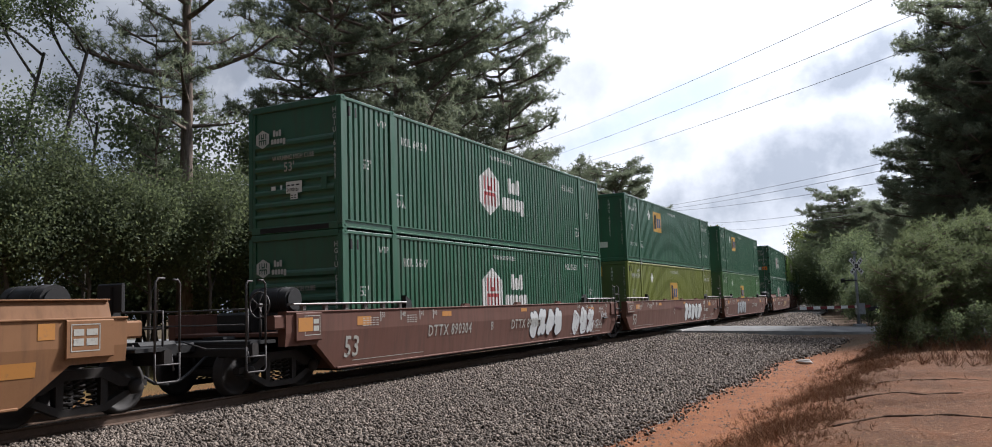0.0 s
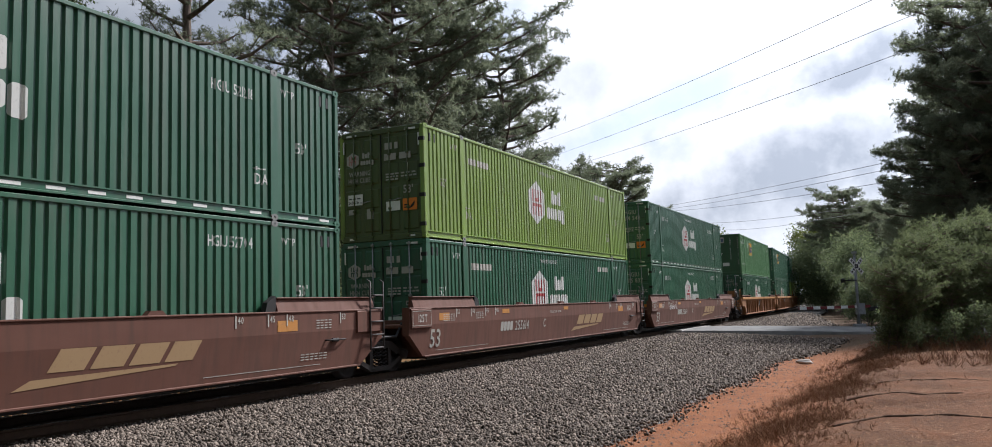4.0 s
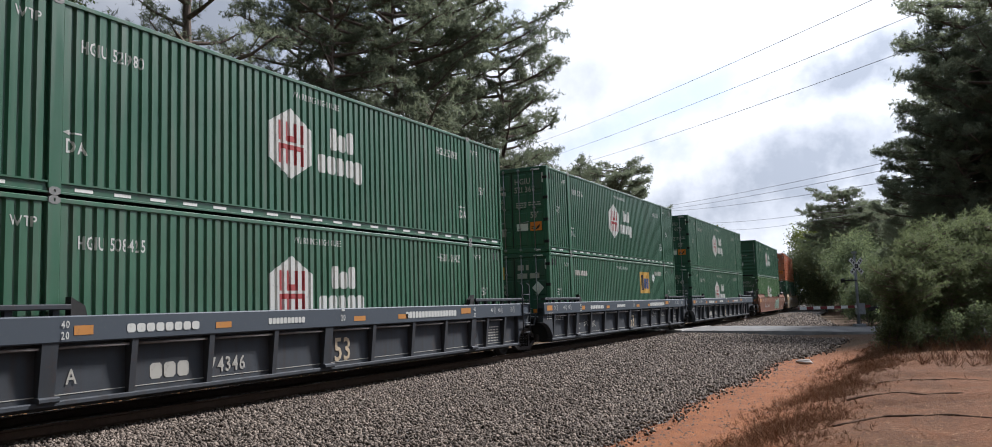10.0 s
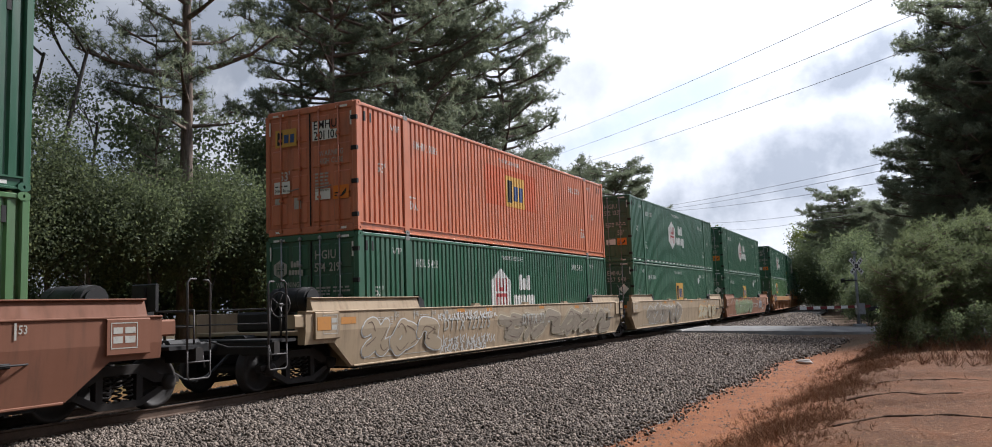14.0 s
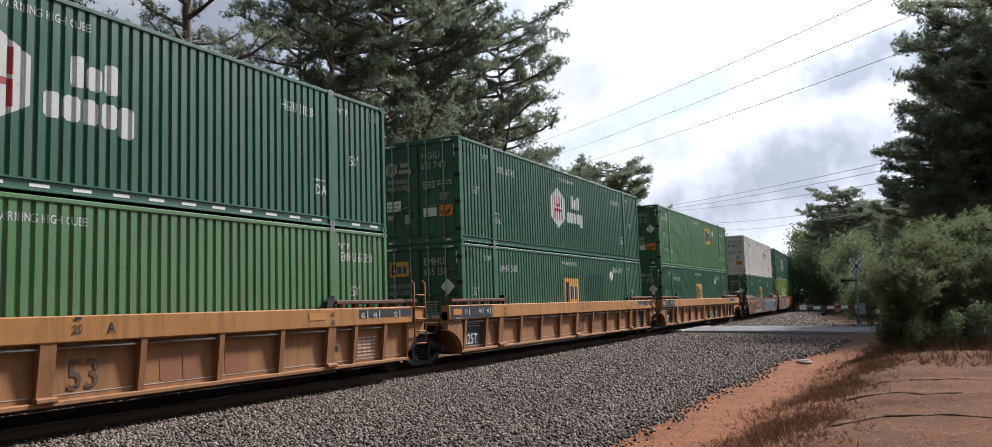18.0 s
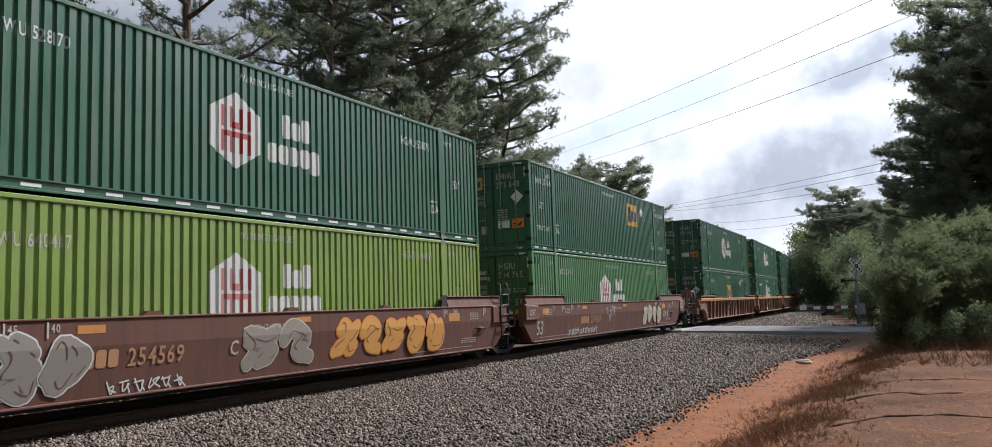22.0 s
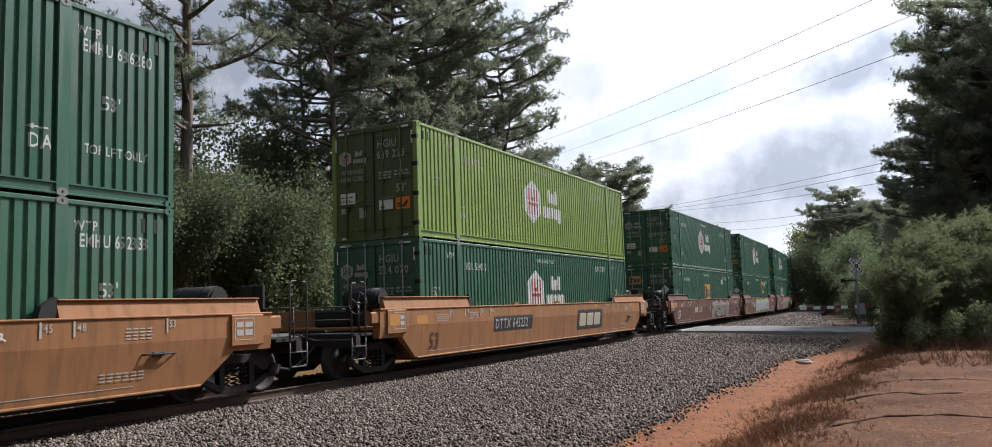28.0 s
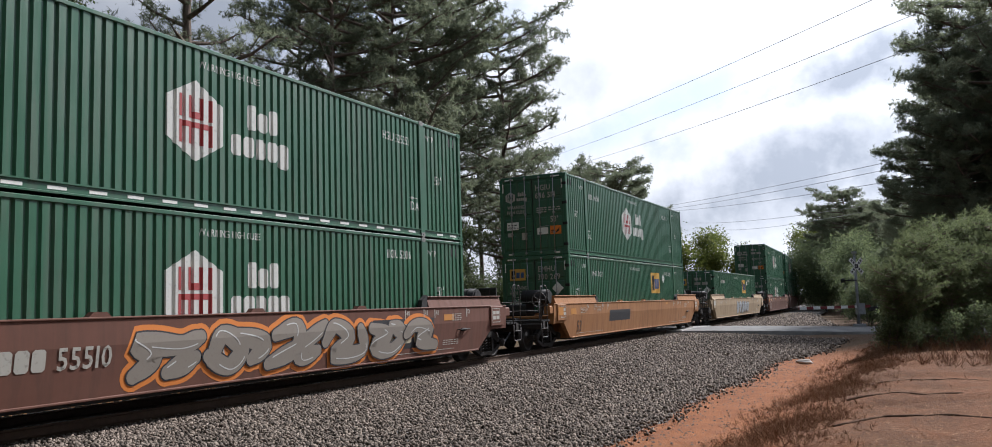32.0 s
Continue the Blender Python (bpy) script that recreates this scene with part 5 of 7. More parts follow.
    c["q_sign"] = on_end([rect(0.0, 0.46, 0.6, 0.84)], "weight_sign", 0.004)
    c["q_tag"] = on_end([rect(-0.46, -0.38, 1.2, 1.6)], "tag", 0.004)
    c["d_diamond"] = on_end([diamond(0.86, 1.72, 0.22)], "placard")


container_shapes()


def container(spec, level, at=None):
    """One container. spec: colour, mark (hex, square, plain), number, near end (doors, ribbed, flat), extras."""
    col, mark, num, end = spec[:4]
    extra = spec[4] if len(spec) > 4 else ""
    s = "groove" if "g" in extra else "wave"
    c, M = CACHE, paint(col)
    what = {"hex": "white hexagon emblem", "square": "yellow square emblem", "plain": "dark grey lettering"}[mark]
    stack = "stacked on another" if level else "in a well"
    what = "faded " + what if "f" in extra else what
    ob = thing("shipping_container", "%s corrugated container with %s, %s" % (WORDS[col], what, stack), "container", "containers on the train")
    # Faded boxes get darker end paint: less faded, with the ends' shade added.
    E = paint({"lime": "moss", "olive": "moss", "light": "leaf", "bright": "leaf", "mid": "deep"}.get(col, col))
    flip = Matrix.Rotation(math.pi, 4, "Z")
    dark = M_BLACK if col == "white" else (M_FADED if "f" in extra else M_WHITE)
    for side in (Matrix(), flip):
        part("side_wall", c["side_" + s], M, ob, at=side)
        part("top_rail", c["top_rail"], M, ob, at=side)
        part("bottom_rail", c["bottom_rail"], M, ob, at=side)
    for y in (-6.096, 6.096):
        part("lift_post", c["lift_post"], M, ob, at=(0, y, 0))
    for x in (-1.233, 1.233):
        for y in (-8.011, 8.011):
            part("corner_post", c["corner_post"], M, ob, at=(x, y, 0))
    for y in (-7.98, -6.096, 6.096, 7.98):
        for z in (0.06, 2.836):
            part("corner_casting", c["casting"], M_CAST if abs(y) < 7 and not ("p" in extra) else M, ob, at=(0, y, z))
    part("roof", c["roof"], M, ob)
    part("far_end_wall", c["rear"], M, ob)
    for y in (-7.72, -7.5, 7.5, 7.72):
        part("lashing_slot", c["pocket"], M_DARK, ob, at=(0, y, 2.58))
    # near end
    if end == "doors":
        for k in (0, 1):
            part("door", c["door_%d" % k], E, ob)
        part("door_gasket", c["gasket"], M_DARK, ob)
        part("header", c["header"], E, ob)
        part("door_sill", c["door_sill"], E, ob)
        for x in (-0.82, -0.28, 0.28, 0.82):
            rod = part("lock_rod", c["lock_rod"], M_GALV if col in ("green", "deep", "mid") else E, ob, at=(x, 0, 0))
            if abs(x) < 0.5:
                part("handle", c["handle"], M_GALV, rod, at=(0, 0, 0) if x > 0 else (-0.34, 0, 0))
        for z in (0.35, 1.08, 1.82, 2.5):
            part("hinge", c["hinge"], M_DARK if col != "white" else M, ob, at=(0, 0, z))
        for x in (-0.9, 0.9):
            part("reflective_strip", c["end_strip_h"], M_REFLECT, ob, at=(x, -0.002, 2.79))
            part("reflective_strip", c["end_strip_v"], M_REFLECT, ob, at=(x * 1.28, -0.001, 2.5))
            part("reflective_strip", c["end_strip_h"], M_REFLECT, ob, at=Matrix.Translation((x, -0.002, 0.08)) @ Matrix.Diagonal((0.6, 1, 1, 1)))
        if num:
            a, b = num.split(" ")
            t1, _ = lettering(a, 0.19, 0.85, 0.12)
            t2, _ = lettering(b[:3] + " " + b[3:], 0.19, 0.85, 0.1)
        else:
            t1, t2 = [rect(0, 0.22, 0, 0.17), rect(0.3, 0.4, 0, 0.17)], [rect(0, 0.36, 0, 0.17), rect(0.46, 0.8, 0, 0.17)]
        if mark == "square":
            part("emblem", c["d_plate"], M_YELLOW, ob)
            part("emblem_device", c["d_dark"], M_BLACK, ob)
            part("emblem_device", c["d_blue"], M_BLUE, ob)
            part("length_mark", c["e_53l"], dark, ob)
        elif mark == "hex":
            part("emblem", c["e_hex"], M_FADED, ob)
            part("emblem_device", c["e_hexbars"], M_PALERED if "f" in extra else paint("deep"), ob)
            part("brand_word", c["e_word"], M_FADED, ob)
            part("length_mark", c["e_53"], M_FADED if col != "white" else M_BLACK, ob)
        else:
            part("length_mark", c["e_53"], M_BLACK, ob)
        if col == "orange":
            part("number_panel", on_end([rect(0.1, 0.78, 2.08, 2.3), rect(0.1, 0.6, 2.3, 2.52)], "number_panel", 0.013), M_REFLECT, ob)
            part("number_text", on_end(shifted(t1, 0.14, 2.34) + shifted(t2, 0.14, 2.1), "number_text", 0.017), M_BLACK, ob)
            part("warning_text", c["e_warn_r"], M_FADED, ob)
        else:
            part("number_text", on_end(shifted(t1, 0.14, 2.32) + shifted(t2, 0.12, 2.04), "number_text"), M_BLACK if col == "white" else M_FADED, ob)
            part("warning_text", c["e_warn"], M_BLACK if col == "white" else M_FADED, ob)
        part("small_print", c["e_fine2" if mark == "square" else "e_fine"], M_FADED if col != "white" else M_BLACK, ob)
        part("orange_sticker", c["e_stick"], M_ORANGE, ob)
        part("sticker_print", c["e_stickbars"], M_BLACK, ob)
        part("sticker", c["e_plate2"], M_REFLECT, ob)
        part("weight_sign", c["e_sign"], M_REFLECT, ob)
        part("weight_text", c["e_signtext"], M_BLACK, ob)
        part("sticker", c["e_sticks"], M_FADED, ob)
        if mark == "square" and col != "orange":
            part("placard", c["d_diamond"], M_REFLECT, ob)
    else:
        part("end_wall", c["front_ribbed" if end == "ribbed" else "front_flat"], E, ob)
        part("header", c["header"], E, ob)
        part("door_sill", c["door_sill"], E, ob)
        up = []
        for i, ch in enumerate(num or "IIII IIIIII"):
            if ch != " ":
                g, w = lettering(ch, 0.11, 0.85)
                up += shifted(g, (1.13 if end == "ribbed" else 0.6) - w / 2, 2.52 - i * 0.145)
        part("number_text", on_end(up, "number_text", -0.012 if end == "ribbed" else 0.004), M_WHITE, ob)
        if end == "ribbed":
            part("tunnel_recess", c["recess_shade"], M_DARK, ob)
            part("emblem", c["e_hex"], M_WHITE, ob)
            part("emblem_device", c["e_hexbars"], paint("deep"), ob)
            part("brand_word", c["e_word"], M_WHITE, ob)
            part("warning_text", c["e_warn1"], M_FADED, ob)
            part("length_mark", c["e_53c"], M_FADED, ob)
            part("weight_sign", c["f_sign"], M_REFLECT, ob)
            part("weight_text", c["f_signtext"], M_BLACK, ob)
            part("sticker", c["f_tags"], M_REFLECT, ob)
            part("document_box", c["f_box"], M, ob)
        else:
            part("emblem", c["q_plate"], M_YELLOW if level == 0 else M_FADED, ob)
            part("emblem_device", c["q_dark"], M_BLACK, ob)
            part("emblem_device", c["q_blue"], M_BLUE, ob)
            part("length_mark", c["e_53c"], M_WHITE, ob)
            part("placard", c["q_diamond"], M_REFLECT, ob)
            part("placard_bar", c["q_bars"], M_BLACK, ob)
            part("small_print", c["q_fine"], M_FADED, ob)
            part("weight_sign", c["q_sign"], M_REFLECT, ob)
            part("tag", c["q_tag"], M_REFLECT, ob)
            warn = []
            for i, ch in enumerate("WARNING HIGH CUBE"):
                if ch != " ":
                    g, w = lettering(ch, 0.085, 0.8)
                    warn += shifted(g, 1.12 - w / 2, 2.55 - i * 0.115)
            part("warning_text", cached("q_warn", lambda: on_end(warn, "warning_text", -0.012)), M_FADED, ob)
    # side facing the camera
    near = "near" if end != "doors" else "far"
    if mark == "hex":
        part("emblem", c["hex_plate_" + s], M_WHITE, ob, "white hexagon emblem")
        part("emblem_device", c["hex_bars_" + s], M_PALERED if "f" in extra else M_RED, ob, "red bars of the emblem")
        part("brand_word", c["hex_word1_" + s], M_WHITE, ob)
        part("brand_word", c["hex_word2_" + s], M_WHITE, ob)
    elif mark == "square":
        if col == "orange":
            part("faded_panel", on_side([rect(-1.9, 1.6, 1.2, 2.35)], s, "faded_panel", 0.002), plain_paint("fresh_orange_paint", (0.5, 0.12, 0.05), 0.5, 0.2, (0.45, 0.14, 0.065)), ob)
            u, v = {"near": -0.62, "far": -0.63}[near], 1.22
        elif "c" in extra:
            u, v = -0.85 if near == "far" else -1.22, 1.1
        else:
            u, v = {"near": -3.72, "far": 2.12}[near], 1.52
        press = lambda polys, name, lift: cached("sq_%s%g%g%s%g" % (name, u, v, s, lift), lambda: on_side([[(a, v + (b - 1.5) * 0.68) for a, b in p] for p in polys], s, name, lift))
        dark_bits, blue_bits = square_mark(u, 1.5, 1.38)
        part("emblem", press([rect(u, u + 1.38, 1.5, 2.88)], "emblem", 0.004), M_YELLOW, ob, "amber square emblem")
        part("emblem_device", press(dark_bits, "emblem_device", 0.007), M_BLACK, ob)
        part("emblem_device", press(blue_bits, "emblem_device", 0.0071), M_BLUE, ob)
        if col != "orange":
            part("placard", c["placard_%s_%s" % (near, s)], M_REFLECT, ob)
            part("placard_bar", c["placard_bar_%s_%s" % (near, s)], M_BLACK, ob)
            if level:
                part("lift_text", c["top_n_" + s], M_WHITE, ob)
                part("lift_text", c["top_f_" + s], M_WHITE, ob)
    else:
        word, w = lettering("Logistics", 0.56, 0.82, 0.07)
        part("side_word", on_side(shifted(word, 2.15, 1.64), s, "side_word"), M_SLATE, ob, "dark grey lettering")
    if "x" in extra:
        gone = on_side([rect(1.2, 3.2, 0.75, 2.2)], s, "faded_panel", 0.002)
        part("faded_panel", gone, paint("deep"), ob)
    part("warning_text", c["warn_" + s], dark, ob)
    low = "" if level else "l"
    part("length_mark", c["ftn%s_%s" % (low, s)], dark, ob)
    part("length_mark", c["ftf%s_%s" % (low, s)], dark, ob)
    for k in ("wtp_n_", "wtp_f_", "da_n_", "da_f_"):
        if level or k.startswith("wtp"):
            part("lift_mark", c[k + s], dark, ob)
    t, w = lettering(num, 0.19, 0.68, 0.09) if num else ([rect(0, 0.42, 0, 0.18), rect(0.52, 1.2, 0, 0.18)], 1.2)
    if mark == "square" and col not in ("orange",) and (end == "flat" or "e" in extra):
        spots = ((-7.5, 2.2), (6.4, 2.2))
    else:
        spots = ((-5.7, 2.16), (5.6 - w, 2.2 if level else 2.34))
    for u, v in spots:
        part("number_text", on_side(shifted(t, u, v), s, "number_text"), dark if num else M_FADED, ob)
    if "r" in extra:
        for i in range(24):
            y = -7.6 + i * 0.661
            if abs(abs(y) - 6.1) > 0.3:
                part("reflective_strip", c["strip"], M_REFLECT, ob, at=(0, y, 0))
    return ob


# ---------- well cars ----------
def xo(z):
    """Outer face of a smooth well side: upright above, tucked in below."""
    return 1.52 if z >= 1.08 else 1.52 - 0.10 * (1.08 - z) / 0.82


def band(g, outline, xi=1.325):
    """A plate with an outline in (y, z), outside on the tucked face, inside on an upright plane."""
    n = len(outline)
    vs = [(xo(z), y, z) for y, z in outline] + [(xi, y, z) for y, z in outline]
    fs = [tuple(range(n)), tuple(range(2 * n - 1, n - 1, -1))] + [(i, n + i, n + (i + 1) % n, (i + 1) % n) for i in range(n)]
    g.add(vs, fs)


REACH = {"coupled": 10.1, "joint": 9.25}


def smooth_side(a, b):
    """Side of a plain-sided well car; a, b: reach of its near and far end."""
    g = Geo()
    out = [(-a, 1.46), (-a, 1.08), (-a, 0.84), (-9.2, 0.84), (-8.55, 0.335), (8.55, 0.335), (9.2, 0.84), (b, 0.84), (b, 1.08), (b, 1.46)]
    n = len(out)
    vs = [(xo(z), y, z) for y, z in out] + [(1.325, y, z) for y, z in out]
    fs = [(0, 1, 8, 9), (1, 2, 3, 4, 5, 6, 7, 8), tuple(range(2 * n - 1, n - 1, -1))] + [(i, n + i, n + (i + 1) % n, (i + 1) % n) for i in range(n)]
    return g.add(vs, fs).mesh("side_plate")


def top_flange(a, b):
    g = Geo().box(1.33, 1.54, -a, b, 1.455, 1.49, 0.01)
    for y in (-3.1, 0.1, 3.2):  # locating lugs
        g.prism([(y - 0.19, 1.488), (y + 0.19, 1.488), (y + 0.11, 1.56), (y - 0.11, 1.56)], 0, 1.4, 1.52)
    return g.mesh("top_flange")


def lower_flange():
    return Geo().box(1.30, 1.46, -8.5, 8.5, 0.31, 0.35, 0.01).mesh("lower_flange")


def ribbed_plate():
    return Geo().box(1.36, 1.39, -8.5, 8.5, 0.34, 1.36).mesh("side_plate")


def end_plate(sgn, e):
    """The deep side over a truck, arched over its wheels."""
    g = Geo()
    arc = [(8.5, 0.3)] + [(8.5 + 0.95 * (1 - math.cos(t)), 0.3 + 0.62 * math.sin(t)) for t in [math.pi / 2 * k / 6 for k in range(1, 7)]]
    pl = arc + [(e, 0.92), (e, 1.36), (8.5, 1.36)]
    return g.prism([(sgn * y, z) for y, z in pl], 0, 1.34, 1.5).mesh("end_plate")


def ribbed_chord(a, b, low):
    return Geo().box(1.33, 1.56, -a, b, low, 1.52, 0.018).mesh("top_chord")


def ribbed_lower():
    return Geo().box(1.3, 1.5, -8.55, 8.55, 0.305, 0.375, 0.012).mesh("lower_chord")


# rib places of the close-ribbed and of the wide-panelled cars; the stout ones come second
WIDE_RIBS = ([-8.35, -7.15, -4.92, -3.4, -1.85, 1.22, 2.8, 4.3, 6.55, 7.62], [-6.28, -0.33, 5.74])
RIBS = ([-8.4, -7.35, -5.29, -4.31, -3.37, -2.25, -0.92, 0.54, 1.89, 2.95, 3.87, 4.83, 6.85, 7.6], [-6.32, -0.2, 5.9])


def rib_mesh(wide):
    h = 0.12 if wide else 0.055
    out = [(1.38, 1.36), (1.55, 1.36), (1.55, 1.2), (1.46, 0.32), (1.38, 0.32)]
    g = Geo()
    n = len(out)
    vs = [(x, -h, z) for x, z in out] + [(x, h, z) for x, z in out]
    g.add(vs, [tuple(range(n)), tuple(range(2 * n - 1, n - 1, -1))] + [(i, n + i, n + (i + 1) % n, (i + 1) % n) for i in range(n)])
    return g.mesh("rib")


def truck_shapes():
    c = CACHE
    g = Geo().box(-0.95, 0.95, -0.22, 0.22, 0.42, 0.72, 0.05)
    c["bolster"] = g.mesh("bolster")
    g = Geo()
    # frame with an open window for the springs
    g.prism([(-1.12, 0.50), (-0.72, 0.56), (-0.42, 0.74), (0.42, 0.74), (0.72, 0.56), (1.12, 0.50), (1.12, 0.40), (0.62, 0.44), (0.3, 0.6), (-0.3, 0.6), (-0.62, 0.44), (-1.12, 0.40)], 0, 0.94, 1.08)
    g.prism([(-1.12, 0.38), (-0.8, 0.30), (-0.38, 0.10), (0.38, 0.10), (0.8, 0.30), (1.12, 0.38), (0.7, 0.36), (0.34, 0.2), (-0.34, 0.2), (-0.7, 0.36)], 0, 0.94, 1.08)
    for s in (-1, 1):
        g.prism([(s * 0.3, 0.2), (s * 0.42, 0.2), (s * 0.42, 0.62), (s * 0.3, 0.62)], 0, 0.95, 1.07)
        g.lathe([(1.0, 0.0), (1.0, 0.13), (1.14, 0.12), (1.17, 0.07), (1.17, 0.0)], 12)
        o = len(g.v) - 60
        for i in range(o, len(g.v)):
            x, y, z = g.v[i]
            g.v[i] = (x, y + s * 0.89, z + 0.42)
    c["side_frame"] = g.mesh("side_frame")
    g = Geo()
    for y in (-0.2, 0.0, 0.2):
        pts = [(1.0 + 0.055 * math.cos(t * 2 * math.pi), y + 0.07 * math.sin(t * 2 * math.pi), 0.2 + 0.38 * t / 5) for t in [k / 10 for k in range(51)]]
        g.tube(pts, 0.017, 5)
    c["spring"] = g.mesh("spring_nest")
    g = Geo().tube([(-0.95, 0, 0), (0.95, 0, 0)], 0.085, 10)
    for s in (-1, 1):
        prof = [(0.68, 0.10), (0.69, 0.16), (0.715, 0.34), (0.68, 0.36), (0.66, 0.455), (0.69, 0.457), (0.705, 0.425), (0.80, 0.418), (0.805, 0.36), (0.765, 0.34), (0.75, 0.17), (0.80, 0.13), (0.80, 0.0)]
        g.lathe([(s * x, r) for x, r in prof], 28)
    c["wheelset"] = g.mesh("wheelset")


truck_shapes()
WHEELSETS = []


def truck(car, y, unit):
    tr = part("truck", CACHE["bolster"], M_TRUCK, car, "sprung two-axle freight truck", at=(0, y, 0))
    for m in (Matrix(), Matrix.Rotation(math.pi, 4, "Z")):
        part("side_frame", CACHE["side_frame"], M_TRUCK, tr, at=m)
        part("spring_nest", CACHE["spring"], M_TRUCK, tr, at=m)
    for a in (-0.89, 0.89):
        w = part("wheelset", CACHE["wheelset"], M_WHEEL, tr, "dark steel wheels on an axle", at=(0, a, 0.42))
        WHEELSETS.append((w, unit, y + a))
    return tr


def bent_rail(y0, y1, z0, z1, x, r=0.017):
    """An upright handrail, bent over at the top and down on the other side."""
    return [(x, y0, z0), (x, y0, z1 - 0.06), (x, y0 + (y1 - y0) * 0.12, z1), (x, y0 + (y1 - y0) * 0.88, z1), (x, y1, z1 - 0.06), (x, y1, z0)]


def car_ends(ob, M, near, far, ribbed, unit, thin=False):
    c = CACHE
    for sgn, kind in ((-1, near), (1, far)):
        e = REACH[kind]

        def end(name, key, make, mat, label="", mirror=True):
            me = cached("%s_%d_%s" % (key, sgn if mirror else 0, kind), make)
            return part(name, me, mat, ob, label)

        def box(*b, cut=0.015):
            x0, x1, y0, y1, z0, z1 = b
            ys = sorted((sgn * y0, sgn * y1))
            return Geo().box(x0, x1, ys[0], ys[1], z0, z1, cut)

        end("bulkhead", "bulk", lambda: box(-1.3, 1.3, 8.2, 8.32, 0.3, 1.2).mesh("bulkhead"), M)
        end("draft_sill", "draft", lambda: box(-0.28, 0.28, 8.3, e + 0.3, 0.72, 1.05, cut=0.04).mesh("draft_sill"), M_DARK)
        end("end_deck", "deck", lambda: box(-1.33, 1.33, 8.3, e, 1.02, 1.1).mesh("end_deck"), M)
        if kind == "coupled":
            def coupler():
                g = box(-0.11, 0.11, e, 11.5, 0.78, 0.98, cut=0.03)
                k = box(-0.17, 0.2, 11.45, 11.84, 0.72, 1.04, cut=0.06)
                g.add(k.v, k.f)
                return g.mesh("coupler")
            end("coupler", "coup", coupler, M_DARK, "black knuckle coupler")
            end("platform", "plat", lambda: box(-1.45, 1.45, 10.3, 10.95, 0.93, 0.99).mesh("platform"), M if ribbed else M_DARK)
            end("cross_beam", "xbeam", lambda: box(-1.5, 1.5, 10.8, 10.95, 0.7, 0.95, cut=0.02).mesh("cross_beam"), M if ribbed else M_TRUCK)
            for x in (1.5,):
                end("handrail", "hr%d" % (x > 0), lambda: Geo().tube([(x, sgn * a, b) for a, b in ((10.62, 0.9), (10.62, 2.0), (10.68, 2.06), (10.8, 2.06))], 0.018, 6).mesh("handrail"), M_RAILBAR if not ribbed else M)
                end("handrail", "hs%d" % (x > 0), lambda: Geo().tube([(x, sgn * a, b) for a, b in ((11.1, 0.9), (11.1, 1.98), (11.06, 2.04), (10.95, 2.04))], 0.018, 6).mesh("handrail"), M_RAILBAR if not ribbed else M)
                end("sill_step", "st%d" % (x > 0), lambda: Geo().tube([(x, sgn * a, b) for a, b in ((10.62, 0.95), (10.62, 0.5), (10.66, 0.45), (11.06, 0.45), (11.1, 0.5), (11.1, 0.95))], 0.016, 6).tube([(x, sgn * 10.62, 0.72), (x, sgn * 11.1, 0.72)], 0.014, 6).mesh("sill_step"), M_RAILBAR)
            end("gangway_rail", "gang", lambda: Geo().tube([(1.35, sgn * 10.9, 1.0), (1.35, sgn * 10.9, 1.55), (-1.35, sgn * 10.9, 1.55), (-1.35, sgn * 10.9, 1.0)], 0.017, 6).tube([(1.35, sgn * 10.9, 1.28), (-1.35, sgn * 10.9, 1.28)], 0.014, 6).mesh("gangway_rail"), M_RAILBAR)
            def brake():
                g = box(-0.55, 0.35, 9.0, 9.75, 1.1, 1.5, cut=0.05)
                g.tube([(1.02, sgn * 9.3, 1.72), (1.06, sgn * 9.3, 1.72)], 0.2, 16)
                g.tube([(1.02, sgn * 9.3, 1.72), (0.1, sgn * 9.3, 1.72)], 0.25, 16)
                for x in (0.85, 0.3):
                    g.tube([(x, sgn * 9.3, 1.72), (x - 0.05, sgn * 9.3, 1.72)], 0.262, 16)
                    k = box(x - 0.06, x + 0.01, 9.12, 9.48, 1.1, 1.5, cut=0.01)
                    g.add(k.v, k.f)
                g.tube([(0.95, sgn * 8.7, 1.2), (0.9, sgn * 9.3, 1.25), (0.6, sgn * 9.6, 1.2)], 0.03, 6)
                return g.mesh("brake_gear")
            end("brake_gear", "brake", brake, M_DARK, "dark air brake reservoir and box")
            if not ribbed:
                end("data_box", "dbox", lambda: box(1.5, 1.56, 9.1, 9.85, 0.92, 1.46, cut=0.02).mesh("data_box"), M)
                lines = [(9.16, 9.62, 1.02, 1.035), (9.16, 9.62, 1.385, 1.4), (9.16, 9.175, 1.04, 1.38), (9.605, 9.62, 1.04, 1.38), (9.2, 9.36, 1.1, 1.2), (9.4, 9.58, 1.1, 1.2), (9.2, 9.36, 1.24, 1.33), (9.4, 9.58, 1.24, 1.33)]
                end("data_plate", "dplate", lambda: Geo().flat([rect(*sorted((sgn * p, sgn * q)), v, w) for p, q, v, w in lines], lambda u, v: (1.564, u, v)).mesh("data_plate"), M_FADED)
            if sgn > 0 or ribbed:
                def stand():
                    g = box(0.75, 0.9, 10.3, 10.5, 0.95, 1.95, cut=0.02)
                    h = box(0.55, 1.1, 10.34, 10.4, 1.55, 2.0, cut=0.02)
                    g.add(h.v, h.f)
                    return g.mesh("brake_stand")
                end("brake_stand", "bstand", stand, M if ribbed else M_DARK)
            def handwheel():
                g = Geo()
                ring = [(1.12 + 0.24 * math.cos(a), sgn * 10.36, 1.62 + 0.24 * math.sin(a)) for a in [2 * math.pi * k / 18 for k in range(19)]]
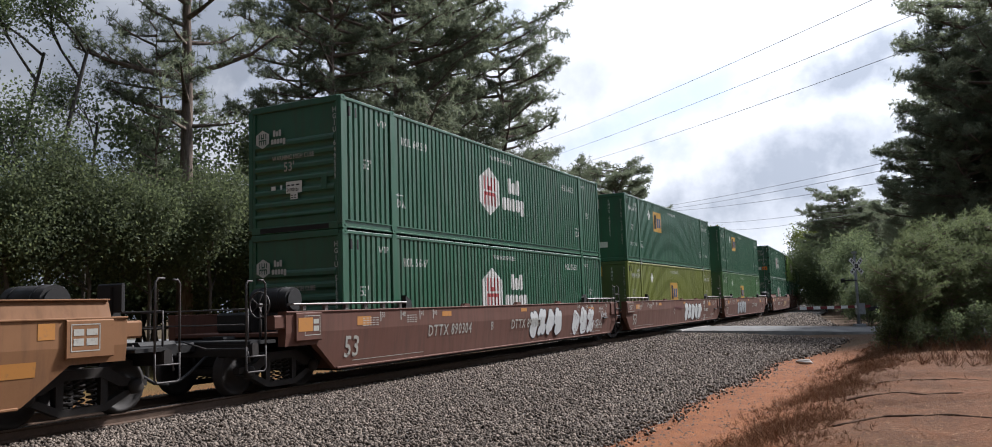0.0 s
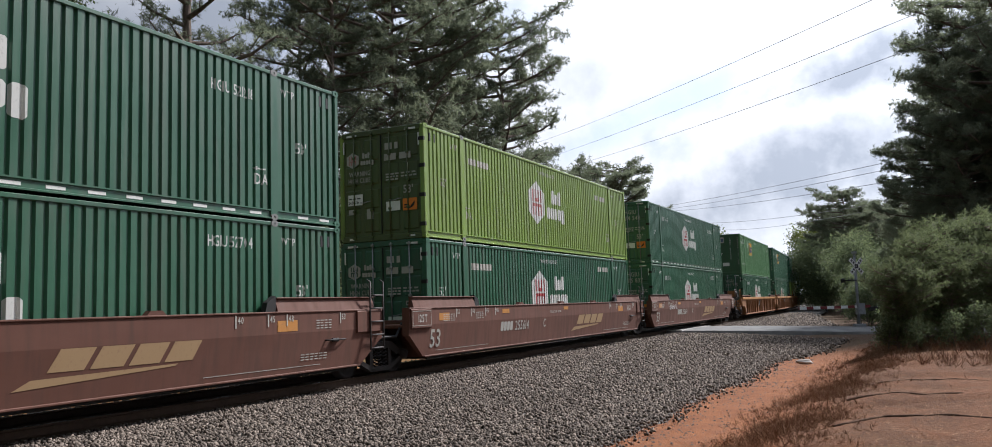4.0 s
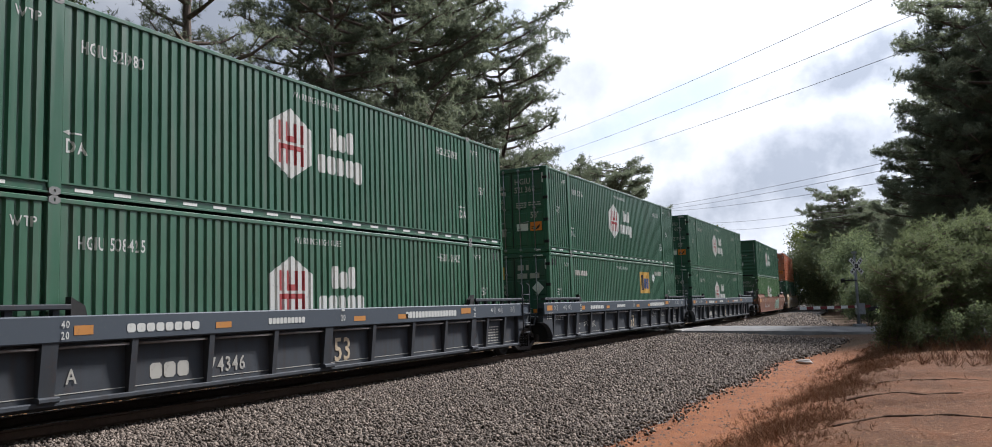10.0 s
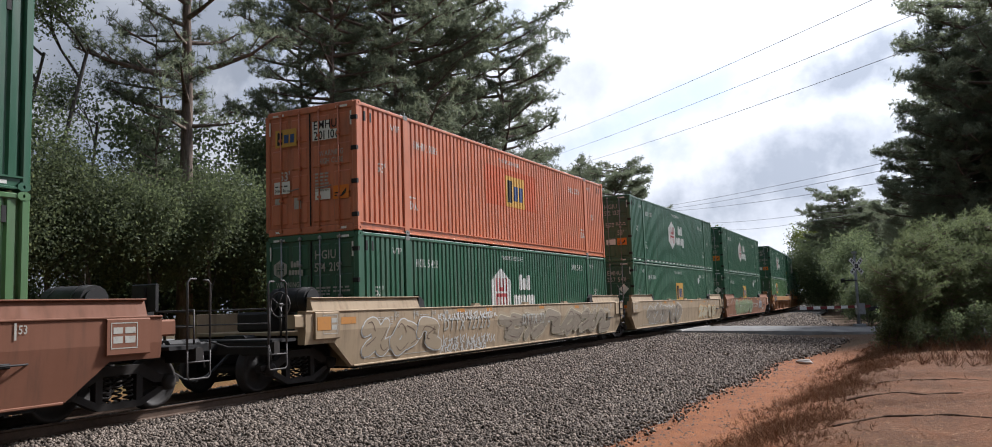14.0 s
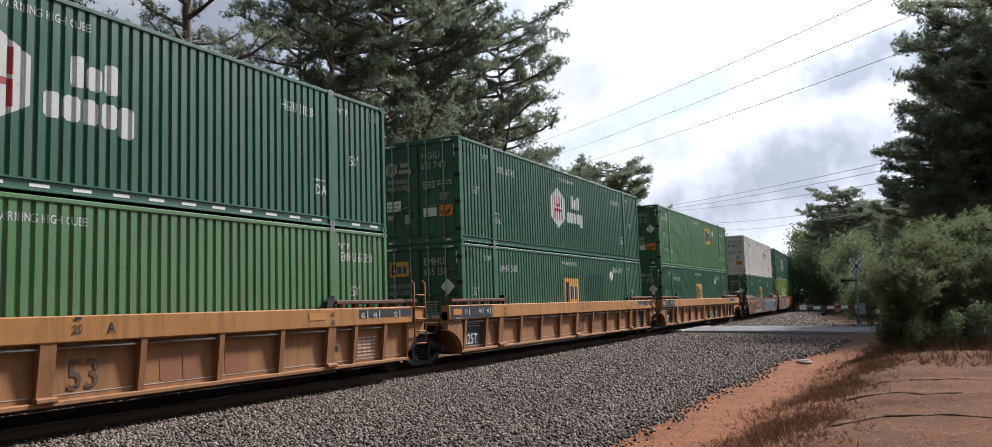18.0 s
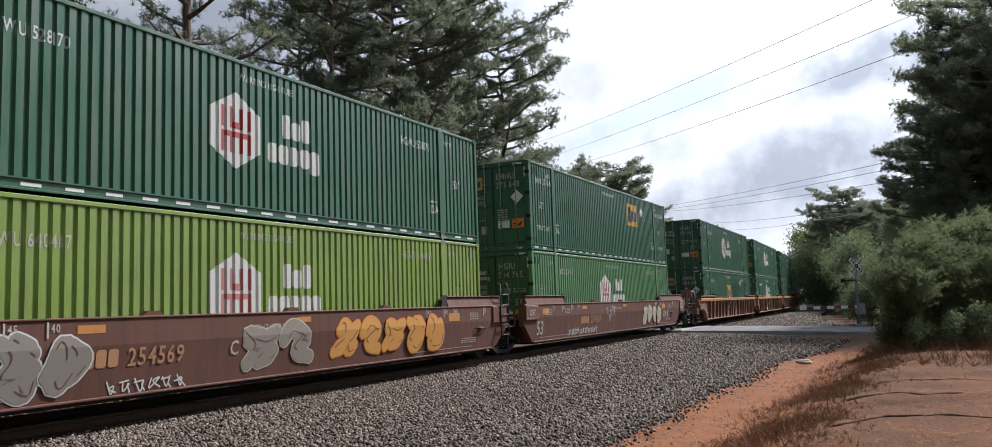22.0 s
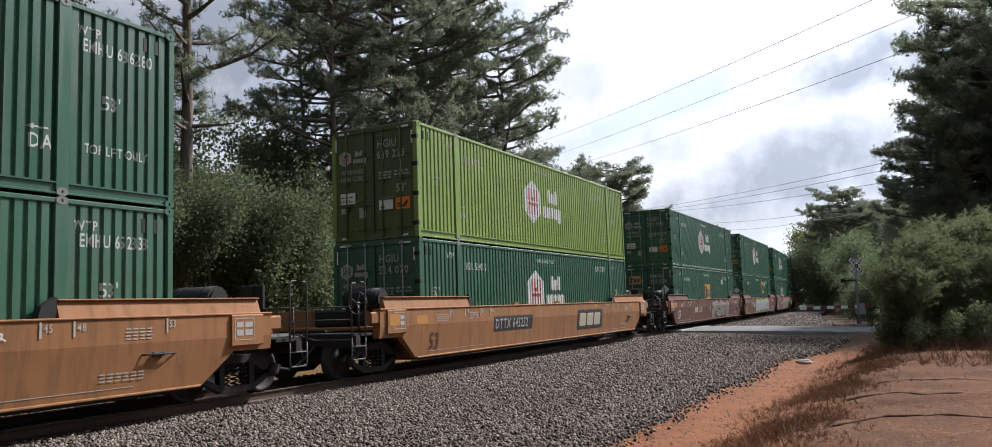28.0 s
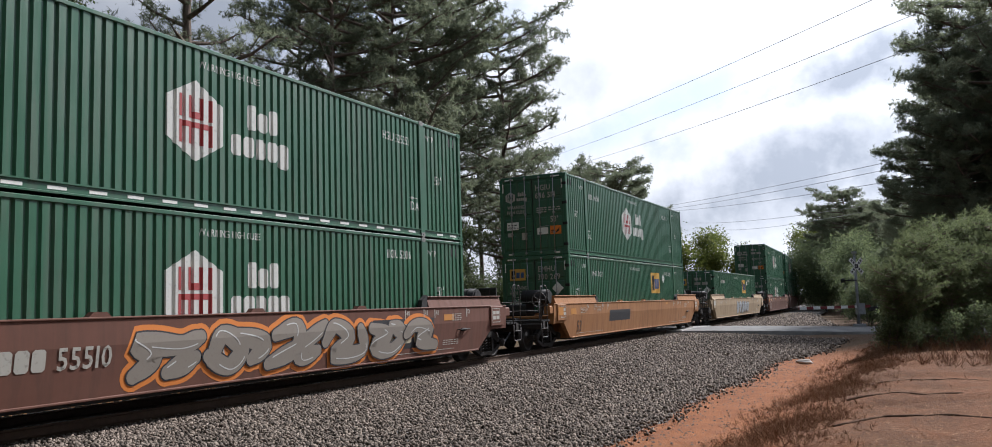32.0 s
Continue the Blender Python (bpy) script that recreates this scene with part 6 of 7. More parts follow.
                g.tube(ring, 0.017, 6, False)
                for k in range(5):
                    a = 2 * math.pi * k / 5
                    g.tube([(1.12, sgn * 10.39, 1.62), (1.12 + 0.24 * math.cos(a), sgn * 10.36, 1.62 + 0.24 * math.sin(a))], 0.011, 5)
                return g.tube([(1.12, sgn * 10.3, 1.62), (1.12, sgn * 10.42, 1.62)], 0.035, 8).tube([(1.12, sgn * 10.34, 1.62), (1.12, sgn * 10.34, 0.98)], 0.022, 6).mesh("hand_brake_wheel")
            if sgn < 0:
                end("hand_brake_wheel", "bwheel", handwheel, M_RAILBAR, "spoked hand brake wheel")
            end("uncoupling_lever", "lever", lambda: Geo().tube([(1.48, sgn * 11.0, 0.62), (1.44, sgn * 11.0, 0.86), (0.5, sgn * 11.06, 0.86), (0.2, sgn * 11.3, 1.0)], 0.016, 6).mesh("uncoupling_lever"), M_RAILBAR)
            end("air_hose", "airhose", lambda: Geo().tube([(0.42, sgn * a, b) for a, b in ((10.6, 0.74), (11.0, 0.7), (11.3, 0.5), (11.55, 0.36), (11.84, 0.31))], 0.03, 7).mesh("air_hose"), M_DARK)
            end("end_bracket", "bracket", lambda: box(1.3, 1.5, e - 0.02, e + 0.28, 1.16, 1.42, cut=0.03).mesh("end_bracket"), M)
            truck(ob, sgn * 9.72, unit)
        else:
            end("articulation", "art", lambda: box(-0.45, 0.45, 9.2, 9.81, 0.7, 1.1, cut=0.08).mesh("articulation"), M_DARK)
            if not ribbed:
                end("data_box", "dboxj", lambda: box(1.5, 1.56, 8.3, 9.2, 1.0, 1.46, cut=0.02).mesh("data_box"), M)
            if sgn > 0:
                def ladder():
                    g = Geo()
                    for y in (8.72, 9.2):
                        g.tube([(1.58, y, 0.62), (1.58, y, 2.06), (1.5, y, 2.12)], 0.02, 6)
                    for z in (0.66, 0.94, 1.22, 1.5, 1.78):
                        g.tube([(1.58, 8.72, z), (1.58, 9.2, z)], 0.016, 6)
                    return g.mesh("ladder")
                part("ladder", cached("ladder_j", ladder), M_RAILBAR if not ribbed else M, ob)
                def hose():
                    return Geo().tube([(1.2, 9.0, 1.15), (1.3, 9.5, 0.85), (1.3, 10.1, 0.85), (1.2, 10.5, 1.15)], 0.03, 6).mesh("brake_hose")
                part("brake_hose", cached("hose_j", hose), M_DARK, ob)
                truck(ob, 9.81, unit)
        # container guides on top of the sides
        g0 = 5.95
        def guide():
            ys = sorted((sgn * g0, sgn * (e - 0.25)))
            g = Geo()
            if ribbed or thin:
                g.box(1.33, 1.5, ys[0], ys[1], 1.6, 1.68 if ribbed else 1.64, 0.015)
                for k in range(6):
                    y = sgn * (g0 + 0.2 + k * (e - 0.8 - g0) / 5)
                    g.box(1.38, 1.46, y - 0.05, y + 0.05, 1.5, 1.62)
            else:
                g.prism([(1.33, 1.47), (1.50, 1.47), (1.42, 1.72), (1.36, 1.74)], 1, ys[0], ys[1])
                g.box(1.34, 1.47, ys[0], ys[1], 1.725, 1.75, 0.008)
            return g.mesh("container_guide")
        end("container_guide", "guide%d%d" % (ribbed, thin), guide, M_PIPE if thin else car_paint("brown") if ribbed and M.name != "car_paint_grey" else M)
        def horn():
            g = Geo().prism([(sgn * (g0 - 0.02), 1.46), (sgn * (g0 - 0.3), 1.46), (sgn * (g0 - 0.24), 1.66), (sgn * (g0 - 0.02), 1.78)], 0, 1.34, 1.46)
            return g.mesh("guide_horn")
        end("guide_horn", "horn", horn, M_DARK)


CAR_PAINT = {
    "brown": (0.126, 0.054, 0.036), "redbrown": (0.19, 0.078, 0.043), "tan": (0.32, 0.16, 0.082), "amber": (0.4, 0.185, 0.055), "buff": (0.36, 0.18, 0.09),
    "grey": (0.042, 0.047, 0.054), "dusty": (0.29, 0.135, 0.054), "drab": (0.22, 0.105, 0.045), "tangerine": (0.30, 0.135, 0.05), "copper": (0.23, 0.10, 0.05), "silver": (0.36, 0.265, 0.165), "rust": (0.22, 0.112, 0.066),
}
CAR_WORDS = {"brown": "brown", "redbrown": "red-brown", "tan": "tan", "amber": "amber yellow", "buff": "buff", "grey": "dark grey", "silver": "grey graffitied", "rust": "rusty brown", "drab": "dirty amber", "tangerine": "amber orange", "copper": "orange-brown"}


def car_paint(col):
    return steel_paint("car_paint_" + col, tuple(k * 0.88 for k in CAR_PAINT[col]), 0.45, 0.66, 0.25 if col in ("tan", "rust", "buff", "silver", "drab", "dusty") else 0.12, (0.06, 0.045, 0.035), 0.2)


def on_car(polys, name, ribbed, lift=0.005, z_cut=None):
    """Marking on a car's side; it bends with the side at the crease. Overlapping pieces lie a hair apart."""
    g = Geo()
    z_cut = z_cut or (1.36 if ribbed else 1.08)
    z_cut = 1.08 if not ribbed else z_cut
    for i, poly in enumerate(polys):
        k = lift + (i % 13) * 0.0006
        if ribbed:
            g.flat([poly], lambda u, w: ((1.39 if w < z_cut else 1.56) + (0.11 if abs(u) > 8.5 and w < z_cut else 0) + k, u, w))
        else:
            turned = fold([[(w, u) for u, w in poly]], [z_cut])
            g.flat([[(u, w) for w, u in p] for p in turned], lambda u, w: (xo(w) + k, u, w))
    return g.mesh(name)


def blob(rnd, cu, cv, ru, rv, n=16, rough=0.18):
    return [(cu + ru * math.cos(2 * math.pi * k / n) * (1 + rnd.uniform(-rough, rough)), cv + rv * math.sin(2 * math.pi * k / n) * (1 + rnd.uniform(-rough, rough))) for k in range(n)]


def stroke(pts, w):
    """A painted line of width w through points, as quads."""
    out = []
    for a, b in zip(pts, pts[1:]):
        d = Vector((b[0] - a[0], b[1] - a[1]))
        if d.length < 1e-4:
            continue
        n = Vector((-d.y, d.x)).normalized() * w / 2
        e = d.normalized() * w * 0.3
        out.append([(a[0] - e.x + n.x, a[1] - e.y + n.y), (a[0] - e.x - n.x, a[1] - e.y - n.y), (b[0] + e.x - n.x, b[1] + e.y - n.y), (b[0] + e.x + n.x, b[1] + e.y + n.y)])
    return out


def curve_pts(p, n=8):
    """A smooth line through control points."""
    out = []
    for i in range(len(p) - 1):
        a, b, c, d = p[max(i - 1, 0)], p[i], p[i + 1], p[min(i + 2, len(p) - 1)]
        for k in range(n):
            t = k / n
            out.append(tuple(0.5 * (2 * b[j] + (c[j] - a[j]) * t + (2 * a[j] - 5 * b[j] + 4 * c[j] - d[j]) * t * t + (3 * b[j] - a[j] - 3 * c[j] + d[j]) * t ** 3) for j in (0, 1)))
    out.append(p[-1])
    return out


# strokes of the swollen forms that the sprayed pieces are made of, in a unit box
SWELLS = (
    [[(0.0, 0.25), (0.3, 0.98), (0.62, 0.55), (0.3, 0.05), (0.02, 0.4)], [(0.5, 0.95), (0.98, 0.62), (0.7, 0.2)]],
    [[(0.02, 0.95), (0.5, 0.62), (0.22, 0.2), (0.7, 0.0), (1.0, 0.45)], [(0.55, 1.0), (0.98, 0.75)]],
    [[(0.05, 0.02), (0.34, 0.5), (0.06, 0.92), (0.6, 0.8), (1.0, 1.0)], [(0.45, 0.05), (0.9, 0.4)]],
    [[(1.0, 0.02), (0.42, 0.28), (0.75, 0.7), (0.2, 1.0), (0.0, 0.62)]],
    [[(0.0, 0.02), (0.55, 0.4), (1.0, 1.0)], [(0.05, 0.8), (0.45, 0.98), (0.62, 0.12), (1.0, 0.25)]],
    [[(0.02, 0.5), (0.28, 1.0), (0.62, 0.55), (0.26, 0.02), (0.95, 0.12), (0.9, 0.85)]],
)


def ribbon(g, pts, radius, lift, ribbed):
    """A band of paint along points, with round ends, laid on a car's side; each piece lies a hair above the last."""
    def lay(poly, k):
        poly = [(a, min(max(b, 0.29), 1.44)) for a, b in poly]
        if ribbed:
            g.flat([poly], lambda u, w: ((1.39 if w < 1.36 else 1.56) + k, u, w))
        else:
            turned = fold([[(w, u) for u, w in poly]], [1.08])
            g.flat([[(u, w) for w, u in p] for p in turned], lambda u, w: (xo(w) + k, u, w))

    last, rim = len(pts) - 1, []
    for k in range(last + 1):
        a, b = pts[max(k - 1, 0)], pts[min(k + 1, last)]
        d = Vector((b[0] - a[0], b[1] - a[1]))
        d = d.normalized() if d.length > 1e-6 else Vector((1, 0))
        rim.append((pts[k], d, radius(k)))
    for k in range(last):
        (p, d, r), (q, e, m) = rim[k], rim[k + 1]
        lay([(p[0] - d.y * r, p[1] + d.x * r), (p[0] + d.y * r, p[1] - d.x * r), (q[0] + e.y * m, q[1] - e.x * m), (q[0] - e.y * m, q[1] + e.x * m)], lift + k * 0.00004)
    for (p, d, r), way in ((rim[0], -1), (rim[-1], 1)):
        turn = math.atan2(d.y * way, d.x * way)
        lay([(p[0] + r * math.cos(turn - math.pi / 2 + math.pi * m / 8), p[1] + r * math.sin(turn - math.pi / 2 + math.pi * m / 8)) for m in range(9)], lift + (0.00004 * (last + 1) if way > 0 else -0.00004))


def graffiti(ob, seed, u0, u1, v0, v1, fill, line, n, ribbed=False, back=None):
    """A sprayed piece: fat rounded forms overlapping in a row, each with a clean rim, shine lines and, where asked, a cloud behind."""
    rnd = random.Random(seed)
    w, h = (u1 - u0) / n, v1 - v0
    cloud, rims, fills, tone = Geo(), Geo(), Geo(), Geo()
    t = min(0.135 * h, 0.19 * w)
    rim = 0.026
    pick = rnd.sample(range(len(SWELLS)), len(SWELLS))
    m = 1.3 * t + rim
    for i in range(n):
        a0, sw = u0 + i * w - 0.1 * w, w * 1.2
        lean, tall, drop = rnd.uniform(-0.12, 0.2) * w, rnd.uniform(0.88, 1.0), rnd.uniform(0, 0.05) * h
        for j, path in enumerate(SWELLS[pick[i % len(pick)]]):
            low = 0.008 + i * 0.0075 + j * 0.0001
            path = [(a0 + m + (sw - 2 * m) * (p + rnd.uniform(-0.05, 0.05)) + lean * (q - 0.5), v0 + drop + m + (h * tall - 2 * m - drop) * q) for p, q in path]
            pts = curve_pts(path, 7)
            last = len(pts) - 1
            size = lambda k: t * (0.86 + 0.34 * math.sin(3.14 * k / last) + 0.08 * math.sin(k * 0.9 + seed))
            if back:
                ribbon(cloud, pts, lambda k: size(k) + 0.11, 0.0015 + i * 0.0002 + j * 0.0001, ribbed)
            ribbon(rims, pts, lambda k: size(k) + rim, low, ribbed)
            ribbon(fills, pts, size, low + 0.0035, ribbed)
            shine = [(p - size(k) * 0.42, q + size(k) * 0.4) for k, (p, q) in enumerate(pts)]
            ribbon(tone, shine[last // 5:last // 2 + 1], lambda k: 0.011, low + 0.0068, ribbed)
            shade = [(p + size(k) * 0.5, q - size(k) * 0.35) for k, (p, q) in enumerate(pts)]
            ribbon(tone, shade[last * 3 // 5:last * 9 // 10 + 1], lambda k: 0.009, low + 0.0068, ribbed)
    if back:
        part("graffiti_cloud", cloud.mesh("graffiti_cloud"), back, ob)
    part("graffiti_outline", rims.mesh("graffiti_outline"), line, ob)
    part("graffiti_fill", fills.mesh("graffiti_fill"), fill, ob)
    part("graffiti_shading", tone.mesh("graffiti_shading"), SP_SHINE if line is M_SPRAY["dark"] else M_SPRAY["plum"], ob)


def scribble(ob, seed, u0, u1, v0, v1, mat, n=8, ribbed=False, w=0.024):
    """A hand-sprayed tag: quick looped marks side by side."""
    rnd = random.Random(seed)
    h = v1 - v0
    n = max(3, int((u1 - u0) / (0.9 * h)))
    c = (u1 - u0) / n
    g = Geo()
    for i in range(n):
        a = u0 + i * c
        path = [(a + c * rnd.uniform(0.0, 0.3), v0 + h * rnd.uniform(0.55, 1.0)), (a + c * rnd.uniform(0.1, 0.5), v0 + h * rnd.uniform(0.0, 0.2)),
                (a + c * rnd.uniform(0.5, 0.95), v0 + h * rnd.uniform(0.5, 0.9)), (a + c * rnd.uniform(0.25, 0.6), v0 + h * rnd.uniform(0.35, 0.6)), (a + c * rnd.uniform(0.7, 1.05), v0 + h * rnd.uniform(0.0, 0.25))]
        ribbon(g, curve_pts(path, 6), lambda k: w * 0.5, 0.006 + 0.002 * i, ribbed)
        if rnd.random() < 0.5:
            q = v0 + h * rnd.uniform(0.4, 0.7)
            ribbon(g, [(a, q), (a + c * 0.6, q + h * 0.08)], lambda k: w * 0.5, 0.0075 + 0.002 * i, ribbed)
    part("sprayed_tag", g.mesh("sprayed_tag"), mat, ob)


M_SPRAY = {k: plain_paint("spray_" + k, v, 0.65, 0.3, (0.16, 0.09, 0.07)) for k, v in dict(
    white=(0.55, 0.55, 0.53), silver=(0.36, 0.37, 0.38), blue=(0.22, 0.33, 0.42), sage=(0.19, 0.24, 0.12), dark=(0.035, 0.035, 0.04), grey=(0.24, 0.24, 0.24), cream=(0.46, 0.40, 0.28), seafoam=(0.19, 0.28, 0.22),
    acid=(0.30, 0.42, 0.05), flame=(0.62, 0.20, 0.04), amber=(0.55, 0.27, 0.06), mint=(0.42, 0.5, 0.38), maroon=(0.10, 0.02, 0.03), tanmark=(0.36, 0.235, 0.12), moss=(0.27, 0.28, 0.15), dusk=(0.12, 0.175, 0.23), ash=(0.24, 0.21, 0.175), sand=(0.34, 0.265, 0.175), clay=(0.25, 0.205, 0.15), plum=(0.12, 0.07, 0.05)).items()}


SP_SHINE = M_SPRAY["white"]
M_RAILBAR = bare("dusty_handrail_steel", (0.085, 0.075, 0.07), 0.6, 0.3)
M_PIPE = bare("grey_train_pipe", (0.24, 0.215, 0.2), 0.55, 0.3)


def chord_scale(ob, marks):
    """Length marks along the top chord of a panelled car, and the notes on its end bays."""
    dark = marks.get("chord")
    mat = M_WHITE
    polys = []
    for t, u in (("53", -8.45), ("48", -7.68), ("45", -7.25), ("45", 6.66), ("48", 7.1), ("53", 7.9)):
        p, _ = lettering(t, 0.11, 0.8)
        polys += shifted(p, u, 1.3) + [rect(u + 0.22, u + 0.245, 1.26, 1.45)]
    two = []
    for u in (-6.15, 5.66):
        for t, v in (("40", 1.35), ("20", 1.2)):
            p, _ = lettering(t, 0.1, 0.8)
            two += shifted(p, u, v)
    mid, _ = lettering("20", 0.12, 0.8)
    two += shifted(mid, 0.0, 1.27) + [rect(0.03, 0.13, 1.46, 1.5)]
    if dark:
        part("end_band", cached("bandn", lambda: on_car([rect(-9.2, -6.9, 1.17, 1.5), rect(6.6, 8.6, 1.3, 1.48)], "end_band", True, 0.003, 1.15)), M_BLACKPANEL, ob)
        part("sill_patch", cached("sillp", lambda: on_car([rect(-8.3, -5.85, 0.33, 0.42), rect(5.9, 7.6, 0.33, 0.42)], "sill_patch", True, 0.003, 1.15)), car_paint("redbrown"), ob)
    part("length_scale", cached("chscale", lambda: on_car(polys, "length_scale", True, 0.008, 1.15)), mat, ob)
    part("length_scale", cached("chtwo", lambda: on_car(two, "length_scale", True, 0.008, 1.15)), M_BLACK if dark else mat, ob)
    part("reflective_patch", cached("chpatch", lambda: on_car([rect(-9.05, -8.62, 1.27, 1.43), rect(5.0, 5.5, 1.3, 1.44)], "reflective_patch", True, 0.008, 1.15)), M_CARPATCH, ob)
    fine = lambda: on_car([r for i in range(6) for r in bars(6.75, 7.45, 0.5 + i * 0.075, 0.53 + i * 0.075, 4, i)] + [r for i in range(4) for r in bars(-8.95, -8.55, 1.0 + i * 0.06, 1.02 + i * 0.06, 3, i + 7)]
                          + [r for i in range(3) for r in bars(-8.2, -7.3, 0.95 + i * 0.05, 0.97 + i * 0.05, 5, i + 17)], "small_print", True, 0.008, 1.15)
    part("small_print", cached("chfine", fine), M_FADED, ob)
    drain = cached("drain", lambda: Geo().tube([(1.388, 6.05, 0.7), (1.394, 6.05, 0.7)], 0.07, 14).mesh("drain_hole"))
    part("drain_hole", drain, M_DARK, ob)


def well_car(unit, col, style, near, far, marks):
    """marks: text at (u, v, height), patches, big length mark, graffiti."""
    panelled = style == "panelled"
    ribbed = style == "ribbed" or panelled
    low = 1.15 if panelled else 1.36
    crease = 1.15 if panelled else 1.36
    M = car_paint("dusty" if marks.get("chord") and col != "rust" else col)
    a, b = REACH[near], REACH[far]
    form = "ribbed-side" if ribbed else "plain-side"
    more = ", sprayed with graffiti" if marks.get("graffiti") else ""
    ob = thing("well_car", "%s %s double-stack well car on the rails%s" % (CAR_WORDS[col], form, more), "well car", "well cars of the train")
    flip = Matrix.Rotation(math.pi, 4, "Z")
    for m, p, q in ((Matrix(), a, b), (flip, b, a)):
        if ribbed:
            part("side_plate", cached("rp", ribbed_plate), M, ob, at=m)
            for sgn, e in ((-1, p), (1, q)):
                part("end_plate", cached("ep%d%g" % (sgn, e), lambda: end_plate(sgn, e)), M, ob, at=m)
            part("top_chord", cached("rc%g%g%g" % (p, q, low), lambda: ribbed_chord(p, q, low)), marks.get("band") or (car_paint("amber") if marks.get("chord") else M), ob, at=m)
            part("lower_chord", cached("rl", ribbed_lower), M, ob, at=m)
        else:
            part("side_plate", cached("sp%g%g" % (p, q), lambda: smooth_side(p, q)), M, ob, at=m)
            part("top_flange", cached("sf%g%g" % (p, q), lambda: top_flange(p, q)), M, ob, at=m)
            part("lower_flange", cached("sl", lower_flange), M, ob, at=m)
    if panelled:
        for y in WIDE_RIBS[0]:
            part("rib", cached("rib0", lambda: rib_mesh(False)), M, ob, at=(0, y, 0))
        for y in WIDE_RIBS[1]:
            part("post", cached("rib1", lambda: rib_mesh(True)), M, ob, at=(0, y, 0))
            part("post_foot", cached("foot", lambda: Geo().box(1.4, 1.56, -0.16, 0.14, 0.36, 0.44, 0.02).mesh("post_foot")), M, ob, at=(0, y, 0))
        ys = sorted(WIDE_RIBS[0] + WIDE_RIBS[1])
        for y0, y1 in zip(ys, ys[1:]):
            part("pipe", cached("pipe%.2f" % (y1 - y0), lambda: Geo().tube([(1.47, 0.05, 1.085), (1.47, y1 - y0 - 0.05, 1.085)], 0.022, 8).mesh("pipe")), M_PIPE, ob, at=(0, y0, 0))
        part("seam", cached("seam", lambda: Geo().box(1.39, 1.397, -8.4, 8.4, 0.44, 0.452).mesh("seam")), M_FADED, ob)
        chord_scale(ob, marks)
    elif ribbed:
        for y in RIBS[0]:
            part("rib", cached("rib0", lambda: rib_mesh(False)), M, ob, at=(0, y, 0))
        for y in RIBS[1]:
            part("post", cached("rib1", lambda: rib_mesh(True)), M, ob, at=(0, y, 0))
        part("tie_chain", cached("chain", lambda: Geo().tube([(1.5, -2.0, 1.33), (1.45, -1.9, 1.08), (1.42, -1.68, 0.87), (1.43, -1.5, 0.88), (1.47, -1.25, 1.08), (1.5, -1.08, 1.33)], 0.032, 6).box(1.39, 1.47, -1.78, -1.5, 0.78, 0.9, 0.02).mesh("tie_chain")), M_DARK, ob)
    part("well_floor", cached("wfloor", lambda: Geo().box(-1.32, 1.32, -8.2, 8.2, 0.25, 0.306, 0.01).mesh("well_floor")), M_DARK, ob)
    car_ends(ob, M, near, far, ribbed, unit, bool(marks.get("thin")))
    # writing
    for text, u, v, h, mat in marks.get("text", ()):
        polys, w = lettering(text, h, 0.85, 0.1)
        part("reporting_mark", on_car(shifted(polys, u, v), "reporting_mark", ribbed, 0.008, crease), mat, ob)
    yel = marks.get("patch", M_CARPATCH)
    for u, w, v, h in marks.get("patches", ()):
        part("reflective_patch", on_car([rect(u, u + w, v, v + h)], "reflective_patch", ribbed, 0.005, crease), yel, ob)
    if not ribbed:
        fine = cached("carfine_%s" % near, lambda: on_car([r for i in range(4) for r in bars(-7.7, -7.1, 1.14 + i * 0.05, 1.158 + i * 0.05, 5, i)]
                      + [r for i in range(3) for r in bars(6.6, 7.4, 0.55 + i * 0.05, 0.57 + i * 0.05, 6, i + 9)]
                      + [r for i in range(4) for r in bars(-6.0, -5.55, 1.16 + i * 0.05, 1.178 + i * 0.05, 4, i + 30)]
                      + [r for i in range(4) for r in bars(7.0, 7.5, 1.14 + i * 0.05, 1.158 + i * 0.05, 4, i + 50)], "small_print", False))
        part("small_print", fine, M_FADED, ob)
        pos = [("53", -7.0), ("48", -6.2), ("45", -5.4), ("40", -6.0 + 1.2), ("40", 4.9), ("45", 5.7), ("48", 6.2), ("53", 7.8)]
        polys = []
        for t, u in pos:
            p, w = lettering(t, 0.11, 0.8)
            polys += shifted(p, u, 1.3) + [rect(u - 0.06, u - 0.03, 1.22, 1.44)]
        part("length_scale", on_car(polys, "length_scale", False), M_FADED, ob)
        line = [rect(-8.0, -5.2, 0.44, 0.452), rect(4.2, 7.2, 0.44, 0.452)]
        part("painted_line", cached("painted_line", lambda: on_car(line, "painted_line", False)), M_FADED, ob)
        if near == "joint":
            ton, w = lettering("125T", 0.17, 0.8)
            rim = [rect(-9.16, -8.34, 1.06, 1.072), rect(-9.16, -8.34, 1.398, 1.41), rect(-9.16, -9.148, 1.072, 1.398), rect(-8.352, -8.34, 1.072, 1.398)]
            part("load_mark", cached("ton", lambda: Geo().flat(shifted(ton, -8.75 - w / 2 + 0.04, 1.15) + rim, lambda u, v: (1.565, u, v)).mesh("load_mark")), M_FADED, ob)
        else:
            part("data_panel", cached("dp_" + near, lambda: Geo().box(1.56, 1.565, -a + 0.3, -a + 0.72, 1.1, 1.36).mesh("data_panel")), M_CARPATCH if marks.get("patches") else M_FADED, ob)
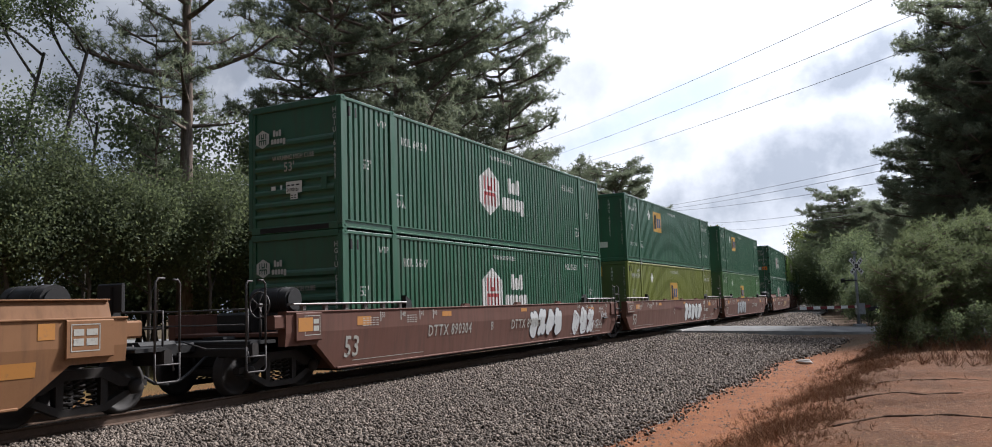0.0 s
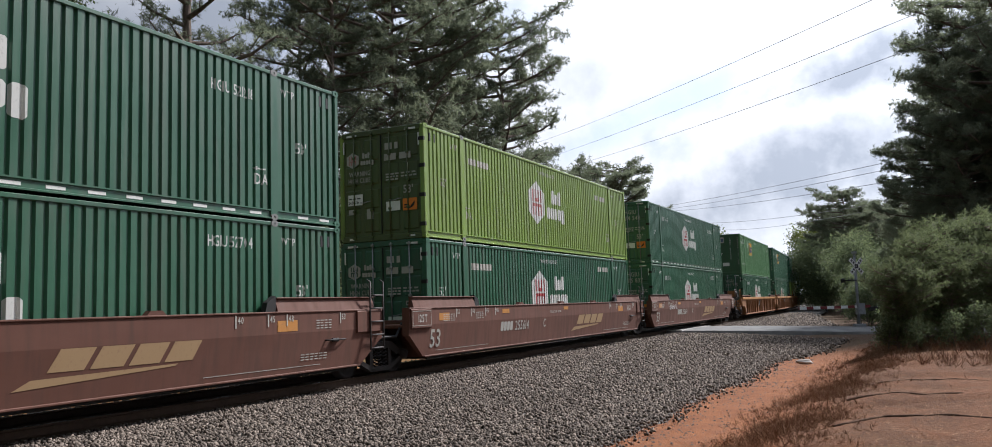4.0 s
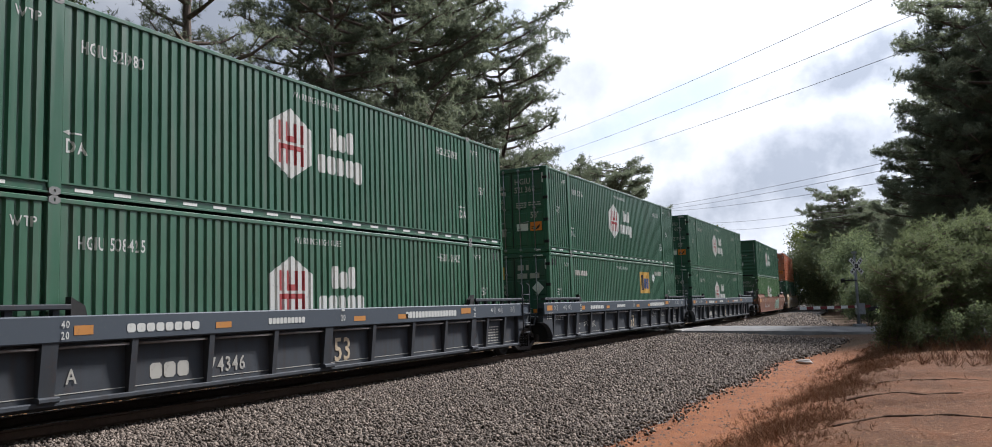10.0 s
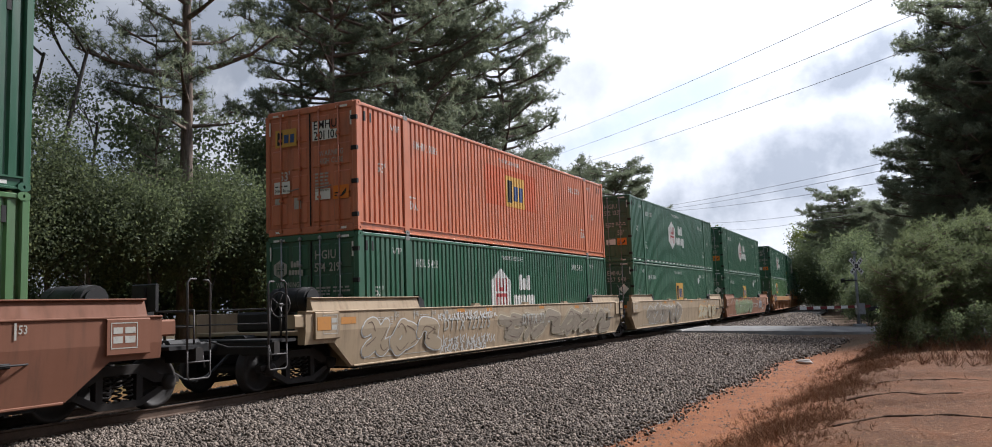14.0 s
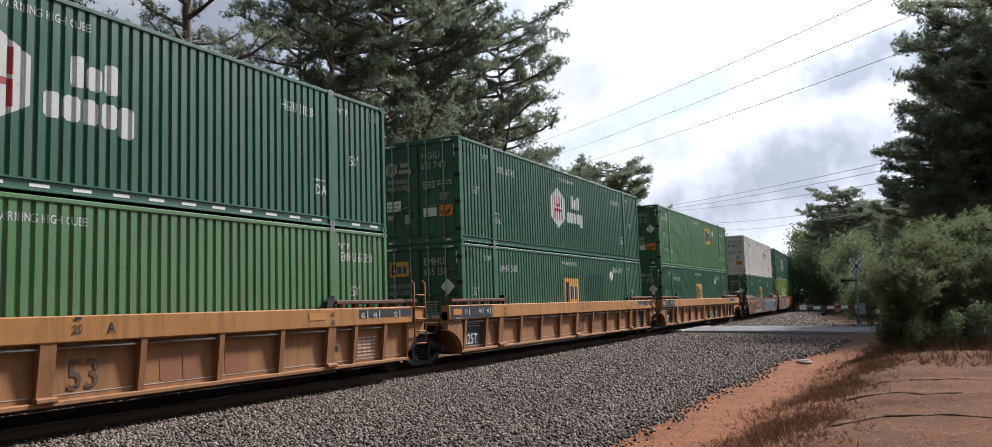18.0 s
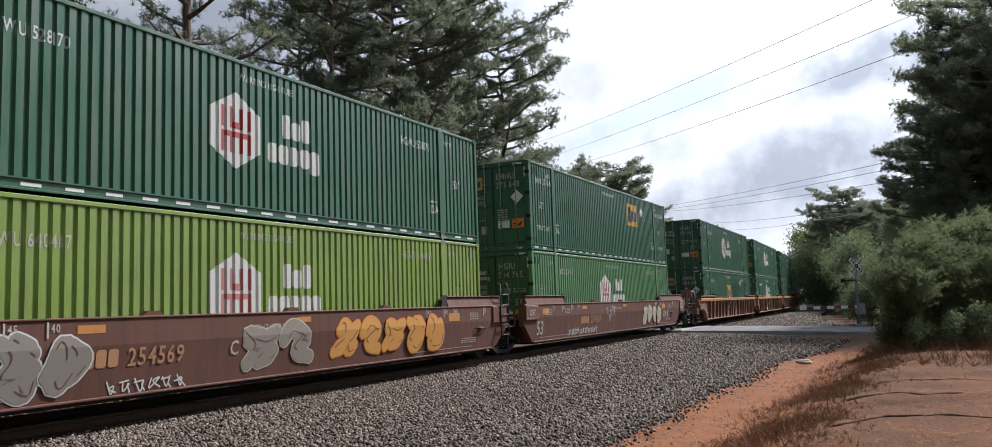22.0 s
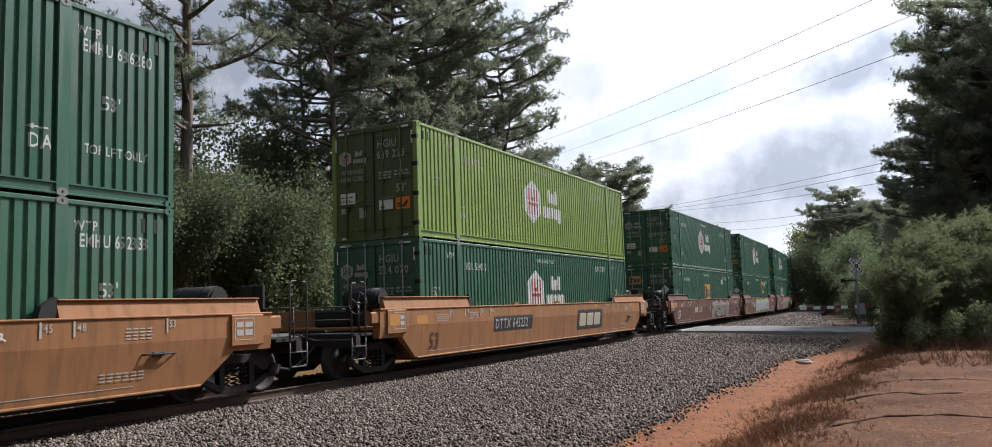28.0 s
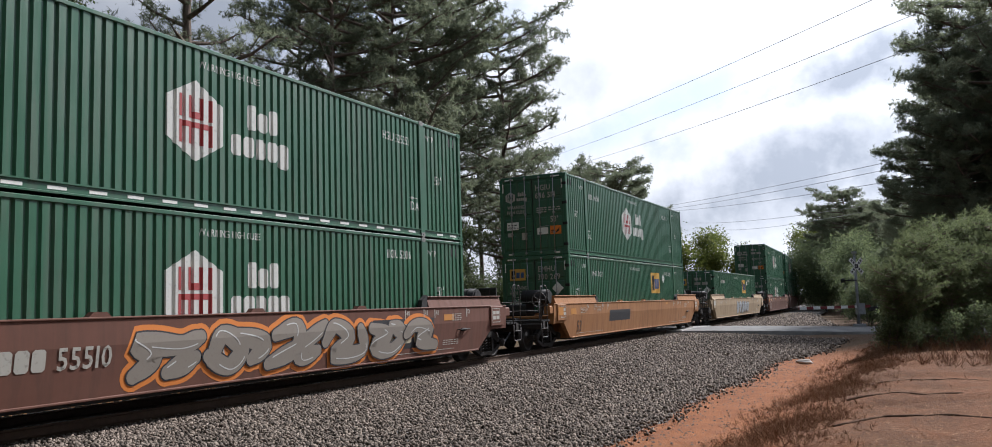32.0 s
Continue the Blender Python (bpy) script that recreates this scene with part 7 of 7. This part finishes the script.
        rim = cached("latch", lambda: Geo().box(xo(0.8), xo(0.8) + 0.05, 7.5, 7.7, 0.86, 0.93, 0.01).tube([(1.5, 7.3, 0.9), (1.56, 7.4, 0.9), (1.56, 7.85, 0.9), (1.5, 7.95, 0.9)], 0.014, 6).mesh("latch"))
        part("latch", rim, M_DARK, ob)
    for args in marks.get("graffiti", ()):
        graffiti(ob, *args, ribbed=ribbed) if not isinstance(args, dict) else graffiti(ob, ribbed=ribbed, **args)
    for args in marks.get("tags", ()):
        scribble(ob, *args, ribbed=ribbed)
    for u0, u1, v0, v1, n, mat in marks.get("brand", ()):
        part("brand_word", on_car(word_blocks(u0, v0, v1 - v0, n, u1 - u0), "brand_word", ribbed, 0.005, crease), mat, ob)
    if marks.get("swoosh"):
        u0, u1 = marks["swoosh"]
        c = (u1 - u0 - 0.4) / 4
        slab = [[(u0 + 0.4 + (i + 0.04) * c - 0.1, 0.76), (u0 + 0.4 + (i + 0.9) * c - 0.1, 0.76), (u0 + 0.4 + (i + 0.9) * c + 0.08, 1.07), (u0 + 0.4 + (i + 0.04) * c + 0.08, 1.07)] for i in range(4)]
        for piece in slab:
            part("brand_block", on_car([piece], "brand_block", ribbed, 0.005, crease), SP["tanmark"], ob)
        part("brand_wedge", on_car([[(u0 - 0.15, 0.55), (u1 - 0.5, 0.69), (u1 - 0.45, 0.725), (u0 + 0.1, 0.68)]], "brand_wedge", ribbed, 0.005, crease), SP["tanmark"], ob)
    for u0, u1, v0, v1, mat in marks.get("panels", ()):
        part("painted_panel", on_car([rect(u0, u1, v0, v1)], "painted_panel", ribbed, 0.003, crease), mat, ob)
    return ob

# ---------- the train: its units, nearest first ----------
W_, F_, Y_ = M_WHITE, M_FADED, M_YELLOW
SP = M_SPRAY
M_NUMOR = plain_paint("faded_orange_number", (0.42, 0.22, 0.11), 0.6, 0.4)
M_DARKNUM = plain_paint("dark_brown_number", (0.10, 0.055, 0.035), 0.6, 0.3, (0.3, 0.17, 0.1))
M_DUSKPANEL = plain_paint("dusty_black_panel", (0.06, 0.045, 0.04), 0.7, 0.4, (0.2, 0.11, 0.07))
M_BLACKPANEL = plain_paint("black_panel", (0.03, 0.03, 0.032), 0.6, 0.3, (0.25, 0.13, 0.08))
M_FECCHORD = plain_paint("blue_grey_band", (0.055, 0.067, 0.082), 0.6, 0.3)
M_CREAMNUM = plain_paint("cream_number", (0.5, 0.4, 0.27), 0.6, 0.3)
PATCH = [(-7.9, 0.5, 1.16, 0.18), (-4.4, 0.45, 1.26, 0.12), (0.2, 0.4, 1.28, 0.1), (5.9, 0.55, 1.12, 0.2)]
BIG = ("53", -8.3, 0.53, 0.42, F_)


def brown_dttx(letter, gr=(), tags=(), num=(-5.04, 0.8), extra=()):
    return dict(text=[("DTTX 890304", num[0], num[1], 0.26, F_), BIG, (letter, -1.75, 0.82, 0.22, F_)] + list(extra), patches=PATCH, graffiti=list(gr), tags=list(tags), thin=True)


def bnsf(letter, number, gr=(), tags=(), logo=True, mat=F_):
    d = dict(text=[(number, -3.55, 0.76, 0.26, mat), BIG, (letter, -1.5, 0.78, 0.24, F_), ("WELL LD LMT 119,900", -1.0, 1.2, 0.075, F_)], brand=[(-4.5, -3.7, 0.76, 1.02, 4, mat)], patches=PATCH, graffiti=list(gr), tags=list(tags))
    if logo:
        d["swoosh"] = (1.1, 4.1)
    return d


def ribbed_dttx(number, letter, mat=F_, gr=(), tags=()):
    """Close-ribbed car: its number small on the chord, dusty black bays at both ends, a faded emblem in blocks."""
    d = dict(text=[("DTTX " + number + " " + letter, 0.68, 1.4, 0.085, M_DARKNUM), ("53", 6.12, 0.6, 0.34, M_DARKNUM), ("125T", -8.16, 0.52, 0.22, mat), ("48", 6.95, 1.1, 0.11, mat), ("53", 7.3, 1.1, 0.11, mat)],
             chord=True, patches=[(-0.6, 0.42, 1.4, 0.09), (4.6, 0.4, 1.4, 0.09)], graffiti=list(gr), tags=list(tags))
    d["panels"] = [(-8.34, -7.42, 0.34, 1.34, M_DUSKPANEL), (6.92, 7.54, 0.34, 1.34, M_DUSKPANEL)]
    d["brand"] = [(0.85, 1.7, 0.5, 1.0, 2, M_GHOST), (2.0, 2.6, 0.5, 1.0, 1, M_GHOST)]
    return d


M_GHOST = plain_paint("faded_dark_emblem", (0.2, 0.085, 0.055), 0.7, 0.7, (0.27, 0.14, 0.075))


def panelled_dttx(mark=None, letter="", tonnage=False, logo=False):
    """Amber wide-panelled car: its number on black panels, a faded red emblem in blocks, tonnage on a black bay."""
    d = dict(text=[("53", 0.06, 0.49, 0.42, M_DARKNUM), (letter, 0.55, 1.25, 0.16, M_BLACK)], chord=True, panels=[], brand=[])
    if mark is not None:
        d["text"] += [("DTTX", mark, 0.5, 0.25, W_), ("730512", mark + 1.12, 0.5, 0.25, W_)]
        d["panels"] += [(mark - 0.06, mark + 0.9, 0.44, 0.8, M_BLACKPANEL), (mark + 1.06, mark + 2.36, 0.44, 0.8, M_BLACKPANEL)]
    if tonnage:
        d["text"] += [("125T", -8.14, 0.5, 0.26, W_)]
        d["panels"] += [(-8.28, -7.22, 0.44, 1.12, M_BLACKPANEL), (6.62, 7.56, 0.44, 1.1, M_BLACKPANEL)]
    if logo:
        d["brand"] += [(1.6, 2.5, 0.46, 0.92, 2, M_FADEDRED), (2.95, 3.6, 0.46, 0.92, 1, M_FADEDRED)]
    return d


M_FADEDRED = plain_paint("faded_red_emblem", (0.25, 0.1, 0.05), 0.65, 0.7, (0.28, 0.13, 0.055))


def fec_grey(letter, word=False):
    d = dict(band=M_FECCHORD, text=[("74346", -3.33, 0.52, 0.24, F_), ("53", 0.0, 0.47, 0.45, M_CREAMNUM), (letter, -5.95, 0.58, 0.2, F_)],
             brand=[(-4.55, -3.75, 0.52, 0.76, 3, F_), (-5.1, -3.7, 1.25, 1.38, 8, W_), (-2.1, -1.1, 1.27, 1.38, 10, W_)],
             patches=[(-5.95, 0.3, 1.25, 0.13), (-3.35, 0.35, 1.25, 0.1), (0.45, 0.4, 1.25, 0.1), (2.1, 0.4, 1.25, 0.1)])
    if letter == "C":
        d["text"], d["brand"], d["tags"] = d["text"][1:], d["brand"][1:], [(60, -5.4, -4.2, 0.6, 0.95, F_), (61, 3.1, 4.0, 0.75, 1.05, F_), (62, 4.5, 5.3, 0.75, 1.05, F_)]
    if word:
        d["brand"].append((2.4, 4.75, 1.25, 1.4, 17, W_))
    else:
        d["brand"].append((2.5, 3.9, 1.27, 1.38, 10, W_))
    return d


def ttx_grey(u, v, gr, tags=(), mat=F_):
    return dict(text=[("DTTX 727275", u, v, 0.3, mat)], patches=[(-9.0, 0.5, 1.2, 0.14), (-4.2, 0.4, 1.34, 0.09), (-2.6, 0.35, 1.34, 0.09), (1.0, 0.35, 1.34, 0.09), (4.0, 0.4, 1.3, 0.1)], graffiti=list(gr), tags=list(tags))


def fec_brown(letter, gr, tags=(), n53=W_):
    return dict(text=[("55510", -3.75, 0.78, 0.3, F_), ("53", -8.2, 0.55, 0.4, n53), (letter, -0.9, 0.8, 0.26, F_)], brand=[(-4.6, -3.9, 0.78, 1.08, 3, F_)], patches=[(-8.9, 0.4, 1.15, 0.2), (6.6, 0.5, 1.15, 0.15)], graffiti=list(gr), tags=list(tags))


def yellow_single(number, tags=(), logo=2.0, gr=()):
    return dict(text=([("DTTX " + number, -4.5, 0.84, 0.26, F_)] if number else []) + [("53", -8.0, 0.5, 0.38, M_DARKNUM)], panels=[(-4.6, -2.0, 0.76, 1.18, M_BLACKPANEL), (logo - 0.15, logo + 2.4, 0.56, 1.24, M_BLACKPANEL)],
                brand=[(logo, logo + 2.2, 0.68, 1.12, 3, SP["cream"])], patches=[(-8.6, 0.5, 1.1, 0.2), (3.5, 0.3, 1.3, 0.1)], tags=list(tags), graffiti=list(gr))


J, C = "joint", "coupled"
hub, sq = "hex", "square"
# well car: paint, build, near end, far end, markings; then the upper and the lower container
UNITS = [
    ("drab", "smooth", J, C, dict(text=[], patches=[(8.0, 0.7, 0.72, 0.2), (8.7, 0.25, 1.2, 0.22)]), None, None),
    ("brown", "smooth", C, J, brown_dttx("B", [(1, 0.8, 3.3, 0.4, 1.42, SP["white"], SP["dark"], 4), (2, 4.3, 6.4, 0.32, 1.42, SP["white"], SP["maroon"], 3)], [(31, 6.3, 7.4, 0.6, 1.0, SP["white"]), (32, 7.2, 7.9, 0.9, 1.2, SP["white"])]),
     ("green", hub, "HGIU 649539", "ribbed", "p"), ("green", hub, "HGIU 516567", "ribbed", "p")),
    ("brown", "smooth", J, J, brown_dttx("C", [(3, 0.4, 3.9, 0.36, 1.42, SP["white"], SP["dark"], 5), (7, 3.0, 4.1, 0.32, 1.2, SP["white"], SP["white"], 1)], [(33, -1.8, 0.0, 1.0, 1.25, SP["maroon"])], (-20, 0.8),
                                              [("LIFE", 4.62, 1.22, 0.15, W_), ("IN", 4.78, 1.02, 0.15, W_), ("SHAMBLES", 4.76, 0.82, 0.17, W_), ("23", 4.8, 0.34, 0.3, W_)]),
     ("green", sq, "EMHU 647595", "flat", "e"), ("olive", sq, "EMHU 642504", "flat", "ec")),
    ("brown", "smooth", J, C, brown_dttx("A", [(4, -4.3, -1.0, 0.36, 1.42, SP["silver"], SP["dark"], 5)], (), (2.2, 0.82)),
     ("green", sq, "EMHU 651113", "flat", "e"), ("light", sq, "EMHU 222213", "flat", "ec")),
    ("brown", "smooth", C, J, bnsf("B", "255614"), ("green", hub, "HGIU 521218", "doors", "r"), ("green", hub, "HGIU 527041", "doors")),
    ("brown", "smooth", J, J, bnsf("C", "255614"), ("lime", hub, "", "doors", "f"), ("green", hub, "", "doors")),
    ("brown", "smooth", J, C, bnsf("A", "255614", (), [(34, -6.2, -4.7, 1.0, 1.35, SP["white"])]), ("green", hub, "HGIU 514546", "doors", "r"), ("green", hub, "HGIU 515833", "doors")),
    ("tan", "ribbed", C, J, ribbed_dttx("788724", "B"), ("bright", sq, "EMHU 653468", "flat", "e"), ("green", hub, "HGIU 520755", "doors")),
    ("tan", "ribbed", J, J, ribbed_dttx("788724", "C"), ("mid", sq, "EMHU 650853", "flat", "e"), ("mid", hub, "HGIU 645456", "doors", "f")),
    ("tan", "ribbed", J, C, ribbed_dttx("788724", "A"), ("green", hub, "HGIU 523350", "doors", "r"), ("lime", hub, "", "ribbed", "f")),
    ("grey", "panelled", C, J, fec_grey("A", True), ("green", hub, "HGIU 521980", "ribbed", "r"), ("mid", hub, "HGIU 508425", "doors")),
    ("grey", "panelled", J, J, fec_grey("C", True), ("green", hub, "HGIU 521366", "doors", "r"), ("mid", sq, "", "doors")),
    ("grey", "panelled", J, C, fec_grey("B"), ("mid", hub, "HGIU 641070", "doors", "f"), ("mid", hub, "HGIU 641743", "doors", "f")),
    ("redbrown", "smooth", C, C, dict(text=[("DTTX 890628", -4.97, 0.66, 0.22, F_)], patches=[(-9.2, 0.7, 1.12, 0.24), (-3.9, 0.5, 1.26, 0.1)], graffiti=[(5, 1.4, 4.4, 0.34, 1.42, SP["seafoam"], SP["mint"], 4)], tags=[(35, -6.2, -5.1, 0.62, 1.05, SP["silver"]), (36, 0.9, 1.6, 0.4, 0.9, SP["mint"])]),
     ("green", hub, "HGIU 510780", "ribbed", "rf"), ("light", hub, "HGIU 645043", "doors", "f")),
    ("silver", "smooth", C, J, ttx_grey(-4.88, 0.9, [(6, -8.3, -5.0, 0.32, 1.42, SP["sand"], SP["white"], 3), dict(seed=8, u0=-1.7, u1=7.6, v0=0.34, v1=1.42, fill=SP["clay"], line=SP["cream"], n=6, back=SP["sand"])], [(37, -5.2, -2.0, 1.15, 1.4, SP["white"]), (38, -5.2, -2.0, 0.5, 0.8, SP["white"]), (39, -5.0, -2.5, 0.34, 0.6, SP["white"])]),
     ("orange", sq, "EMHU 201106", "doors"), ("green", hub, "HGIU 514219", "doors")),
    ("silver", "smooth", J, J, ttx_grey(-20, 0.9, [dict(seed=9, u0=-7.0, u1=-1.0, v0=0.34, v1=1.42, fill=SP["clay"], line=SP["white"], n=5, back=SP["sand"]), (10, 2.8, 7.0, 0.34, 1.3, SP["cream"], SP["amber"], 4)]),
     ("green", hub, "HGIU 512133", "doors", "r"), ("mid", sq, "EMHU 267548", "doors", "c")),
    ("copper", "smooth", J, C, ttx_grey(1.67, 0.78, [dict(seed=12, u0=-5.8, u1=1.4, v0=0.32, v1=1.42, fill=SP["sage"], line=SP["dark"], n=5, back=SP["moss"]), (13, 4.75, 6.2, 0.6, 1.36, SP["grey"], SP["dark"], 3)], [(40, 2.9, 4.1, 1.1, 1.4, SP["dark"]), (41, 6.9, 7.4, 0.5, 0.8, SP["mint"])]),
     ("green", hub, "HGIU 521429", "doors", "r"), ("green", sq, "EMHU 262032", "doors", "c")),
    ("buff", "panelled", C, J, panelled_dttx(-4.75, "A", False, True), ("green", hub, "HGIU 511281", "doors", "r"), ("light", sq, "EMHU 653216", "flat", "e")),
    ("amber", "panelled", J, J, panelled_dttx(None, "C", True, True), ("green", hub, "HGIU 651740", "doors"), ("mid", sq, "EMHU 635130", "doors", "cx")),
    ("amber", "panelled", J, C, panelled_dttx(1.62, "B", True), ("bright", sq, "EMHU 653317", "doors", "e"), ("green", sq, "EMHU 271334", "doors", "c")),
    ("brown", "smooth", C, J, bnsf("A", "254569", [(14, 0.4, 5.7, 0.3, 1.42, SP["dusk"], SP["white"], 5)], [(42, -7.6, -5.6, 1.0, 1.35, SP["amber"]), (43, -5.3, -2.0, 0.36, 0.62, SP["white"])], False, M_NUMOR),
     ("white", "plain", "XPOU 411603", "doors"), ("green", sq, "EMHU 249391", "doors", "cx")),
    ("brown", "smooth", J, J, bnsf("C", "254569", [(15, -5.6, -4.2, 0.34, 1.42, SP["ash"], SP["white"], 2), (16, -1.2, 0.7, 0.34, 1.42, SP["ash"], SP["cream"], 2), (17, 1.3, 5.6, 0.4, 1.4, SP["amber"], SP["flame"], 5)], [(44, -3.9, -2.4, 0.36, 0.6, SP["white"])], False, M_NUMOR),
     ("green", hub, "HGWU 528170", "doors", "r"), ("lime", hub, "HGWU 640487", "doors", "f")),
    ("brown", "smooth", J, C, bnsf("B", "254569", [(18, 2.9, 5.7, 0.4, 1.4, SP["cream"], SP["dark"], 4)], [(45, -5.6, -2.8, 0.4, 0.66, SP["white"]), (46, -1.9, -0.7, 0.95, 1.4, SP["silver"]), (47, 6.2, 7.0, 0.7, 1.1, SP["white"])], False, M_NUMOR),
     ("green", sq, "EMHU 273648", "doors", "er"), ("bright", hub, "HGIU 504785", "doors", "f")),
    ("rust", "ribbed", C, J, ribbed_dttx("721199", "A", F_, (), [(48, -2.0, 1.2, 1.39, 1.48, SP["silver"])]), ("green", hub, "HGIU 521961", "doors", "r"), ("mid", sq, "EMHU 634194", "doors", "cx")),
    ("rust", "ribbed", J, J, ribbed_dttx("721199", "C", F_, [(19, -5.3, -2.3, 0.4, 1.2, SP["white"], SP["dark"], 4)], [(49, 3.6, 6.6, 0.5, 1.1, SP["silver"])]), ("green", hub, "HGWU 652300", "doors", "rg"), ("green", hub, "HGWU 652462", "doors", "g")),
    ("rust", "ribbed", J, C, ribbed_dttx("721199", "B", F_, [(20, -4.5, -0.5, 0.4, 1.2, SP["blue"], SP["dark"], 5)]), ("green", sq, "EMHU 278077", "doors", "e"), ("mid", sq, "EMHU 640446", "doors")),
    ("tangerine", "smooth", C, C, yellow_single("646396", [(50, -3.4, -1.2, 1.15, 1.4, SP["white"]), (51, -0.8, 1.6, 1.0, 1.35, SP["cream"]), (52, 4.4, 5.2, 1.2, 1.4, SP["white"])], 1.5), ("green", sq, "EMHU 686280", "doors", "e"), ("mid", sq, "EMHU 652333", "doors", "e")),
    ("tangerine", "smooth", C, C, yellow_single("645232", (), 1.95), ("lime", hub, "HGIU 639223", "doors", "f"), ("green", hub, "HGIU 524070", "doors")),
    ("brown", "smooth", C, J, fec_brown("B", [(21, -0.3, 4.6, 0.34, 1.42, SP["ash"], SP["white"], 5)]), ("green", hub, "HGIU 522955", "doors", "r"), ("mid", sq, "EMHU 260534", "doors", "c")),
    ("brown", "smooth", J, J, fec_brown("C", [dict(seed=22, u0=-3.4, u1=4.0, v0=0.32, v1=1.42, fill=SP["silver"], line=SP["dark"], n=6, back=SP["acid"])], [(53, -6.0, -4.8, 0.8, 1.3, SP["silver"])], M_YELLOW), ("mid", hub, "HGIU 650502", "doors", "f"), ("green", sq, "EMHU 300013", "doors")),
    ("brown", "smooth", J, C, fec_brown("A", [dict(seed=23, u0=-2.6, u1=6.3, v0=0.32, v1=1.42, fill=SP["ash"], line=SP["dark"], n=6, back=SP["flame"])], [(54, -6.4, -5.2, 0.8, 1.3, SP["white"])]), ("green", hub, "HGIU 525353", "doors", "r"), ("green", hub, "HGIU 520161", "doors")),
    ("tangerine", "smooth", C, C, yellow_single("", (), -20), ("green", hub, "HGIU 646514", "doors"), ("green", sq, "EMHU 300269", "doors")),
    ("silver", "smooth", C, C, dict(text=[], graffiti=[(24, -2.0, 3.0, 0.4, 1.4, SP["silver"], SP["dark"], 5)]), None, ("green", sq, "", "doors")),
    ("brown", "smooth", C, J, dict(text=[BIG], patches=PATCH), ("green", hub, "", "doors"), ("green", hub, "", "doors")),
    ("brown", "smooth", J, J, dict(text=[BIG], patches=PATCH), ("green", hub, "", "doors"), ("mid", hub, "", "doors")),
    ("brown", "smooth", J, C, dict(text=[BIG], patches=PATCH), ("green", hub, "", "doors"), ("green", hub, "", "doors")),
]
START = [14.0, 33.52, 53.12, 76.83, 96.41, 116.13, 139.69, 159.34, 178.98, 202.62, 222.24, 241.84, 265.56, 289.15, 308.85, 328.35, 352.12, 371.75, 391.36,
         414.96, 434.49, 454.16, 478.04, 497.63, 517.15, 540.67, 564.29, 588.14, 607.80, 627.30, 651.03]
START = [START[0] - 23.67] + START + [674.7, 698.4, 718.0, 737.6]
SPEED = [19.77, 19.76, 19.69, 19.28, 19.55, 19.45, 19.48, 19.44, 19.04]  # metres a second, every four seconds


def gone_by(t):
    """Metres that the train has run by t seconds."""
    d, k, dt = 0.0, 0.0, 0.1
    while k < t - 1e-6:
        m = min(k + dt / 2, 31.99) / 4
        d += (SPEED[int(m)] + (SPEED[int(m) + 1] - SPEED[int(m)]) * (m - int(m))) * min(dt, t - k)
        k += dt
    return d


TRAIN = []
for spec, s0 in zip(UNITS, START):
    col, build, near, far, marks, upper, lower = spec
    centre = s0 + CL / 2
    car = well_car(len(TRAIN), col, build, near, far, marks)
    load = []
    if lower:
        load.append((container(lower, 0), 0.307))
    if upper:
        load.append((container(upper, 1), 0.307 + CH + 0.004))
    TRAIN.append((centre, car, load))


def unit_pose(s):
    a, b = track_at(s - 9.75)[0], track_at(s + 9.75)[0]
    d = b - a
    return Matrix.Translation((a + b) / 2) @ Matrix.Rotation(math.atan2(-d.x, d.y), 4, "Z")


def motions():
    """The train rolls by towards the camera's near side; its wheels turn while they are close."""
    run = {t: gone_by(t) for t in range(33)}
    for centre, car, load in TRAIN:
        rows = [(t, unit_pose(centre - run[t])) for t in range(33)]
        walk(car, rows)
        for box, z in load:
            walk(box, [(t, m @ Matrix.Translation((0, 0, z))) for t, m in rows])
    for wheel, unit, y in WHEELSETS:
        spot = TRAIN[unit][0] + y
        home = wheel.matrix_basis.translation.copy()
        near = [k for k in range(32 * FPS + 1) if -3.0 < spot - gone[k] < 40.0]
        if not near:
            continue
        rows = []
        if near[0] > 0:
            rows.append((0.0, Matrix.Translation(home) @ Matrix.Rotation(gone[near[0]] / 0.42, 4, "X")))
        rows += [(k / FPS, Matrix.Translation(home) @ Matrix.Rotation(gone[k] / 0.42, 4, "X")) for k in near]
        if near[-1] < 32 * FPS:
            rows.append((32.0, rows[-1][1]))
        walk(wheel, rows)


gone = np.interp(np.arange(32 * FPS + 1) / FPS, np.arange(33), [gone_by(t) for t in range(33)])
motions()
